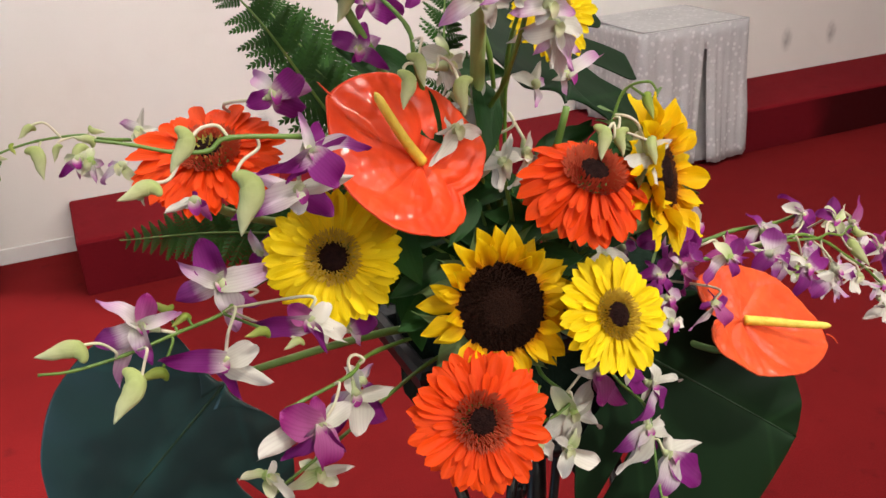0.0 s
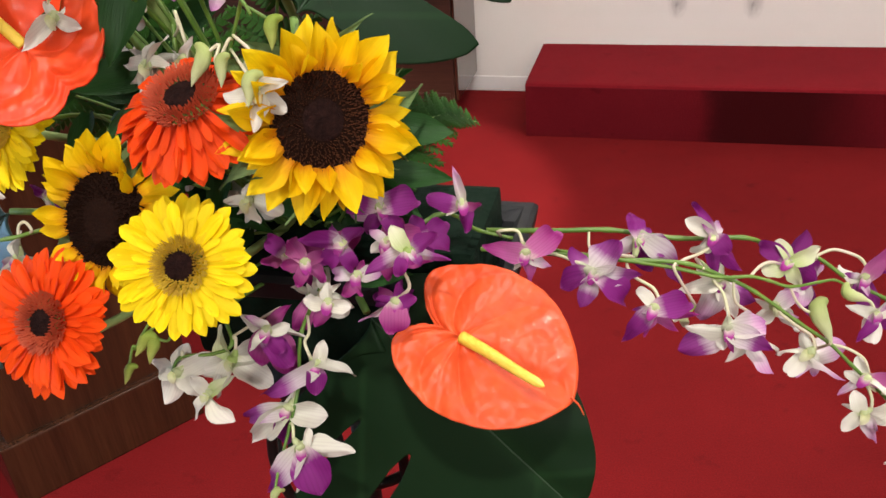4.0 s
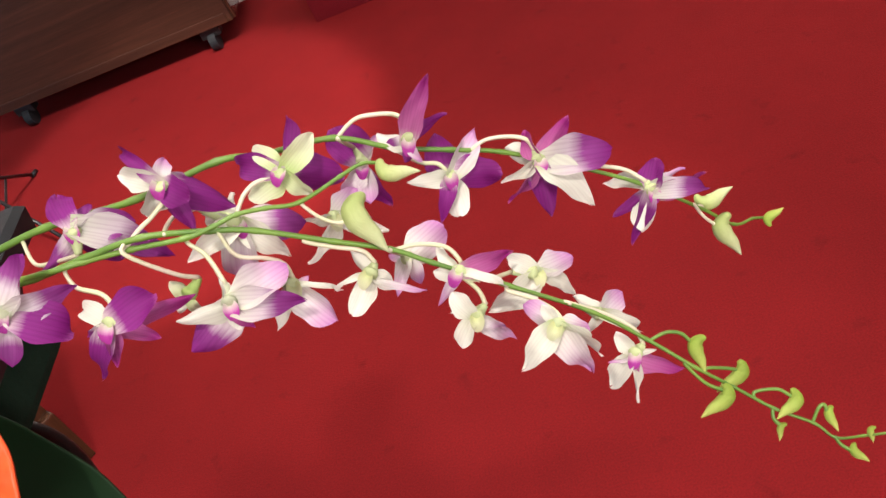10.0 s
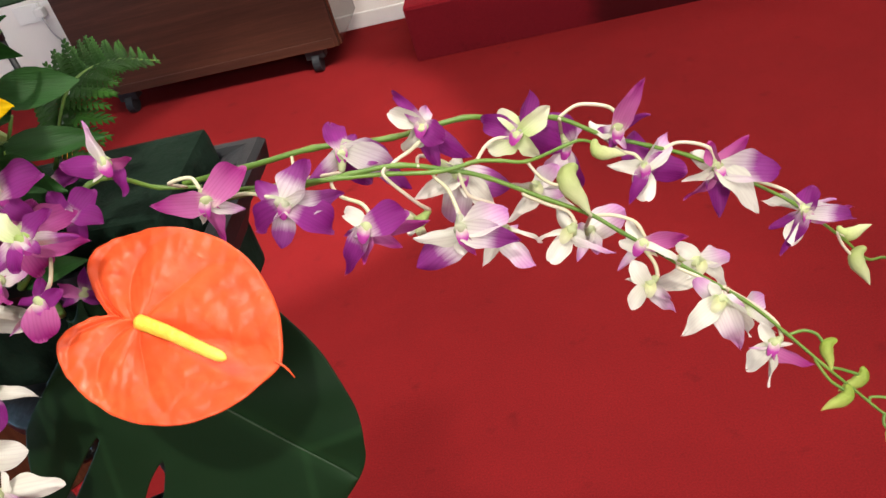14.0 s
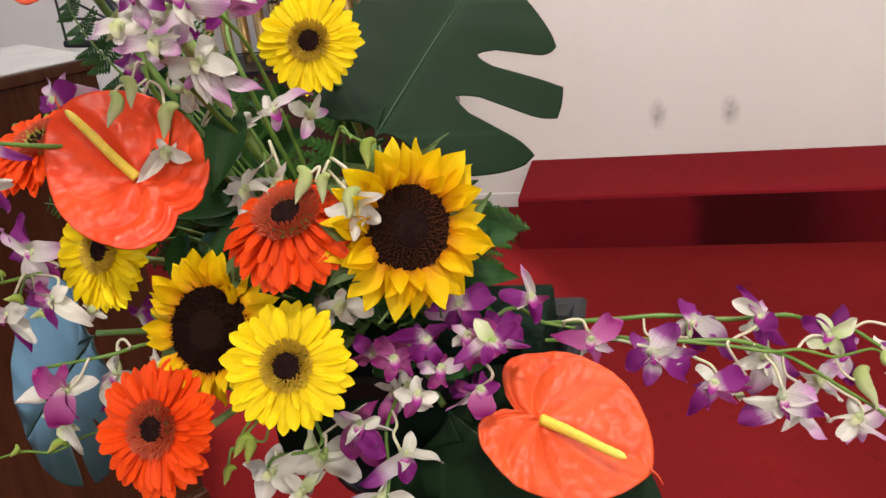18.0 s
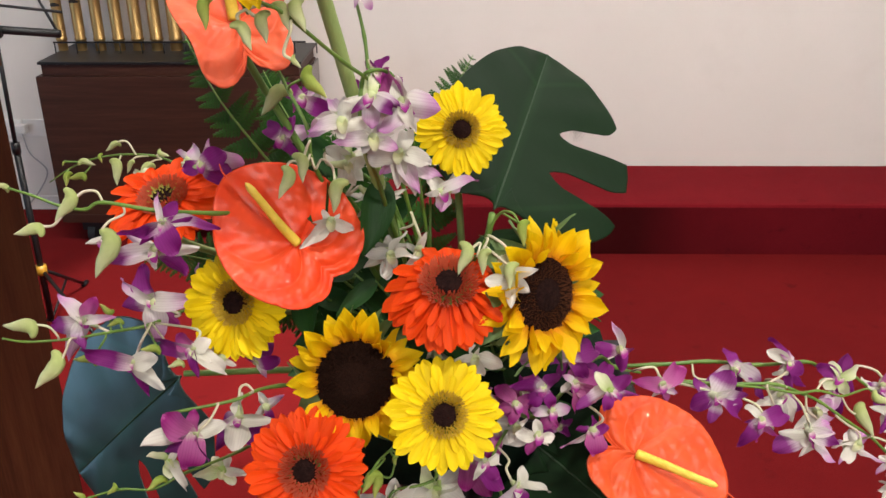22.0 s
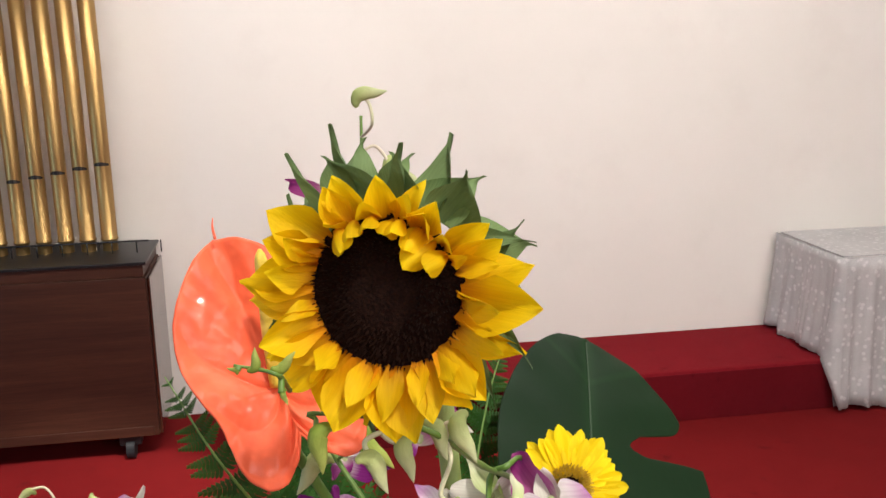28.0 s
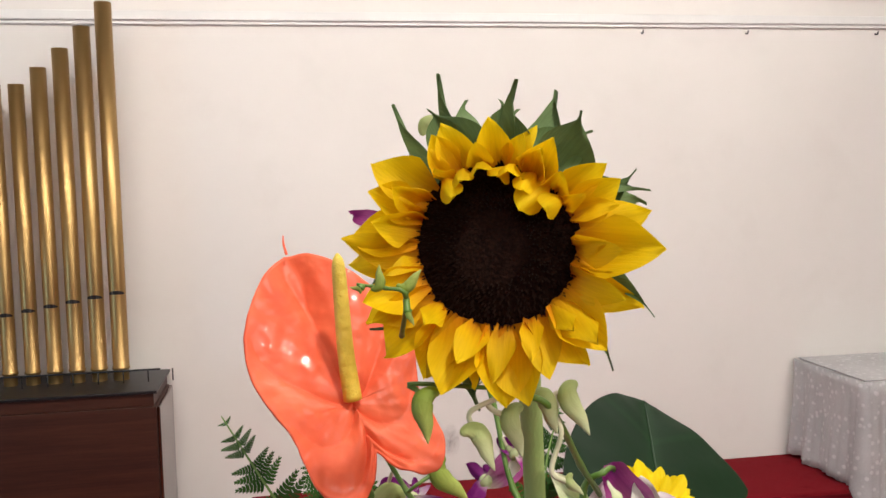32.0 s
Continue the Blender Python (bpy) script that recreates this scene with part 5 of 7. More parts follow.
orchid(side_a, SIDE, (0.809, 0.709, 1.259), [("V", 44, 23, 0.85, 7), ("K", -26, 16, 0.50, 2), ("K", -168, 19, 0.60, 0), ("V", -143, 24, 0.50, -23), ("K", 142, 17, 0.60, -9)], [(0.810, 0.690, 1.288), (0.808, 0.714, 1.267)])
orchid(side_a, SIDE, (0.839, 0.686, 1.277), [("M", -17, 30, 0.33, 12), ("V", -51, 23, 0.35, -20), ("W", 74, 17, 0.50, -25), ("P", 105, 13, 0.50, -28), ("P", 169, 10, 0.50, -23), ("K", -144, 11, 0.45, 7)], [(0.809, 0.690, 1.289), (0.819, 0.695, 1.292), (0.828, 0.695, 1.291), (0.837, 0.695, 1.287), (0.841, 0.690, 1.283)])
orchid(side_a, SIDE, (0.849, 0.684, 1.253), [("W", -163, 19, 0.60, 3), ("W", 98, 19, 0.40, 2), ("V", -89, 24, 0.62, 2), ("K", -27, 28, 0.38, -24), ("V", 19, 23, 0.62, -19), ("V", 170, 21, 0.35, -6)], [(0.831, 0.690, 1.273), (0.839, 0.687, 1.264), (0.846, 0.687, 1.260), (0.849, 0.685, 1.255)])
orchid(side_a, SIDE, (0.889, 0.692, 1.238), [("W", 67, 17, 0.50, -1), ("M", 24, 16, 0.50, 4), ("M", -33, 25, 0.42, 5), ("K", -61, 32, 0.20, -28), ("P", -81, 35, 0.50, -7), ("W", -129, 32, 0.45, -4), ("V", -165, 27, 0.45, -11), ("M", 143, 25, 0.25, -25), ("W", 118, 20, 0.30, -12)], [(0.863, 0.693, 1.257), (0.870, 0.696, 1.257), (0.880, 0.698, 1.253), (0.887, 0.698, 1.248), (0.889, 0.695, 1.243)])
orchid(side_a, SIDE, (0.935, 0.695, 1.196), [("W", 79, 25, 0.30, -28), ("W", 165, 21, 0.55, 7), ("V", -11, 16, 0.75, 4), ("K", -57, 21, 0.30, -9), ("M", -70, 32, 0.35, -19), ("P", -87, 27, 0.40, 6), ("V", 161, 28, 0.30, -8), ("V", 123, 23, 0.30, 5)], [(0.903, 0.697, 1.226), (0.915, 0.699, 1.218), (0.926, 0.700, 1.210), (0.934, 0.697, 1.201)])
plump_bud(side_a, SIDE, (0.959, 0.704, 1.166), (0.918, 0.353, 0.179), 0.018, "pale", 1, [(0.956, 0.702, 1.170)])
plump_bud(side_a, SIDE, (0.962, 0.701, 1.155), (0.420, -0.519, -0.745), 0.021, "pale", 1, [(0.954, 0.701, 1.173), (0.957, 0.700, 1.164)])
plump_bud(side_a, SIDE, (0.990, 0.715, 1.134), (0.977, 0.212, -0.009), 0.012, "green", -1)
side_b = spray([(0.520, 0.660, 1.295), (0.637, 0.644, 1.306), (0.680, 0.640, 1.307), (0.705, 0.640, 1.308), (0.731, 0.641, 1.307), (0.755, 0.645, 1.296), (0.771, 0.647, 1.287), (0.798, 0.648, 1.267), (0.818, 0.648, 1.253), (0.832, 0.646, 1.240), (0.859, 0.643, 1.215), (0.890, 0.638, 1.187), (0.909, 0.632, 1.165), (0.926, 0.623, 1.146), (0.940, 0.619, 1.129), (0.955, 0.612, 1.113), (0.970, 0.605, 1.103), (0.977, 0.599, 1.096), (0.988, 0.594, 1.099), (0.998, 0.590, 1.102)],
               "arching orchid spray with white and pink blooms", 2, 0.0018, 0.0006)
orchid(side_b, SIDE, (0.677, 0.617, 1.310), [("P", -13, 25, 0.75, 4), ("P", -64, 28, 0.45, -11), ("V", -107, 25, 0.60, -15), ("P", -178, 21, 0.50, -7), ("P", 62, 22, 0.50, -14), ("V", 133, 22, 0.60, -25)], [(0.636, 0.644, 1.306), (0.652, 0.635, 1.311), (0.668, 0.622, 1.314)])
orchid(side_b, SIDE, (0.712, 0.613, 1.291), [("W", 64, 15, 0.50, -19), ("V", -54, 22, 0.62, 2), ("M", -68, 36, 0.22, -30), ("V", 162, 27, 0.40, -30), ("M", -173, 17, 0.40, -6), ("P", 113, 12, 0.40, -20), ("M", -105, 20, 0.40, -10)], [(0.695, 0.637, 1.305), (0.700, 0.630, 1.302), (0.711, 0.624, 1.299), (0.716, 0.617, 1.294)])
orchid(side_b, SIDE, (0.730, 0.642, 1.270), [("G", 54, 11, 0.55, -12), ("G", -140, 8, 0.60, -18), ("W", 151, 8, 0.50, 10)], [(0.723, 0.636, 1.305), (0.733, 0.640, 1.285), (0.737, 0.647, 1.274)])
orchid(side_b, SIDE, (0.755, 0.622, 1.274), [("P", 138, 31, 0.50, -24), ("P", -87, 30, 0.45, -15), ("K", -55, 28, 0.55, -23), ("W", 108, 24, 0.35, -5), ("W", -164, 12, 0.62, -20), ("M", -136, 14, 0.40, -17), ("W", 23, 13, 0.40, -1)], [(0.746, 0.641, 1.297), (0.752, 0.636, 1.291), (0.756, 0.627, 1.281)])
orchid(side_b, SIDE, (0.752, 0.680, 1.271), [("W", 16, 16, 0.50, -19), ("W", 77, 18, 0.45, -9), ("W", 127, 29, 0.40, 6), ("K", 179, 28, 0.55, -28), ("W", -125, 28, 0.45, -29), ("P", -87, 31, 0.50, -22)], [(0.739, 0.643, 1.304), (0.736, 0.664, 1.297), (0.738, 0.683, 1.285)])
orchid(side_b, SIDE, (0.773, 0.643, 1.256), [("K", -128, 25, 0.60, 0), ("K", -58, 8, 0.50, -6), ("G", 58, 15, 0.40, -22), ("W", 159, 23, 0.35, -18), ("W", -98, 22, 0.13, -25)], [(0.758, 0.645, 1.294), (0.760, 0.642, 1.282), (0.769, 0.645, 1.273), (0.774, 0.646, 1.266), (0.774, 0.645, 1.258)])
orchid(side_b, SIDE, (0.789, 0.690, 1.249), [("W", 149, 26, 0.40, -13), ("W", -103, 30, 0.35, -30), ("K", -87, 18, 0.50, -3), ("W", 94, 14, 0.45, 6), ("K", -37, 18, 0.60, 8)])
orchid(side_b, SIDE, (0.806, 0.642, 1.248), [("W", 39, 14, 0.50, -1), ("W", 157, 19, 0.52, 8), ("W", -113, 11, 0.60, -31), ("W", 118, 17, 0.15, -20), ("K", -104, 26, 0.22, 9)], [(0.787, 0.647, 1.273), (0.797, 0.647, 1.265), (0.807, 0.647, 1.258), (0.810, 0.645, 1.251)])
orchid(side_b, SIDE, (0.815, 0.677, 1.221), [("K", -48, 23, 0.70, 1), ("K", 81, 10, 0.60, -15), ("K", 165, 19, 0.40, 8), ("K", -156, 13, 0.50, -6)], [(0.818, 0.648, 1.252), (0.813, 0.678, 1.224)])
orchid(side_b, SIDE, (0.841, 0.644, 1.231), [("W", 38, 15, 0.50, 2), ("M", -69, 27, 0.35, -20), ("K", 150, 19, 0.30, -24), ("W", -107, 23, 0.20, -13), ("W", 89, 12, 0.60, -26), ("G", -113, 11, 0.30, -16)], [(0.818, 0.648, 1.252), (0.829, 0.651, 1.248), (0.840, 0.651, 1.241), (0.844, 0.647, 1.232)])
orchid(side_b, SIDE, (0.841, 0.634, 1.212), [("W", 42, 15, 0.60, 8), ("W", 159, 16, 0.50, -18), ("K", -120, 27, 0.28, -32), ("W", 86, 13, 0.25, -30), ("K", -109, 16, 0.35, -25)], [(0.839, 0.645, 1.233), (0.846, 0.641, 1.221), (0.847, 0.638, 1.213)])
orchid(side_b, SIDE, (0.871, 0.664, 1.197), [("W", 66, 16, 0.50, 1), ("K", -66, 20, 0.62, -17), ("W", 129, 30, 0.45, -20), ("W", -120, 24, 0.30, -28), ("W", 150, 12, 0.40, 9)], [(0.853, 0.644, 1.221), (0.860, 0.663, 1.204)])
orchid(side_b, SIDE, (0.875, 0.618, 1.207), [("K", 57, 17, 0.50, -14), ("W", 147, 26, 0.45, -23), ("K", -140, 31, 0.42, -30), ("W", -126, 30, 0.12, -30), ("K", -105, 17, 0.50, -25), ("W", 38, 11, 0.50, -4)], [(0.858, 0.641, 1.214), (0.867, 0.635, 1.211), (0.875, 0.627, 1.208), (0.878, 0.619, 1.206)])
orchid(side_b, SIDE, (0.892, 0.659, 1.162), [("K", -50, 18, 0.62, -26), ("W", -113, 26, 0.30, -30), ("W", 56, 16, 0.40, -11), ("W", 149, 13, 0.40, -22)], [(0.882, 0.640, 1.195), (0.886, 0.660, 1.168)])
orchid(side_b, SIDE, (0.901, 0.630, 1.160), [("W", 40, 14, 0.50, 10), ("W", 153, 20, 0.50, -27), ("W", -172, 24, 0.20, -10), ("M", -105, 25, 0.45, 0), ("K", 109, 12, 0.12, -15), ("W", -77, 11, 0.30, 9)], [(0.881, 0.640, 1.196), (0.895, 0.639, 1.182), (0.905, 0.636, 1.170), (0.907, 0.633, 1.161)])
plump_bud(side_b, SIDE, (0.928, 0.631, 1.155), (0.155, -0.607, -0.780), 0.016, "green", 1, [(0.912, 0.632, 1.164), (0.919, 0.634, 1.163), (0.925, 0.633, 1.160)])
plump_bud(side_b, SIDE, (0.948, 0.624, 1.131), (-0.960, -0.271, -0.068), 0.017, "green", -1, [(0.931, 0.623, 1.143), (0.937, 0.624, 1.139), (0.943, 0.624, 1.135)])
plump_bud(side_b, SIDE, (0.938, 0.616, 1.127), (-0.959, -0.275, -0.072), 0.018, "green", -1, [(0.922, 0.624, 1.149), (0.928, 0.619, 1.138), (0.935, 0.617, 1.131)])
plump_bud(side_b, SIDE, (0.968, 0.613, 1.113), (-0.946, -0.304, -0.111), 0.015, "green", -1, [(0.949, 0.618, 1.122), (0.959, 0.618, 1.119), (0.964, 0.615, 1.115)])
plump_bud(side_b, SIDE, (0.955, 0.607, 1.107), (-0.294, -0.646, -0.704), 0.008, "green", 1, [(0.954, 0.612, 1.113), (0.953, 0.609, 1.110)])
plump_bud(side_b, SIDE, (0.977, 0.608, 1.105), (0.266, -0.576, -0.773), 0.011, "green", 1, [(0.970, 0.606, 1.104), (0.974, 0.609, 1.108), (0.977, 0.610, 1.108)])
plump_bud(side_b, SIDE, (0.981, 0.592, 1.093), (0.687, -0.364, -0.629), 0.010, "green", 1, [(0.977, 0.599, 1.096), (0.978, 0.596, 1.094)])
plump_bud(side_b, SIDE, (0.991, 0.595, 1.102), (0.044, -0.629, -0.776), 0.007, "green", 1)
side_c = spray([(0.641, 0.651, 1.305), (0.686, 0.638, 1.309), (0.704, 0.639, 1.307), (0.724, 0.640, 1.304), (0.747, 0.640, 1.300), (0.758, 0.644, 1.298), (0.768, 0.648, 1.297), (0.779, 0.651, 1.293), (0.792, 0.654, 1.288), (0.810, 0.665, 1.286), (0.819, 0.670, 1.285), (0.826, 0.672, 1.281)],
               "green orchid side shoot with pale buds", 3, 0.0016, 0.0008)
orchid(side_c, SIDE, (0.744, 0.657, 1.318), [("V", -117, 14, 0.85, 5), ("W", 77, 19, 0.50, -12), ("W", 145, 16, 0.60, -22), ("V", 52, 24, 0.25, -15), ("V", -107, 33, 0.45, -30), ("V", -147, 23, 0.45, -14), ("K", -1, 11, 0.60, -22)], [(0.722, 0.640, 1.305), (0.729, 0.645, 1.308), (0.736, 0.648, 1.310), (0.744, 0.653, 1.313)])
orchid(side_c, SIDE, (0.790, 0.662, 1.300), [("V", -4, 23, 0.50, 5), ("G", -38, 20, 0.50, 5), ("G", 58, 15, 0.50, 3), ("V", 81, 20, 0.50, -11), ("G", 130, 18, 0.62, 8), ("V", -95, 28, 0.55, -31), ("G", -128, 16, 0.50, -21)], [(0.768, 0.649, 1.297), (0.773, 0.654, 1.301), (0.779, 0.658, 1.302), (0.787, 0.660, 1.300)])
plump_bud(side_c, SIDE, (0.825, 0.668, 1.277), (0.975, 0.039, -0.218), 0.017, "pale", 1, [(0.826, 0.672, 1.281)])
plump_bud(side_c, SIDE, (0.807, 0.656, 1.275), (0.493, -0.485, -0.723), 0.026, "pale", 1, [(0.792, 0.654, 1.287), (0.797, 0.652, 1.278), (0.804, 0.652, 1.272)])

# sprays that reach out on the other side
bud_spray = spray([(0.440, 0.670, 1.330), (0.370, 0.668, 1.440), (0.214, 0.803, 1.439), (0.190, 0.806, 1.446), (0.159, 0.806, 1.447), (0.132, 0.803, 1.443), (0.111, 0.805, 1.434), (0.089, 0.805, 1.420)],
               "thin orchid tip with small pale green buds", 15, 0.0016, 0.0006)
plump_bud(bud_spray, FRONT, (0.156, 0.811, 1.458), (-0.685, -0.311, -0.659), 0.013, "pale", 1, [(0.174, 0.806, 1.448), (0.166, 0.811, 1.458)])
plump_bud(bud_spray, FRONT, (0.124, 0.803, 1.443), (0.916, -0.141, -0.375), 0.014, "pale", -1)
plump_bud(bud_spray, FRONT, (0.108, 0.802, 1.442), (-0.313, -0.392, -0.865), 0.005, "green", 1, [(0.122, 0.802, 1.441)])
plump_bud(bud_spray, FRONT, (0.127, 0.797, 1.431), (-0.947, -0.151, -0.282), 0.016, "green", 1, [(0.132, 0.801, 1.437)])
plump_bud(bud_spray, FRONT, (0.158, 0.803, 1.442), (-0.085, -0.406, -0.910), 0.023, "pale", -1, [(0.161, 0.806, 1.447)])
plump_bud(bud_spray, FRONT, (0.170, 0.803, 1.442), (-0.218, -0.400, -0.890), 0.012, "pale", 1, [(0.186, 0.806, 1.446), (0.175, 0.805, 1.445)])
plump_bud(bud_spray, FRONT, (0.195, 0.807, 1.448), (0.981, -0.055, -0.186), 0.011, "pale", 1)
plump_bud(bud_spray, FRONT, (0.140, 0.805, 1.447), (0.426, -0.357, -0.832), 0.008, "green", 1)
plump_bud(bud_spray, FRONT, (0.186, 0.803, 1.440), (-0.467, -0.369, -0.803), 0.017, "pale", 1, [(0.198, 0.805, 1.443), (0.192, 0.805, 1.442)])
plump_bud(bud_spray, FRONT, (0.110, 0.797, 1.432), (0.083, -0.402, -0.912), 0.013, "green", 1)
orchid(bud_spray, FRONT, (0.294, 0.618, 1.501), [("V", 99, 17, 0.60, -22), ("K", 32, 17, 0.50, -23), ("K", -6, 20, 0.30, -22), ("V", -60, 18, 0.80, 5), ("V", -114, 24, 0.70, -26), ("K", -87, 30, 0.50, -30)], [(0.270, 0.656, 1.488), (0.288, 0.617, 1.499)])
nodding_spray = spray([(0.430, 0.650, 1.360), (0.360, 0.630, 1.455), (0.314, 0.566, 1.484), (0.286, 0.538, 1.497), (0.252, 0.539, 1.502), (0.241, 0.537, 1.498), (0.225, 0.538, 1.500), (0.208, 0.540, 1.506), (0.190, 0.542, 1.511)],
               "orchid spray with purple blooms and pale buds", 16, 0.0019, 0.0008)
orchid(nodding_spray, FRONT, (0.290, 0.535, 1.489), [("K", 7, 20, 0.25, 7), ("V", -30, 16, 0.50, -8), ("V", -78, 20, 0.40, 10), ("P", -96, 34, 0.20, -15), ("V", -149, 21, 0.70, 6), ("V", 129, 20, 0.35, -5), ("V", 101, 30, 0.30, 1)], [(0.289, 0.538, 1.497), (0.290, 0.536, 1.493)])
orchid(nodding_spray, FRONT, (0.282, 0.535, 1.470), [("K", 58, 26, 0.30, -1), ("P", 101, 36, 0.35, -11), ("W", 169, 12, 0.80, -28), ("V", -133, 25, 0.50, -23), ("W", -86, 29, 0.30, 5)], [(0.286, 0.541, 1.485), (0.283, 0.537, 1.475)])
plump_bud(nodding_spray, FRONT, (0.261, 0.530, 1.481), (-0.534, -0.355, -0.768), 0.028, "pale", -1, [(0.265, 0.537, 1.495), (0.256, 0.534, 1.491), (0.252, 0.531, 1.485)])
plump_bud(nodding_spray, FRONT, (0.235, 0.540, 1.505), (-0.704, -0.304, -0.641), 0.020, "pale", -1, [(0.252, 0.539, 1.502), (0.248, 0.542, 1.508), (0.240, 0.542, 1.508)])
plump_bud(nodding_spray, FRONT, (0.213, 0.532, 1.489), (-0.930, -0.170, -0.326), 0.018, "pale", 1, [(0.229, 0.537, 1.498), (0.221, 0.533, 1.489)])
plump_bud(nodding_spray, FRONT, (0.192, 0.542, 1.511), (-0.975, 0.067, 0.213), 0.009, "pale", 1)
EARLY = (Vector((-0.346, -0.845, 0.407)), Vector((0.210, 0.353, 0.912)))
orchid(bud_spray, EARLY, (0.183, 0.789, 1.433), [("V", 130, 20, 0.30, -22), ("G", -29, 10, 0.60, -28), ("G", 83, 12, 0.60, -15), ("K", 174, 15, 0.35, -25), ("W", -138, 19, 0.35, -29)])
orchid(bud_spray, EARLY, (0.191, 0.775, 1.434), [("G", 0, 11, 0.50, -15), ("K", -98, 10, 0.60, 7), ("K", -165, 16, 0.30, 2), ("G", 144, 12, 0.40, 0), ("W", -146, 16, 0.25, -23)])
orchid(bud_spray, EARLY, (0.210, 0.755, 1.433), [("K", 82, 10, 0.60, -9), ("W", -27, 8, 0.50, -20), ("K", 131, 21, 0.25, -25), ("G", -140, 13, 0.50, -28), ("W", 138, 9, 0.35, -23)])
orchid(bud_spray, EARLY, (0.228, 0.789, 1.447), [("K", 70, 15, 0.60, 7), ("W", -12, 17, 0.30, 3), ("W", -115, 10, 0.50, 2), ("G", 148, 9, 0.50, 2), ("W", -77, 14, 0.40, -24)])
orchid(nodding_spray, EARLY, (0.235, 0.573, 1.461), [("W", 107, 10, 0.40, -19), ("V", -101, 6, 0.60, -6), ("V", 11, 6, 0.50, -1), ("M", -138, 13, 0.40, 4), ("W", 110, 17, 0.30, 5)])
orchid(nodding_spray, EARLY, (0.213, 0.667, 1.439), [("V", 117, 7, 0.30, -28), ("G", -158, 7, 0.40, -7), ("W", 14, 11, 0.40, -4)])
side_spray = spray([(0.430, 0.650, 1.330), (0.352, 0.650, 1.385), (0.267, 0.634, 1.377), (0.244, 0.602, 1.380), (0.213, 0.599, 1.375), (0.185, 0.592, 1.373), (0.157, 0.586, 1.374), (0.139, 0.587, 1.376)],
               "orchid spray with purple-edged white blooms", 17, 0.0018, 0.0008)
orchid(side_spray, FRONT, (0.244, 0.613, 1.395), [("V", 8, 28, 0.60, 6), ("K", 51, 27, 0.35, 7), ("P", 102, 27, 0.50, -18), ("K", -171, 32, 0.50, -4), ("M", -132, 29, 0.40, 2), ("K", -87, 36, 0.40, -5)], [(0.266, 0.609, 1.385), (0.256, 0.610, 1.389)])
orchid(side_spray, FRONT, (0.195, 0.602, 1.384), [("K", 46, 27, 0.45, 2), ("P", 97, 25, 0.50, -10), ("M", -28, 19, 0.60, -5), ("K", -84, 24, 0.30, -3), ("K", 153, 40, 0.40, -21), ("P", -174, 24, 0.45, 7)], [(0.215, 0.599, 1.375), (0.206, 0.600, 1.379)])
plump_bud(side_spray, FRONT, (0.163, 0.591, 1.386), (-0.994, -0.067, -0.089), 0.024, "pale", 1, [(0.180, 0.588, 1.378), (0.173, 0.591, 1.384)])
plump_bud(side_spray, FRONT, (0.190, 0.568, 1.368), (-0.748, -0.286, -0.599), 0.027, "pale", -1, [(0.196, 0.574, 1.383), (0.193, 0.571, 1.376)])
plump_bud(side_spray, FRONT, (0.203, 0.591, 1.358), (-0.987, -0.087, -0.136), 0.016, "green", 1, [(0.211, 0.597, 1.371)])
plump_bud(side_spray, FRONT, (0.222, 0.603, 1.384), (-0.842, -0.238, -0.485), 0.011, "green", 1)
plump_bud(side_spray, FRONT, (0.213, 0.609, 1.385), (-0.709, 0.269, 0.652), 0.012, "green", -1)
orchid(side_spray, FRONT, (0.236, 0.580, 1.360), [("V", 75, 37, 0.35, 8), ("V", -165, 32, 0.30, -29), ("W", -74, 20, 0.62, 9), ("W", -128, 31, 0.35, 8), ("V", 120, 11, 0.45, -4)], [(0.249, 0.592, 1.386), (0.242, 0.587, 1.374), (0.238, 0.582, 1.364)])
orchid(side_spray, FRONT, (0.286, 0.569, 1.378), [("V", 77, 34, 0.40, -30), ("M", 40, 16, 0.75, 5), ("W", -55, 15, 0.60, 6), ("W", -132, 30, 0.40, -27), ("V", -166, 21, 0.30, 9), ("W", -125, 16, 0.50, -4)], [(0.289, 0.575, 1.391), (0.288, 0.571, 1.383)])
plump_bud(side_spray, FRONT, (0.261, 0.569, 1.380), (-0.982, -0.099, -0.161), 0.013, "green", 1)
plump_bud(side_spray, FRONT, (0.278, 0.565, 1.371), (-0.893, -0.203, -0.402), 0.011, "pale", 1)
orchid(side_spray, FRONT, (0.301, 0.584, 1.362), [("W", 38, 15, 0.50, -29), ("W", -45, 11, 0.50, -25), ("W", -116, 12, 0.40, -5), ("W", 162, 10, 0.50, -8)])
orchid(side_spray, FRONT, (0.320, 0.610, 1.344), [("V", 59, 15, 0.40, -1), ("V", -77, 18, 0.60, 7), ("K", -158, 15, 0.40, -23), ("V", -28, 18, 0.50, -32)])
orchid(side_spray, FRONT, (0.277, 0.642, 1.396), [("K", 13, 16, 0.40, 7), ("V", 137, 12, 0.60, -31), ("V", -62, 21, 0.60, 5), ("V", -131, 17, 0.50, -27)])
low_spray = spray([(0.430, 0.640, 1.310), (0.336, 0.604, 1.326), (0.309, 0.578, 1.330), (0.276, 0.566, 1.329), (0.264, 0.565, 1.327)],
               "drooping orchid spray with purple and white blooms", 18, 0.0018, 0.001)
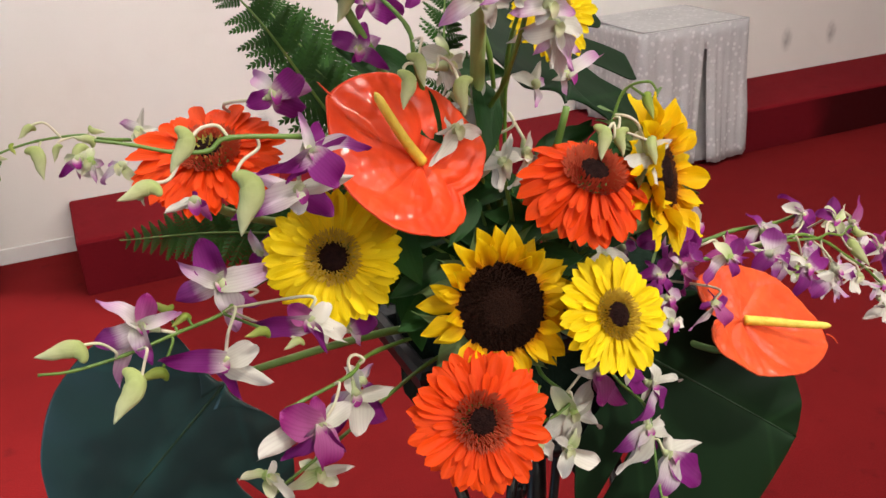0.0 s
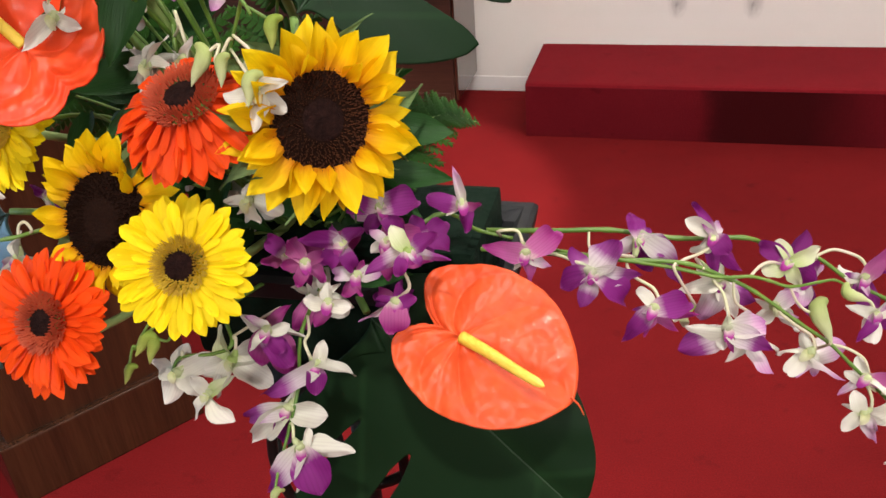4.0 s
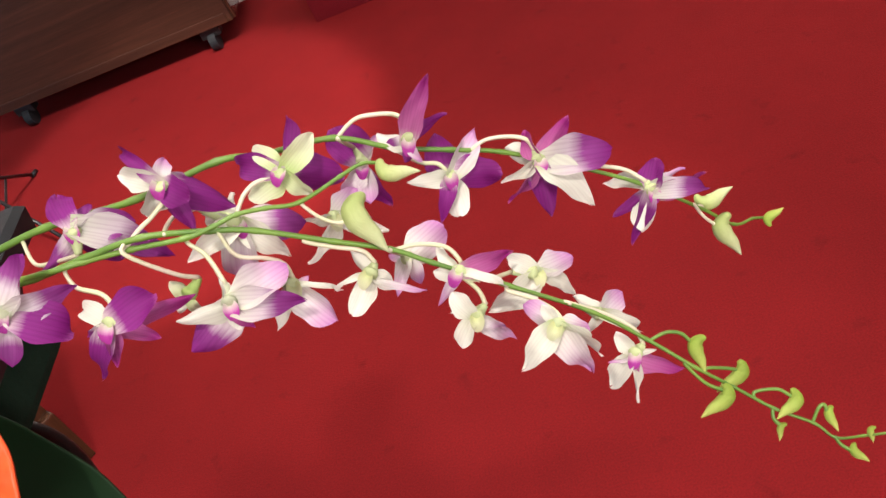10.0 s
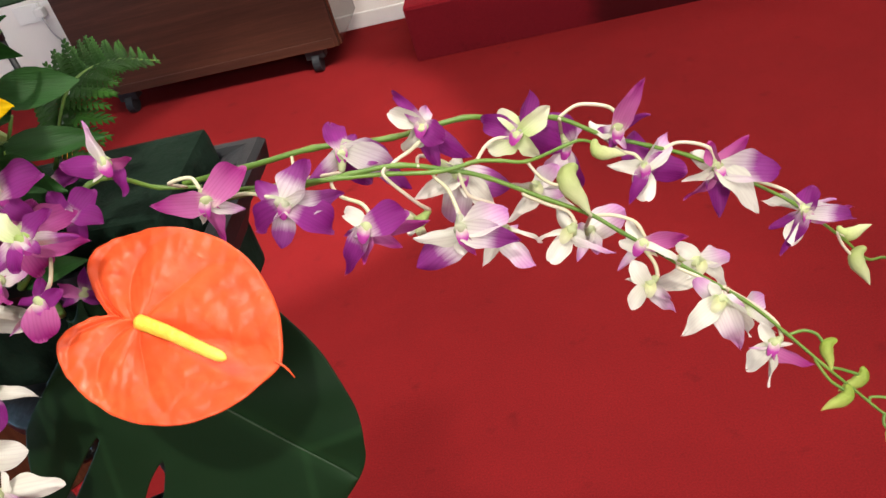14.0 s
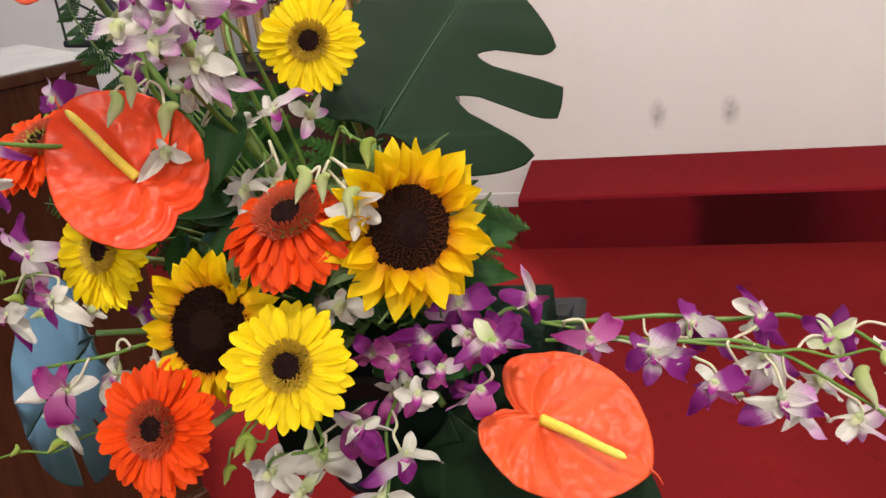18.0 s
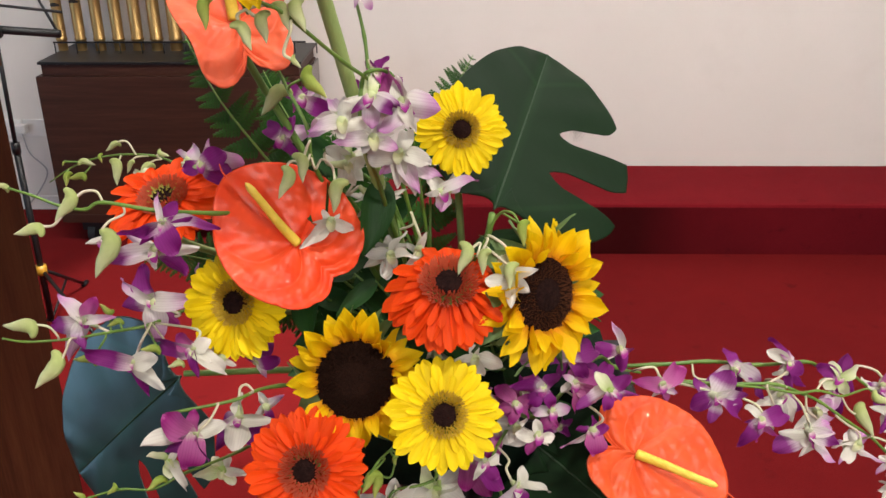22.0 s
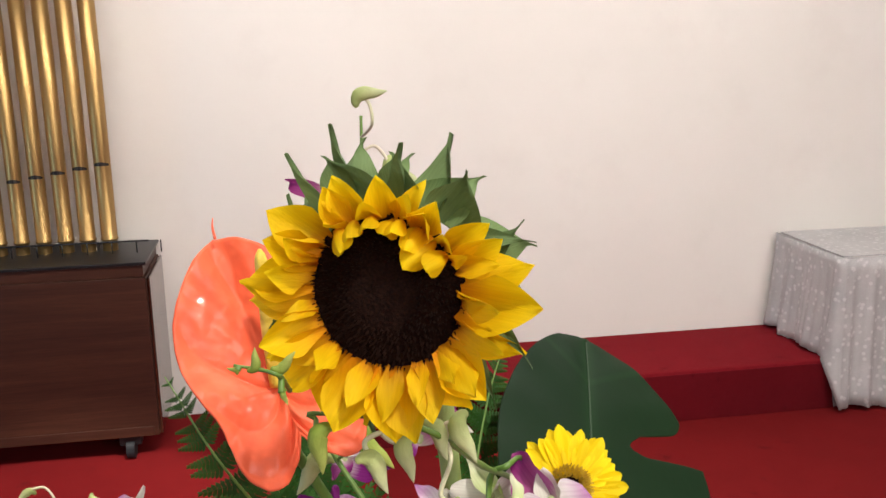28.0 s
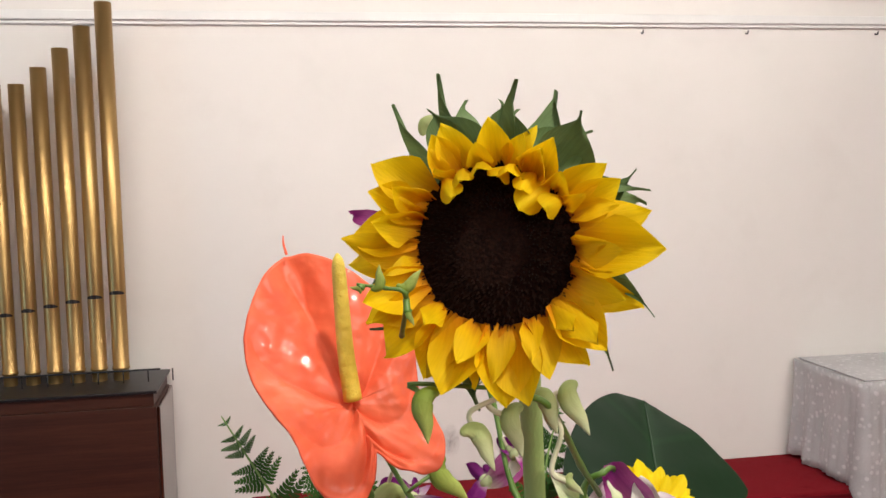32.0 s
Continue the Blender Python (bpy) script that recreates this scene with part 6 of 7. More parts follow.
orchid(low_spray, FRONT, (0.282, 0.559, 1.313), [("M", 54, 26, 0.78, 5), ("M", -3, 18, 0.50, 2), ("W", 103, 41, 0.40, 1), ("M", 170, 25, 0.70, 5), ("W", -74, 24, 0.50, -9), ("V", -148, 22, 0.40, 5), ("V", 120, 31, 0.30, -24)], [(0.299, 0.568, 1.332), (0.293, 0.563, 1.322), (0.285, 0.560, 1.315)])
orchid(low_spray, FRONT, (0.311, 0.578, 1.314), [("W", -7, 19, 0.50, -4), ("V", 143, 36, 0.45, -18), ("W", 169, 25, 0.70, 5), ("V", -140, 26, 0.60, 0), ("W", -96, 27, 0.35, -12), ("K", 112, 16, 0.40, -10)], [(0.321, 0.586, 1.333), (0.316, 0.588, 1.337), (0.311, 0.587, 1.334), (0.311, 0.582, 1.323)])
orchid(low_spray, FRONT, (0.324, 0.607, 1.304), [("W", 34, 16, 0.40, -31), ("K", -56, 18, 0.40, -31), ("V", -157, 12, 0.50, -7), ("W", 139, 16, 0.40, -11)])
trailing_shoot = spray([(0.430, 0.640, 1.290), (0.370, 0.605, 1.305), (0.300, 0.605, 1.264), (0.258, 0.593, 1.251), (0.234, 0.583, 1.243), (0.209, 0.582, 1.243), (0.184, 0.579, 1.237), (0.160, 0.570, 1.231), (0.145, 0.561, 1.224)],
               "trailing orchid shoot with green buds", 19, 0.0017, 0.0006)
orchid(trailing_shoot, FRONT, (0.250, 0.584, 1.270), [("G", 80, 18, 0.50, 4), ("G", -180, 15, 0.60, -6), ("G", -128, 14, 0.40, -26), ("W", -156, 28, 0.25, -17), ("W", -30, 10, 0.50, 0)])
orchid(trailing_shoot, FRONT, (0.286, 0.598, 1.250), [("G", 103, 26, 0.40, -10), ("G", 48, 16, 0.50, -32), ("G", -139, 15, 0.60, 3), ("W", -97, 24, 0.30, 3), ("W", -17, 14, 0.50, -28)])
plump_bud(trailing_shoot, FRONT, (0.241, 0.585, 1.253), (-0.674, -0.315, -0.668), 0.015, "green", 1)
plump_bud(trailing_shoot, FRONT, (0.206, 0.581, 1.246), (-0.808, -0.257, -0.529), 0.010, "green", -1)
plump_bud(trailing_shoot, FRONT, (0.181, 0.577, 1.239), (-0.941, 0.115, 0.319), 0.010, "green", 1)
plump_bud(trailing_shoot, FRONT, (0.185, 0.576, 1.235), (-0.368, -0.385, -0.846), 0.012, "green", 1)
plump_bud(trailing_shoot, FRONT, (0.159, 0.572, 1.229), (-0.981, 0.055, 0.186), 0.011, "green", 1)
plump_bud(trailing_shoot, FRONT, (0.161, 0.571, 1.226), (-0.418, -0.378, -0.826), 0.014, "green", -1)
plump_bud(trailing_shoot, FRONT, (0.142, 0.567, 1.219), (-0.976, 0.066, 0.210), 0.010, "green", 1)
plump_bud(trailing_shoot, FRONT, (0.141, 0.567, 1.218), (-0.543, -0.353, -0.762), 0.012, "green", -1)

# white and lilac blooms between the upright stems
nodding_white = spray([(0.460, 0.660, 1.320), (0.428, 0.633, 1.439), (0.423, 0.580, 1.498), (0.417, 0.541, 1.545), (0.418, 0.544, 1.576), (0.424, 0.538, 1.585), (0.434, 0.551, 1.581), (0.443, 0.547, 1.570)],
               "nodding orchid spray with white and lilac blooms", 9, 0.002, 0.001)
orchid(nodding_white, FRONT, (0.425, 0.528, 1.572), [("W", 96, 17, 0.35, -9), ("G", 0, 13, 0.50, -16), ("P", 129, 15, 0.40, 1), ("P", -122, 15, 0.50, -19), ("K", -180, 19, 0.50, -22), ("P", -110, 27, 0.25, -12)])
orchid(nodding_white, FRONT, (0.443, 0.535, 1.567), [("W", 14, 16, 0.60, 9), ("M", 25, 27, 0.60, -28), ("K", -95, 25, 0.60, -27), ("W", -155, 19, 0.45, -6), ("K", 140, 22, 0.55, 5)])
orchid(nodding_white, FRONT, (0.407, 0.531, 1.556), [("W", -3, 16, 0.50, -10), ("K", 103, 22, 0.45, -14), ("W", -180, 10, 0.60, 4), ("W", -83, 16, 0.50, 1), ("W", 77, 20, 0.35, -29)])
orchid(nodding_white, FRONT, (0.425, 0.533, 1.545), [("K", 94, 25, 0.40, 5), ("W", 9, 12, 0.50, -24), ("W", 136, 11, 0.50, -19), ("K", -112, 16, 0.50, 3), ("W", -73, 13, 0.40, -14)])
orchid(nodding_white, FRONT, (0.442, 0.560, 1.526), [("G", 8, 15, 0.50, 2), ("W", 93, 26, 0.20, -25), ("K", 128, 20, 0.45, 5), ("W", -165, 27, 0.45, -25), ("K", -117, 29, 0.30, -26)])
orchid(nodding_white, FRONT, (0.464, 0.579, 1.494), [("W", 35, 12, 0.50, -11), ("K", 176, 12, 0.50, -18), ("M", -58, 11, 0.35, -9), ("K", -73, 26, 0.35, 6), ("W", 97, 11, 0.40, -2)])
upright_spray = spray([(0.470, 0.660, 1.300), (0.443, 0.613, 1.382), (0.435, 0.614, 1.433), (0.429, 0.626, 1.460), (0.414, 0.621, 1.487), (0.391, 0.618, 1.503), (0.382, 0.611, 1.514)],
               "upright orchid spray with white blooms", 8, 0.002, 0.001)
orchid(upright_spray, FRONT, (0.398, 0.607, 1.504), [("W", 61, 20, 0.50, -32), ("W", -71, 15, 0.55, -19), ("W", -159, 15, 0.55, -9), ("W", 141, 14, 0.35, -12), ("G", 22, 11, 0.40, -2)], [(0.382, 0.610, 1.510), (0.384, 0.607, 1.505)])
orchid(upright_spray, FRONT, (0.415, 0.615, 1.473), [("W", 74, 21, 0.25, -12), ("W", 173, 19, 0.70, -29), ("W", -40, 18, 0.50, -22), ("W", -67, 26, 0.20, 4), ("W", 127, 18, 0.30, -17)], [(0.395, 0.617, 1.478), (0.404, 0.620, 1.484)])
orchid(upright_spray, FRONT, (0.389, 0.579, 1.473), [("W", 131, 28, 0.35, 0), ("W", 34, 10, 0.50, 9), ("W", -109, 16, 0.50, -6), ("W", 92, 13, 0.30, -4), ("W", -45, 8, 0.50, -6)])
orchid(upright_spray, FRONT, (0.425, 0.605, 1.440), [("W", 124, 24, 0.40, -19), ("W", 175, 21, 0.50, 6), ("W", -2, 11, 0.50, -12), ("W", 64, 15, 0.35, 6), ("W", -76, 19, 0.30, -19)])
orchid(upright_spray, FRONT, (0.447, 0.602, 1.441), [("W", -23, 15, 0.35, 4), ("W", -139, 19, 0.40, 1), ("W", -109, 24, 0.15, -6), ("W", 141, 25, 0.30, -13), ("W", 54, 12, 0.40, -26)], [(0.443, 0.610, 1.459), (0.441, 0.613, 1.467), (0.448, 0.606, 1.450)])
orchid(upright_spray, FRONT, (0.487, 0.571, 1.371), [("W", 98, 14, 0.40, 0), ("W", -153, 14, 0.60, -17), ("W", -107, 21, 0.50, -4), ("W", 0, 11, 0.60, -26), ("W", 129, 15, 0.40, -29)])
green_bud_spray = spray([(0.450, 0.660, 1.340), (0.410, 0.630, 1.420), (0.377, 0.603, 1.502), (0.373, 0.604, 1.530), (0.358, 0.622, 1.553), (0.346, 0.632, 1.574)],
               "orchid spray with large hanging green buds", 10, 0.0018, 0.0012)
plump_bud(green_bud_spray, FRONT, (0.393, 0.581, 1.501), (0.021, -0.405, -0.914), 0.021, "pale", 1, [(0.380, 0.584, 1.509), (0.384, 0.586, 1.515), (0.391, 0.585, 1.510)])
plump_bud(green_bud_spray, FRONT, (0.372, 0.587, 1.517), (-0.100, -0.405, -0.909), 0.018, "pale", -1, [(0.376, 0.591, 1.526), (0.374, 0.589, 1.522)])
plump_bud(green_bud_spray, FRONT, (0.365, 0.582, 1.507), (-0.534, -0.355, -0.768), 0.020, "pale", -1, [(0.373, 0.585, 1.512), (0.365, 0.586, 1.514), (0.361, 0.584, 1.511)])
plump_bud(green_bud_spray, FRONT, (0.369, 0.619, 1.563), (0.798, -0.226, -0.559), 0.022, "green", 1, [(0.361, 0.616, 1.558)])
plump_bud(green_bud_spray, FRONT, (0.350, 0.633, 1.553), (-0.470, -0.368, -0.802), 0.024, "pale", 1, [(0.352, 0.635, 1.558)])
orchid(green_bud_spray, FRONT, (0.350, 0.628, 1.516), [("V", 51, 18, 0.60, -26), ("V", 137, 9, 0.50, 2), ("K", -67, 23, 0.50, -25), ("V", -134, 21, 0.40, 6), ("V", -20, 19, 0.40, -16)])
orchid(green_bud_spray, FRONT, (0.363, 0.645, 1.541), [("V", 62, 17, 0.60, -8), ("M", 146, 12, 0.50, -17), ("K", -58, 12, 0.40, -6), ("V", -104, 29, 0.50, -28), ("V", -9, 11, 0.40, -15)])
orchid(green_bud_spray, FRONT, (0.348, 0.633, 1.479), [("V", 51, 13, 0.50, 7), ("V", -40, 18, 0.50, -24), ("V", -120, 17, 0.50, -5), ("V", 143, 11, 0.50, -18)])
orchid(green_bud_spray, FRONT, (0.404, 0.662, 1.541), [("V", 39, 14, 0.50, -19), ("V", -45, 17, 0.50, -31), ("M", -51, 31, 0.50, -31), ("V", 130, 16, 0.50, 8)])
small_white_spray = spray([(0.520, 0.650, 1.320), (0.471, 0.595, 1.411), (0.488, 0.575, 1.449), (0.501, 0.574, 1.479), (0.510, 0.561, 1.487), (0.515, 0.558, 1.481)],
               "small spray with a white bloom and green buds", 11, 0.0014, 0.0008)
orchid(small_white_spray, FRONT, (0.511, 0.558, 1.442), [("W", 97, 18, 0.60, 3), ("G", 22, 16, 0.60, 2), ("W", -75, 18, 0.42, 2), ("W", 179, 21, 0.45, 8), ("W", -129, 18, 0.50, -25)], [(0.501, 0.568, 1.465), (0.507, 0.566, 1.460), (0.509, 0.562, 1.451)])
plump_bud(small_white_spray, FRONT, (0.484, 0.565, 1.460), (-0.503, -0.362, -0.785), 0.020, "pale", -1, [(0.488, 0.563, 1.455), (0.490, 0.567, 1.463)])
plump_bud(small_white_spray, FRONT, (0.491, 0.564, 1.458), (0.098, -0.401, -0.911), 0.016, "pale", 1, [(0.495, 0.568, 1.465)])
plump_bud(small_white_spray, FRONT, (0.517, 0.573, 1.475), (0.190, -0.393, -0.900), 0.016, "green", 1)
plump_bud(small_white_spray, FRONT, (0.509, 0.556, 1.452), (0.092, -0.401, -0.911), 0.017, "pale", 1)

# purple blooms crowded above the low anthurium
purple_spray = spray([(0.500, 0.670, 1.290), (0.532, 0.600, 1.302), (0.580, 0.625, 1.339), (0.602, 0.645, 1.319), (0.623, 0.648, 1.313)],
               "short orchid spray crowded with purple blooms", 4, 0.002, 0.001)
orchid(purple_spray, LOW, (0.583, 0.559, 1.352), [("G", 34, 17, 0.50, -7), ("P", 118, 28, 0.35, -11), ("P", -99, 23, 0.25, -8), ("V", -56, 19, 0.50, 7), ("V", 161, 14, 0.50, 0), ("P", -137, 10, 0.50, 9)])
orchid(purple_spray, LOW, (0.557, 0.594, 1.359), [("V", 85, 23, 0.60, -27), ("V", -77, 22, 0.70, -5), ("K", -7, 13, 0.50, -4), ("V", 154, 17, 0.50, -1), ("V", -140, 20, 0.50, -6)])
orchid(purple_spray, LOW, (0.537, 0.578, 1.342), [("V", 85, 26, 0.40, 3), ("V", 141, 16, 0.60, -19), ("V", -55, 16, 0.60, 7), ("V", -155, 16, 0.50, -15), ("P", 28, 14, 0.40, -7)])
orchid(purple_spray, LOW, (0.599, 0.617, 1.352), [("V", 79, 21, 0.50, 6), ("K", 15, 23, 0.25, -2), ("M", -87, 12, 0.50, -19), ("V", -171, 18, 0.50, -22), ("W", 127, 12, 0.40, -18)])
orchid(purple_spray, LOW, (0.579, 0.602, 1.336), [("V", -49, 16, 0.70, -6), ("V", -114, 17, 0.60, 10), ("V", 27, 15, 0.60, 6), ("V", -180, 14, 0.60, -15)])
orchid(purple_spray, LOW, (0.572, 0.559, 1.318), [("M", -179, 17, 0.85, 8), ("V", 82, 12, 0.50, -15), ("V", -67, 12, 0.55, 2), ("K", 118, 26, 0.14, -20), ("V", -8, 12, 0.50, -15)], [(0.579, 0.566, 1.327), (0.575, 0.562, 1.321)])
orchid(purple_spray, LOW, (0.517, 0.568, 1.334), [("M", 41, 21, 0.50, -31), ("M", -135, 16, 0.50, -24), ("M", 159, 14, 0.50, -9), ("M", -60, 13, 0.50, -3), ("M", 96, 15, 0.50, -6)])
orchid(purple_spray, LOW, (0.635, 0.624, 1.316), [("M", -50, 25, 0.55, -17), ("M", 80, 27, 0.45, 8), ("M", -170, 21, 0.40, -6), ("K", -112, 19, 0.35, -25), ("W", 145, 13, 0.40, -29)], [(0.618, 0.628, 1.329), (0.629, 0.630, 1.329), (0.633, 0.627, 1.323)])

# blooms that hang below the yellow gerbera
hanging_spray = spray([(0.490, 0.650, 1.280), (0.500, 0.610, 1.310), (0.517, 0.590, 1.312), (0.501, 0.580, 1.276), (0.509, 0.548, 1.260), (0.506, 0.534, 1.240), (0.501, 0.518, 1.216), (0.500, 0.511, 1.206)],
               "hanging orchid spray with purple-tipped white blooms", 6, 0.0018, 0.0008)
orchid(hanging_spray, LOW, (0.519, 0.557, 1.270), [("W", -14, 16, 0.50, 9), ("W", -103, 25, 0.30, 9), ("V", 178, 18, 0.65, 8), ("P", 120, 37, 0.32, 7), ("W", 131, 14, 0.35, -7)], [(0.513, 0.566, 1.287), (0.511, 0.562, 1.282), (0.515, 0.558, 1.274)])
orchid(hanging_spray, LOW, (0.504, 0.539, 1.248), [("W", -102, 24, 0.60, -19), ("W", 132, 37, 0.40, -28), ("P", 105, 29, 0.40, -21), ("V", 172, 25, 0.50, -23), ("W", -14, 12, 0.40, 7)], [(0.509, 0.548, 1.260), (0.507, 0.543, 1.254)])
orchid(hanging_spray, LOW, (0.515, 0.526, 1.230), [("W", -13, 15, 0.50, 5), ("W", -91, 32, 0.40, 1), ("V", -151, 29, 0.75, 8), ("W", 171, 33, 0.32, -26), ("P", 143, 37, 0.42, -22)], [(0.509, 0.532, 1.242), (0.510, 0.528, 1.236)])
plump_bud(hanging_spray, LOW, (0.501, 0.513, 1.209), (-0.198, -0.560, -0.804), 0.012, "pale", 1)
orchid(hanging_spray, LOW, (0.519, 0.585, 1.304), [("W", 155, 15, 0.50, -19), ("W", -117, 20, 0.30, 8), ("W", 73, 15, 0.50, -25), ("W", 8, 12, 0.50, 1), ("W", -57, 10, 0.40, -3)])
white_spray = spray([(0.470, 0.650, 1.280), (0.449, 0.590, 1.283), (0.459, 0.567, 1.272), (0.447, 0.562, 1.266), (0.427, 0.556, 1.265), (0.421, 0.549, 1.252)],
               "hanging orchid spray with white blooms", 5, 0.0017, 0.001)
orchid(white_spray, FRONT, (0.459, 0.563, 1.261), [("G", 22, 24, 0.50, -9), ("W", 107, 25, 0.50, 8), ("W", -127, 29, 0.60, -21), ("W", 156, 29, 0.40, -10), ("W", -62, 35, 0.40, -25)], [(0.461, 0.569, 1.275), (0.461, 0.566, 1.268)])
orchid(white_spray, FRONT, (0.425, 0.552, 1.256), [("W", 85, 30, 0.45, -28), ("W", -11, 19, 0.50, -31), ("W", 151, 29, 0.50, -19), ("W", -60, 25, 0.50, -27), ("W", -148, 24, 0.40, -29)], [(0.428, 0.558, 1.269), (0.429, 0.555, 1.261)])
orchid(white_spray, FRONT, (0.447, 0.548, 1.245), [("W", 45, 16, 0.50, 10), ("G", -51, 19, 0.40, -20), ("W", -126, 24, 0.50, 5), ("W", 153, 19, 0.50, -3), ("W", -22, 15, 0.40, -1)])
orchid(white_spray, FRONT, (0.484, 0.572, 1.283), [("W", 71, 20, 0.42, -4), ("M", 169, 24, 0.62, 5), ("M", -149, 32, 0.50, 8), ("M", -43, 22, 0.40, 5), ("W", -102, 24, 0.20, -2)], [(0.490, 0.578, 1.294), (0.487, 0.574, 1.288)])
orchid(white_spray, FRONT, (0.505, 0.593, 1.293), [("W", -25, 22, 0.50, -8), ("W", -101, 26, 0.50, -3), ("M", 160, 22, 0.50, -2), ("W", 71, 16, 0.40, -9), ("W", -175, 13, 0.50, -11)])
green_bud_shoot = spray([(0.470, 0.660, 1.290), (0.428, 0.566, 1.299), (0.417, 0.552, 1.295), (0.405, 0.545, 1.277)],
               "short shoot with small green orchid buds", 7, 0.0012, 0.0008)
plump_bud(green_bud_shoot, FRONT, (0.413, 0.551, 1.287), (-0.370, -0.447, -0.815), 0.018, "green", 1, [(0.421, 0.556, 1.294)])
plump_bud(green_bud_shoot, FRONT, (0.418, 0.551, 1.284), (-0.303, -0.442, -0.844), 0.018, "green", -1, [(0.429, 0.559, 1.297), (0.426, 0.552, 1.282)])
plump_bud(green_bud_shoot, FRONT, (0.402, 0.540, 1.269), (-0.155, -0.425, -0.892), 0.013, "green", 1, [(0.404, 0.545, 1.279)])
plump_bud(green_bud_shoot, FRONT, (0.428, 0.558, 1.295), (0.124, -0.367, -0.922), 0.008, "green", 1)

# purple blooms behind the tall sunflower, its topmost buds, and large green buds below it
HIGH = (Vector((0.057, -0.928, 0.368)), Vector((-0.054, 0.365, 0.929)))
tall_spray = spray([(0.460, 0.670, 1.340), (0.431, 0.617, 1.505), (0.414, 0.642, 1.543), (0.408, 0.657, 1.583), (0.400, 0.669, 1.613), (0.389, 0.682, 1.647), (0.379, 0.695, 1.681), (0.382, 0.701, 1.696), (0.383, 0.708, 1.715)],
               "tall orchid spray with purple blooms and pale buds", 12, 0.0019, 0.0008)
orchid(tall_spray, HIGH, (0.362, 0.691, 1.675), [("M", -53, 17, 0.60, 8), ("M", 60, 25, 0.40, -26), ("W", 166, 11, 0.40, 3), ("W", 74, 10, 0.40, -12)], [(0.378, 0.694, 1.681), (0.370, 0.692, 1.676)])
orchid(tall_spray, HIGH, (0.403, 0.672, 1.647), [("V", -51, 26, 0.32, 10), ("W", 45, 12, 0.50, -29), ("W", 170, 15, 0.55, -25), ("M", 39, 24, 0.40, 5), ("P", -101, 12, 0.40, -21)], [(0.391, 0.672, 1.648), (0.397, 0.672, 1.647)])
orchid(tall_spray, HIGH, (0.406, 0.658, 1.612), [("V", -74, 18, 0.60, 8), ("K", -149, 13, 0.50, -16), ("W", 31, 10, 0.50, -3), ("K", 157, 11, 0.40, 4)], [(0.399, 0.659, 1.616), (0.403, 0.659, 1.614)])
orchid(tall_spray, HIGH, (0.417, 0.648, 1.558), [("V", -41, 15, 0.55, 6), ("W", -121, 20, 0.40, -18), ("W", 157, 12, 0.50, -16), ("V", 35, 13, 0.50, -14), ("K", -109, 9, 0.40, -31)], [(0.411, 0.651, 1.567), (0.413, 0.650, 1.563)])
plump_bud(tall_spray, HIGH, (0.395, 0.698, 1.687), (0.885, -0.124, -0.449), 0.025, "pale", 1, [(0.381, 0.700, 1.695), (0.389, 0.702, 1.699), (0.395, 0.700, 1.693)])
plump_bud(tall_spray, HIGH, (0.378, 0.683, 1.729), (0.985, -0.170, 0.035), 0.017, "pale", -1, [(0.386, 0.678, 1.713), (0.385, 0.681, 1.724)])
green_buds = spray([(0.455, 0.650, 1.400), (0.445, 0.620, 1.500), (0.440, 0.581, 1.551), (0.410, 0.523, 1.594), (0.387, 0.483, 1.627), (0.378, 0.485, 1.631), (0.373, 0.487, 1.633)],
               "orchid shoot with large green buds", 13, 0.0016, 0.001)
plump_bud(green_buds, HIGH, (0.364, 0.486, 1.622), (0.262, -0.265, -0.928), 0.015, "pale", -1, [(0.376, 0.486, 1.632), (0.363, 0.487, 1.627), (0.362, 0.487, 1.623)])
plump_bud(green_buds, HIGH, (0.373, 0.485, 1.626), (0.350, -0.273, -0.896), 0.015, "pale", 1, [(0.377, 0.486, 1.631), (0.368, 0.487, 1.629), (0.370, 0.486, 1.626)])
plump_bud(green_buds, HIGH, (0.386, 0.485, 1.632), (0.119, -0.247, -0.962), 0.014, "pale", -1, [(0.387, 0.483, 1.627), (0.385, 0.485, 1.632)])
plump_bud(green_buds, HIGH, (0.391, 0.483, 1.632), (0.516, -0.283, -0.809), 0.016, "pale", 1, [(0.389, 0.483, 1.627), (0.389, 0.484, 1.631)])
plump_bud(green_buds, HIGH, (0.390, 0.477, 1.605), (0.803, -0.270, -0.531), 0.007, "pale", 1, [(0.390, 0.481, 1.619), (0.386, 0.479, 1.608)])
plump_bud(green_buds, HIGH, (0.345, 0.482, 1.634), (0.174, -0.254, -0.951), 0.015, "green", 1, [(0.345, 0.493, 1.635), (0.346, 0.492, 1.633)])
knob_tip = spray([(0.338, 0.463, 1.656), (0.336, 0.436, 1.671), (0.331, 0.437, 1.673), (0.324, 0.439, 1.674)],
               "tiny green orchid tip with knob buds", 14, 0.0008, 0.0004)
plump_bud(knob_tip, HIGH, (0.336, 0.436, 1.672), (0.489, 0.114, 0.865), 0.007, "green", 1)
plump_bud(knob_tip, HIGH, (0.330, 0.437, 1.673), (-0.084, 0.242, 0.967), 0.006, "green", 1)
plump_bud(knob_tip, HIGH, (0.325, 0.438, 1.673), (-0.979, 0.192, 0.064), 0.003, "green", 1)
plump_bud(knob_tip, HIGH, (0.336, 0.435, 1.667), (0.477, -0.281, -0.833), 0.004, "green", 1)

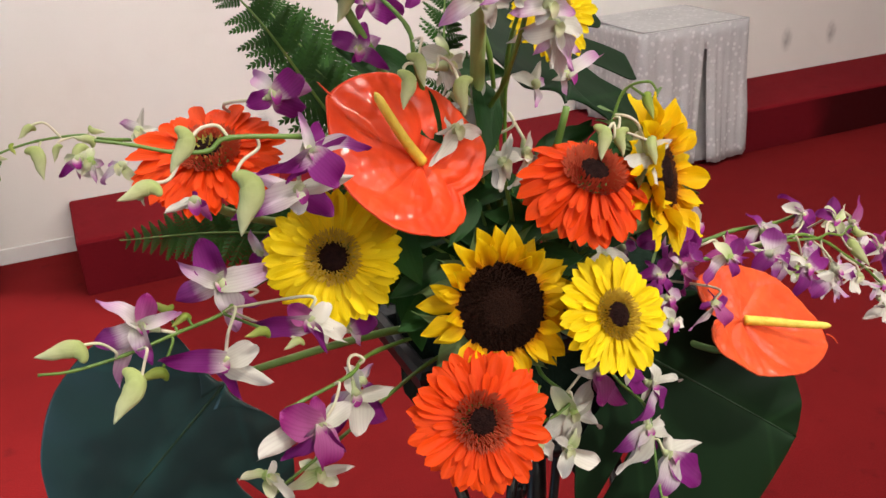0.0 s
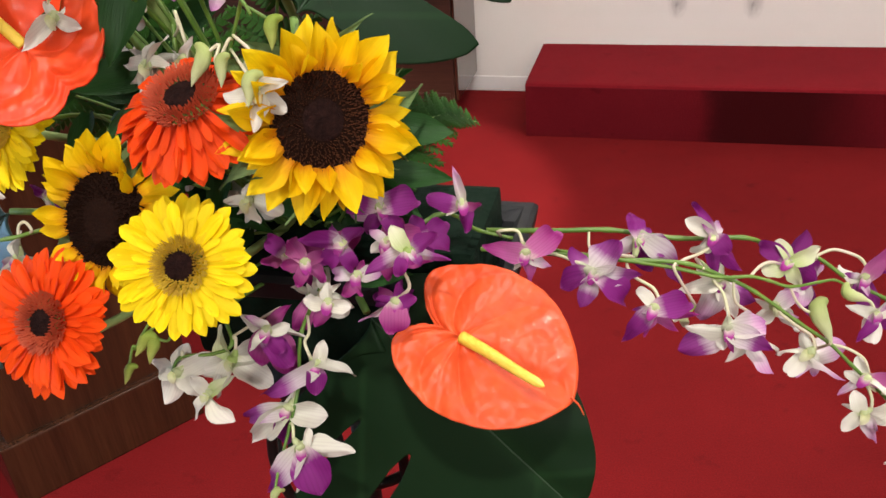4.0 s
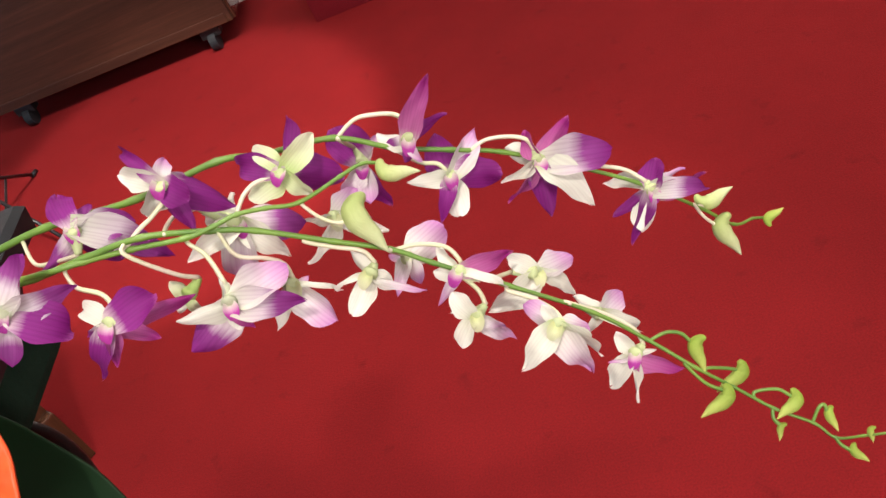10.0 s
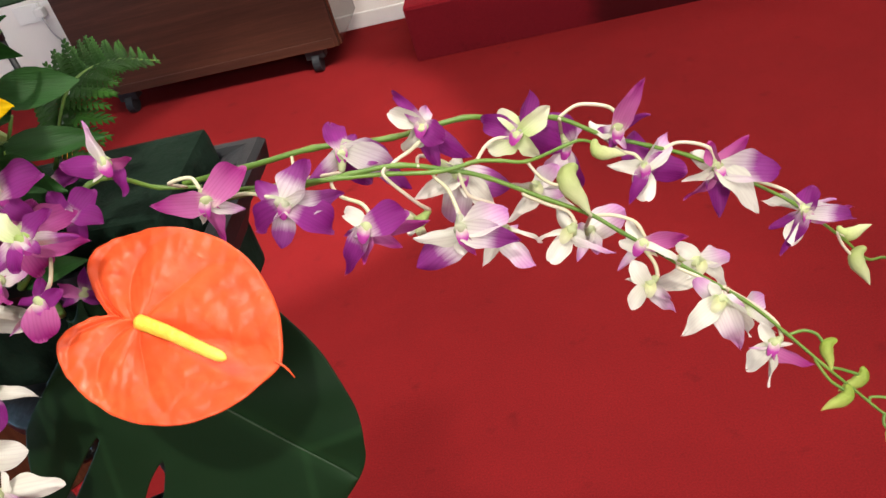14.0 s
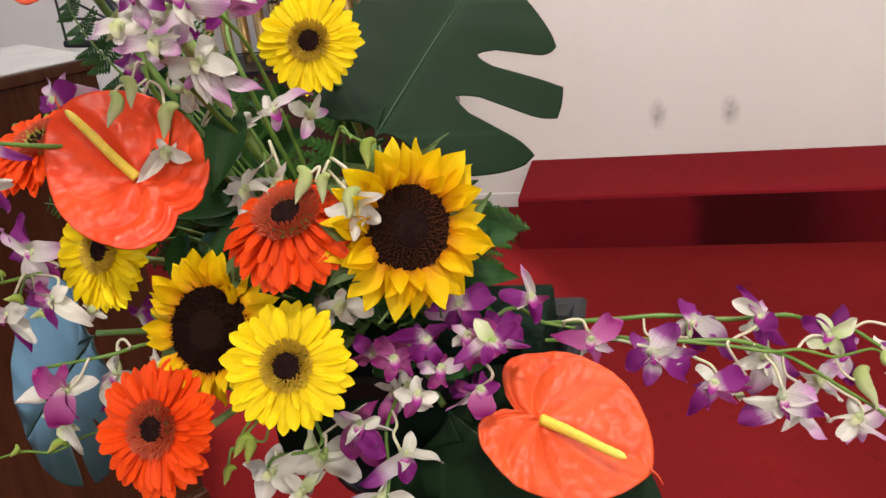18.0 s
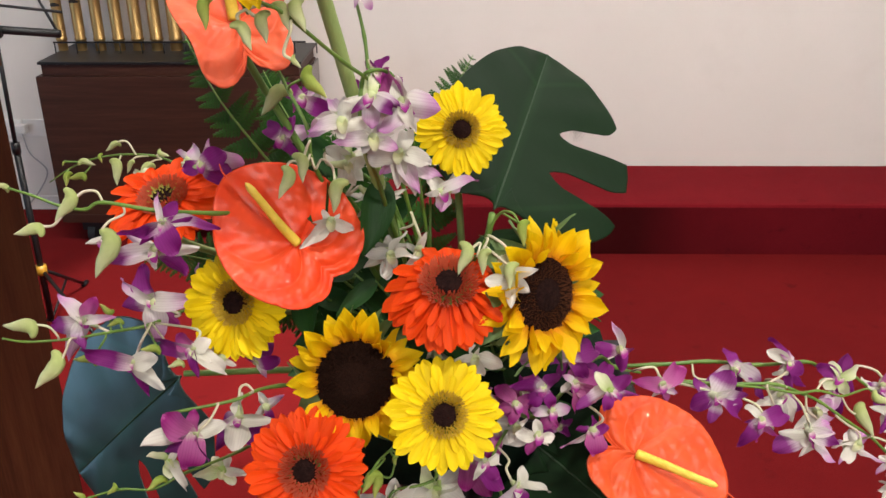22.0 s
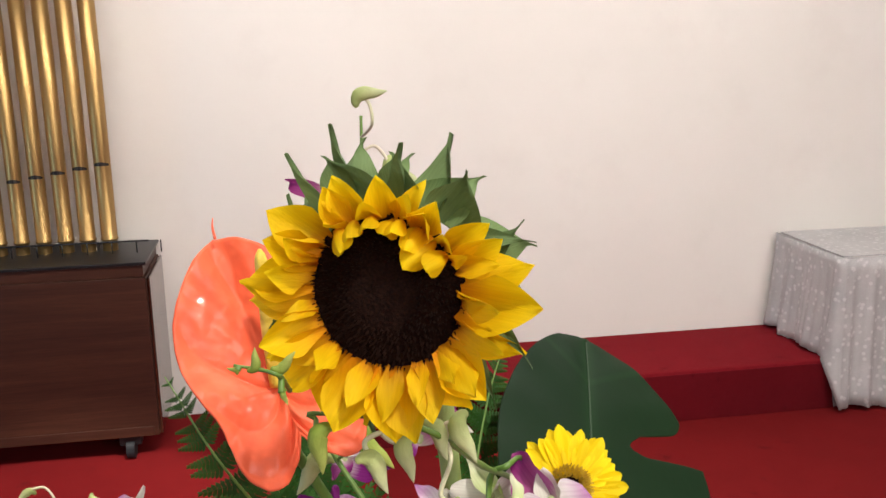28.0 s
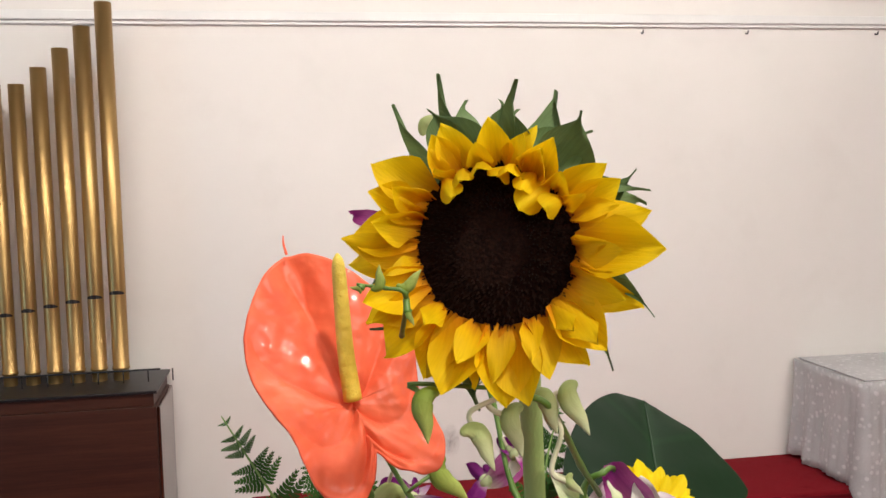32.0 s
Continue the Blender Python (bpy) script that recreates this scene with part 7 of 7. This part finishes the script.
# more of the white and lilac blooms
orchid(nodding_white, FRONT, (0.402, 0.567, 1.548), [("K", 113, 27, 0.45, -22), ("W", -40, 18, 0.50, -28), ("W", -165, 17, 0.50, -15), ("W", -100, 25, 0.50, -25), ("K", 36, 20, 0.45, -29)])
orchid(nodding_white, FRONT, (0.425, 0.561, 1.559), [("W", 79, 21, 0.50, -15), ("K", -45, 22, 0.50, 7), ("W", -97, 21, 0.50, 2), ("K", -174, 20, 0.50, 0), ("G", 27, 24, 0.40, -23)])
orchid(nodding_white, FRONT, (0.439, 0.549, 1.531), [("W", 88, 22, 0.50, -9), ("W", -106, 20, 0.50, -20), ("K", -153, 30, 0.35, -25), ("W", 175, 24, 0.40, -28), ("W", -19, 17, 0.50, -23)])
orchid(upright_spray, FRONT, (0.400, 0.613, 1.508), [("W", 68, 18, 0.50, 7), ("W", -87, 13, 0.60, 3), ("W", 172, 20, 0.50, 2), ("W", -152, 19, 0.50, 2), ("G", 0, 16, 0.40, -24)])
orchid(upright_spray, FRONT, (0.417, 0.611, 1.478), [("W", 99, 17, 0.40, -19), ("W", -87, 18, 0.30, -6), ("W", 171, 19, 0.50, -1), ("W", -18, 16, 0.50, 4), ("W", -138, 15, 0.40, 5)])
orchid(upright_spray, FRONT, (0.427, 0.595, 1.441), [("W", 88, 23, 0.40, -28), ("W", -97, 20, 0.40, -7), ("W", 162, 17, 0.50, -4), ("W", -36, 21, 0.30, -11), ("W", -160, 13, 0.40, -25)])
orchid(nodding_white, FRONT, (0.467, 0.624, 1.479), [("W", 58, 17, 0.50, -12), ("K", -73, 12, 0.50, -28), ("K", 163, 16, 0.50, 7), ("W", -25, 16, 0.40, 4)])
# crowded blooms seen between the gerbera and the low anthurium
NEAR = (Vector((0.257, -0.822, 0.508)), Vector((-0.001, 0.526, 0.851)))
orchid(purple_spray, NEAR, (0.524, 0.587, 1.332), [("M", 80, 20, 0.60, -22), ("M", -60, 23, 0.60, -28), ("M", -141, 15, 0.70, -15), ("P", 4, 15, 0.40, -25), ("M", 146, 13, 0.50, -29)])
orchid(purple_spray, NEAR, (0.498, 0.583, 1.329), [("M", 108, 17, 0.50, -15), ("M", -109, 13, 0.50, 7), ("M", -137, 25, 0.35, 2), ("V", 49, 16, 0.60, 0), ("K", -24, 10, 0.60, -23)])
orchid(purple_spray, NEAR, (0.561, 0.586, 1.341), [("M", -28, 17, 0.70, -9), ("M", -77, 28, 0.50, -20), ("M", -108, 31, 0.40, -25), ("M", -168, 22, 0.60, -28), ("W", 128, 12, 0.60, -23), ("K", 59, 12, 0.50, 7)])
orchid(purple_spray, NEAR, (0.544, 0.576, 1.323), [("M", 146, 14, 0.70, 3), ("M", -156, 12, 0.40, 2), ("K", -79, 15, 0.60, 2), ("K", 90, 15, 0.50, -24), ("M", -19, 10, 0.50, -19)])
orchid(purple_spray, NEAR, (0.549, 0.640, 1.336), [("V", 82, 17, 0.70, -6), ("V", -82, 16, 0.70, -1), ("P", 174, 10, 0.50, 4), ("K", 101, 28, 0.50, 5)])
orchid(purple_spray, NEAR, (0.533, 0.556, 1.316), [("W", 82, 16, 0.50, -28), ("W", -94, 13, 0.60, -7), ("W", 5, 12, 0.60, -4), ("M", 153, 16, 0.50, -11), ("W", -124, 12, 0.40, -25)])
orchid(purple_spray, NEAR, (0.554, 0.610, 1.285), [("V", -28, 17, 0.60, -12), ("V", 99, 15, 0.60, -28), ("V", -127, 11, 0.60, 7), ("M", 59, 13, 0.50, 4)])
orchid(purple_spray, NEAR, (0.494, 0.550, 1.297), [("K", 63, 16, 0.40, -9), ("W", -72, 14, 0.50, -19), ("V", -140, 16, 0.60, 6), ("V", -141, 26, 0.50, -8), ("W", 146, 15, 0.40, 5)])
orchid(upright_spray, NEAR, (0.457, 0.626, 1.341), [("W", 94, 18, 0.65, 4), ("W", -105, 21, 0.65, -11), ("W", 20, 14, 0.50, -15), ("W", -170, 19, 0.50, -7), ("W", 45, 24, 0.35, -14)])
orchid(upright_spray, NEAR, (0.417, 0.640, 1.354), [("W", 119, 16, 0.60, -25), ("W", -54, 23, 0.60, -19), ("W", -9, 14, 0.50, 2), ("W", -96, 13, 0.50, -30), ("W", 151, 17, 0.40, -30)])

# ---------------------------------------------------------------- ferns and filler leaves
fern([(0.45, 0.70, 1.36), (0.452, 0.735, 1.46), (0.468, 0.77, 1.51), (0.486, 0.798, 1.540)], 0.034, (0.4, -0.7, 0.5), "toothed green fern frond behind the flowers", 1, 24)
fern([(0.42, 0.69, 1.34), (0.345, 0.675, 1.46), (0.300, 0.660, 1.535), (0.269, 0.692, 1.577)], 0.034, (-0.2, -0.85, 0.4), "dark green fern frond behind the flowers", 2, 24)
fern([(0.42, 0.69, 1.36), (0.375, 0.70, 1.45), (0.335, 0.72, 1.51), (0.315, 0.74, 1.540)], 0.042, (-0.2, -0.75, 0.6), "dark green fern frond behind the flowers", 3, 35)
fern([(0.42, 0.68, 1.34), (0.39, 0.68, 1.42), (0.35, 0.68, 1.48), (0.325, 0.68, 1.51)], 0.036, (-0.1, -0.8, 0.6), "dark green fern frond behind the flowers", 4, 24)
fern([(0.52, 0.69, 1.32), (0.545, 0.70, 1.36), (0.565, 0.72, 1.365), (0.582, 0.745, 1.350)], 0.032, (0.1, -0.5, 0.85), "green fern frond low beside the sunflower", 5, 21)
fern([(0.43, 0.68, 1.33), (0.36, 0.68, 1.37), (0.27, 0.685, 1.395), (0.197, 0.700, 1.400)], 0.046, (-0.1, -0.75, 0.65), "dark green fern frond low among the orchids", 6, 38)
FILL = [petal(("fill", k), FILLER, w, spear, d, 0.4, t, 0.02, 4, 8, 80 + k) for k, (w, d, t) in enumerate(((0.22, -0.25, 0.08), (0.26, 0.1, -0.1), (0.18, -0.1, 0.05)))]
rng = random.Random(77)
for k in range(64):
    at = Vector((rng.uniform(0.36, 0.55 if k < 40 else 0.47), rng.uniform(0.60, 0.68), rng.uniform(1.30, 1.42 if k < 40 else 1.50)))
    way = Vector((rng.uniform(-0.8, 0.8), rng.uniform(-0.9, 0.1), rng.uniform(-0.3, 0.9)))
    root = thing("filler_leaf", at, "pointed dark green leaf tucked between the stems", "leaf", "filler leaves")
    part("blade", rng.choice(FILL), root, aim((0, 0, 0), (rng.uniform(-0.4, 0.4), -0.7, 0.6), way, rng.uniform(0.035, 0.06)))
    part("petiole", tube("petiole", [Vector((0, 0, 0)), (FOAM_AT - at) * 0.5 + Vector((0, 0, 0.008)), FOAM_AT + Vector((rng.uniform(-0.04, 0.04), rng.uniform(-0.02, 0.02), 0)) - at], 0.001, 0.0012, STEM, 6, 4), root)
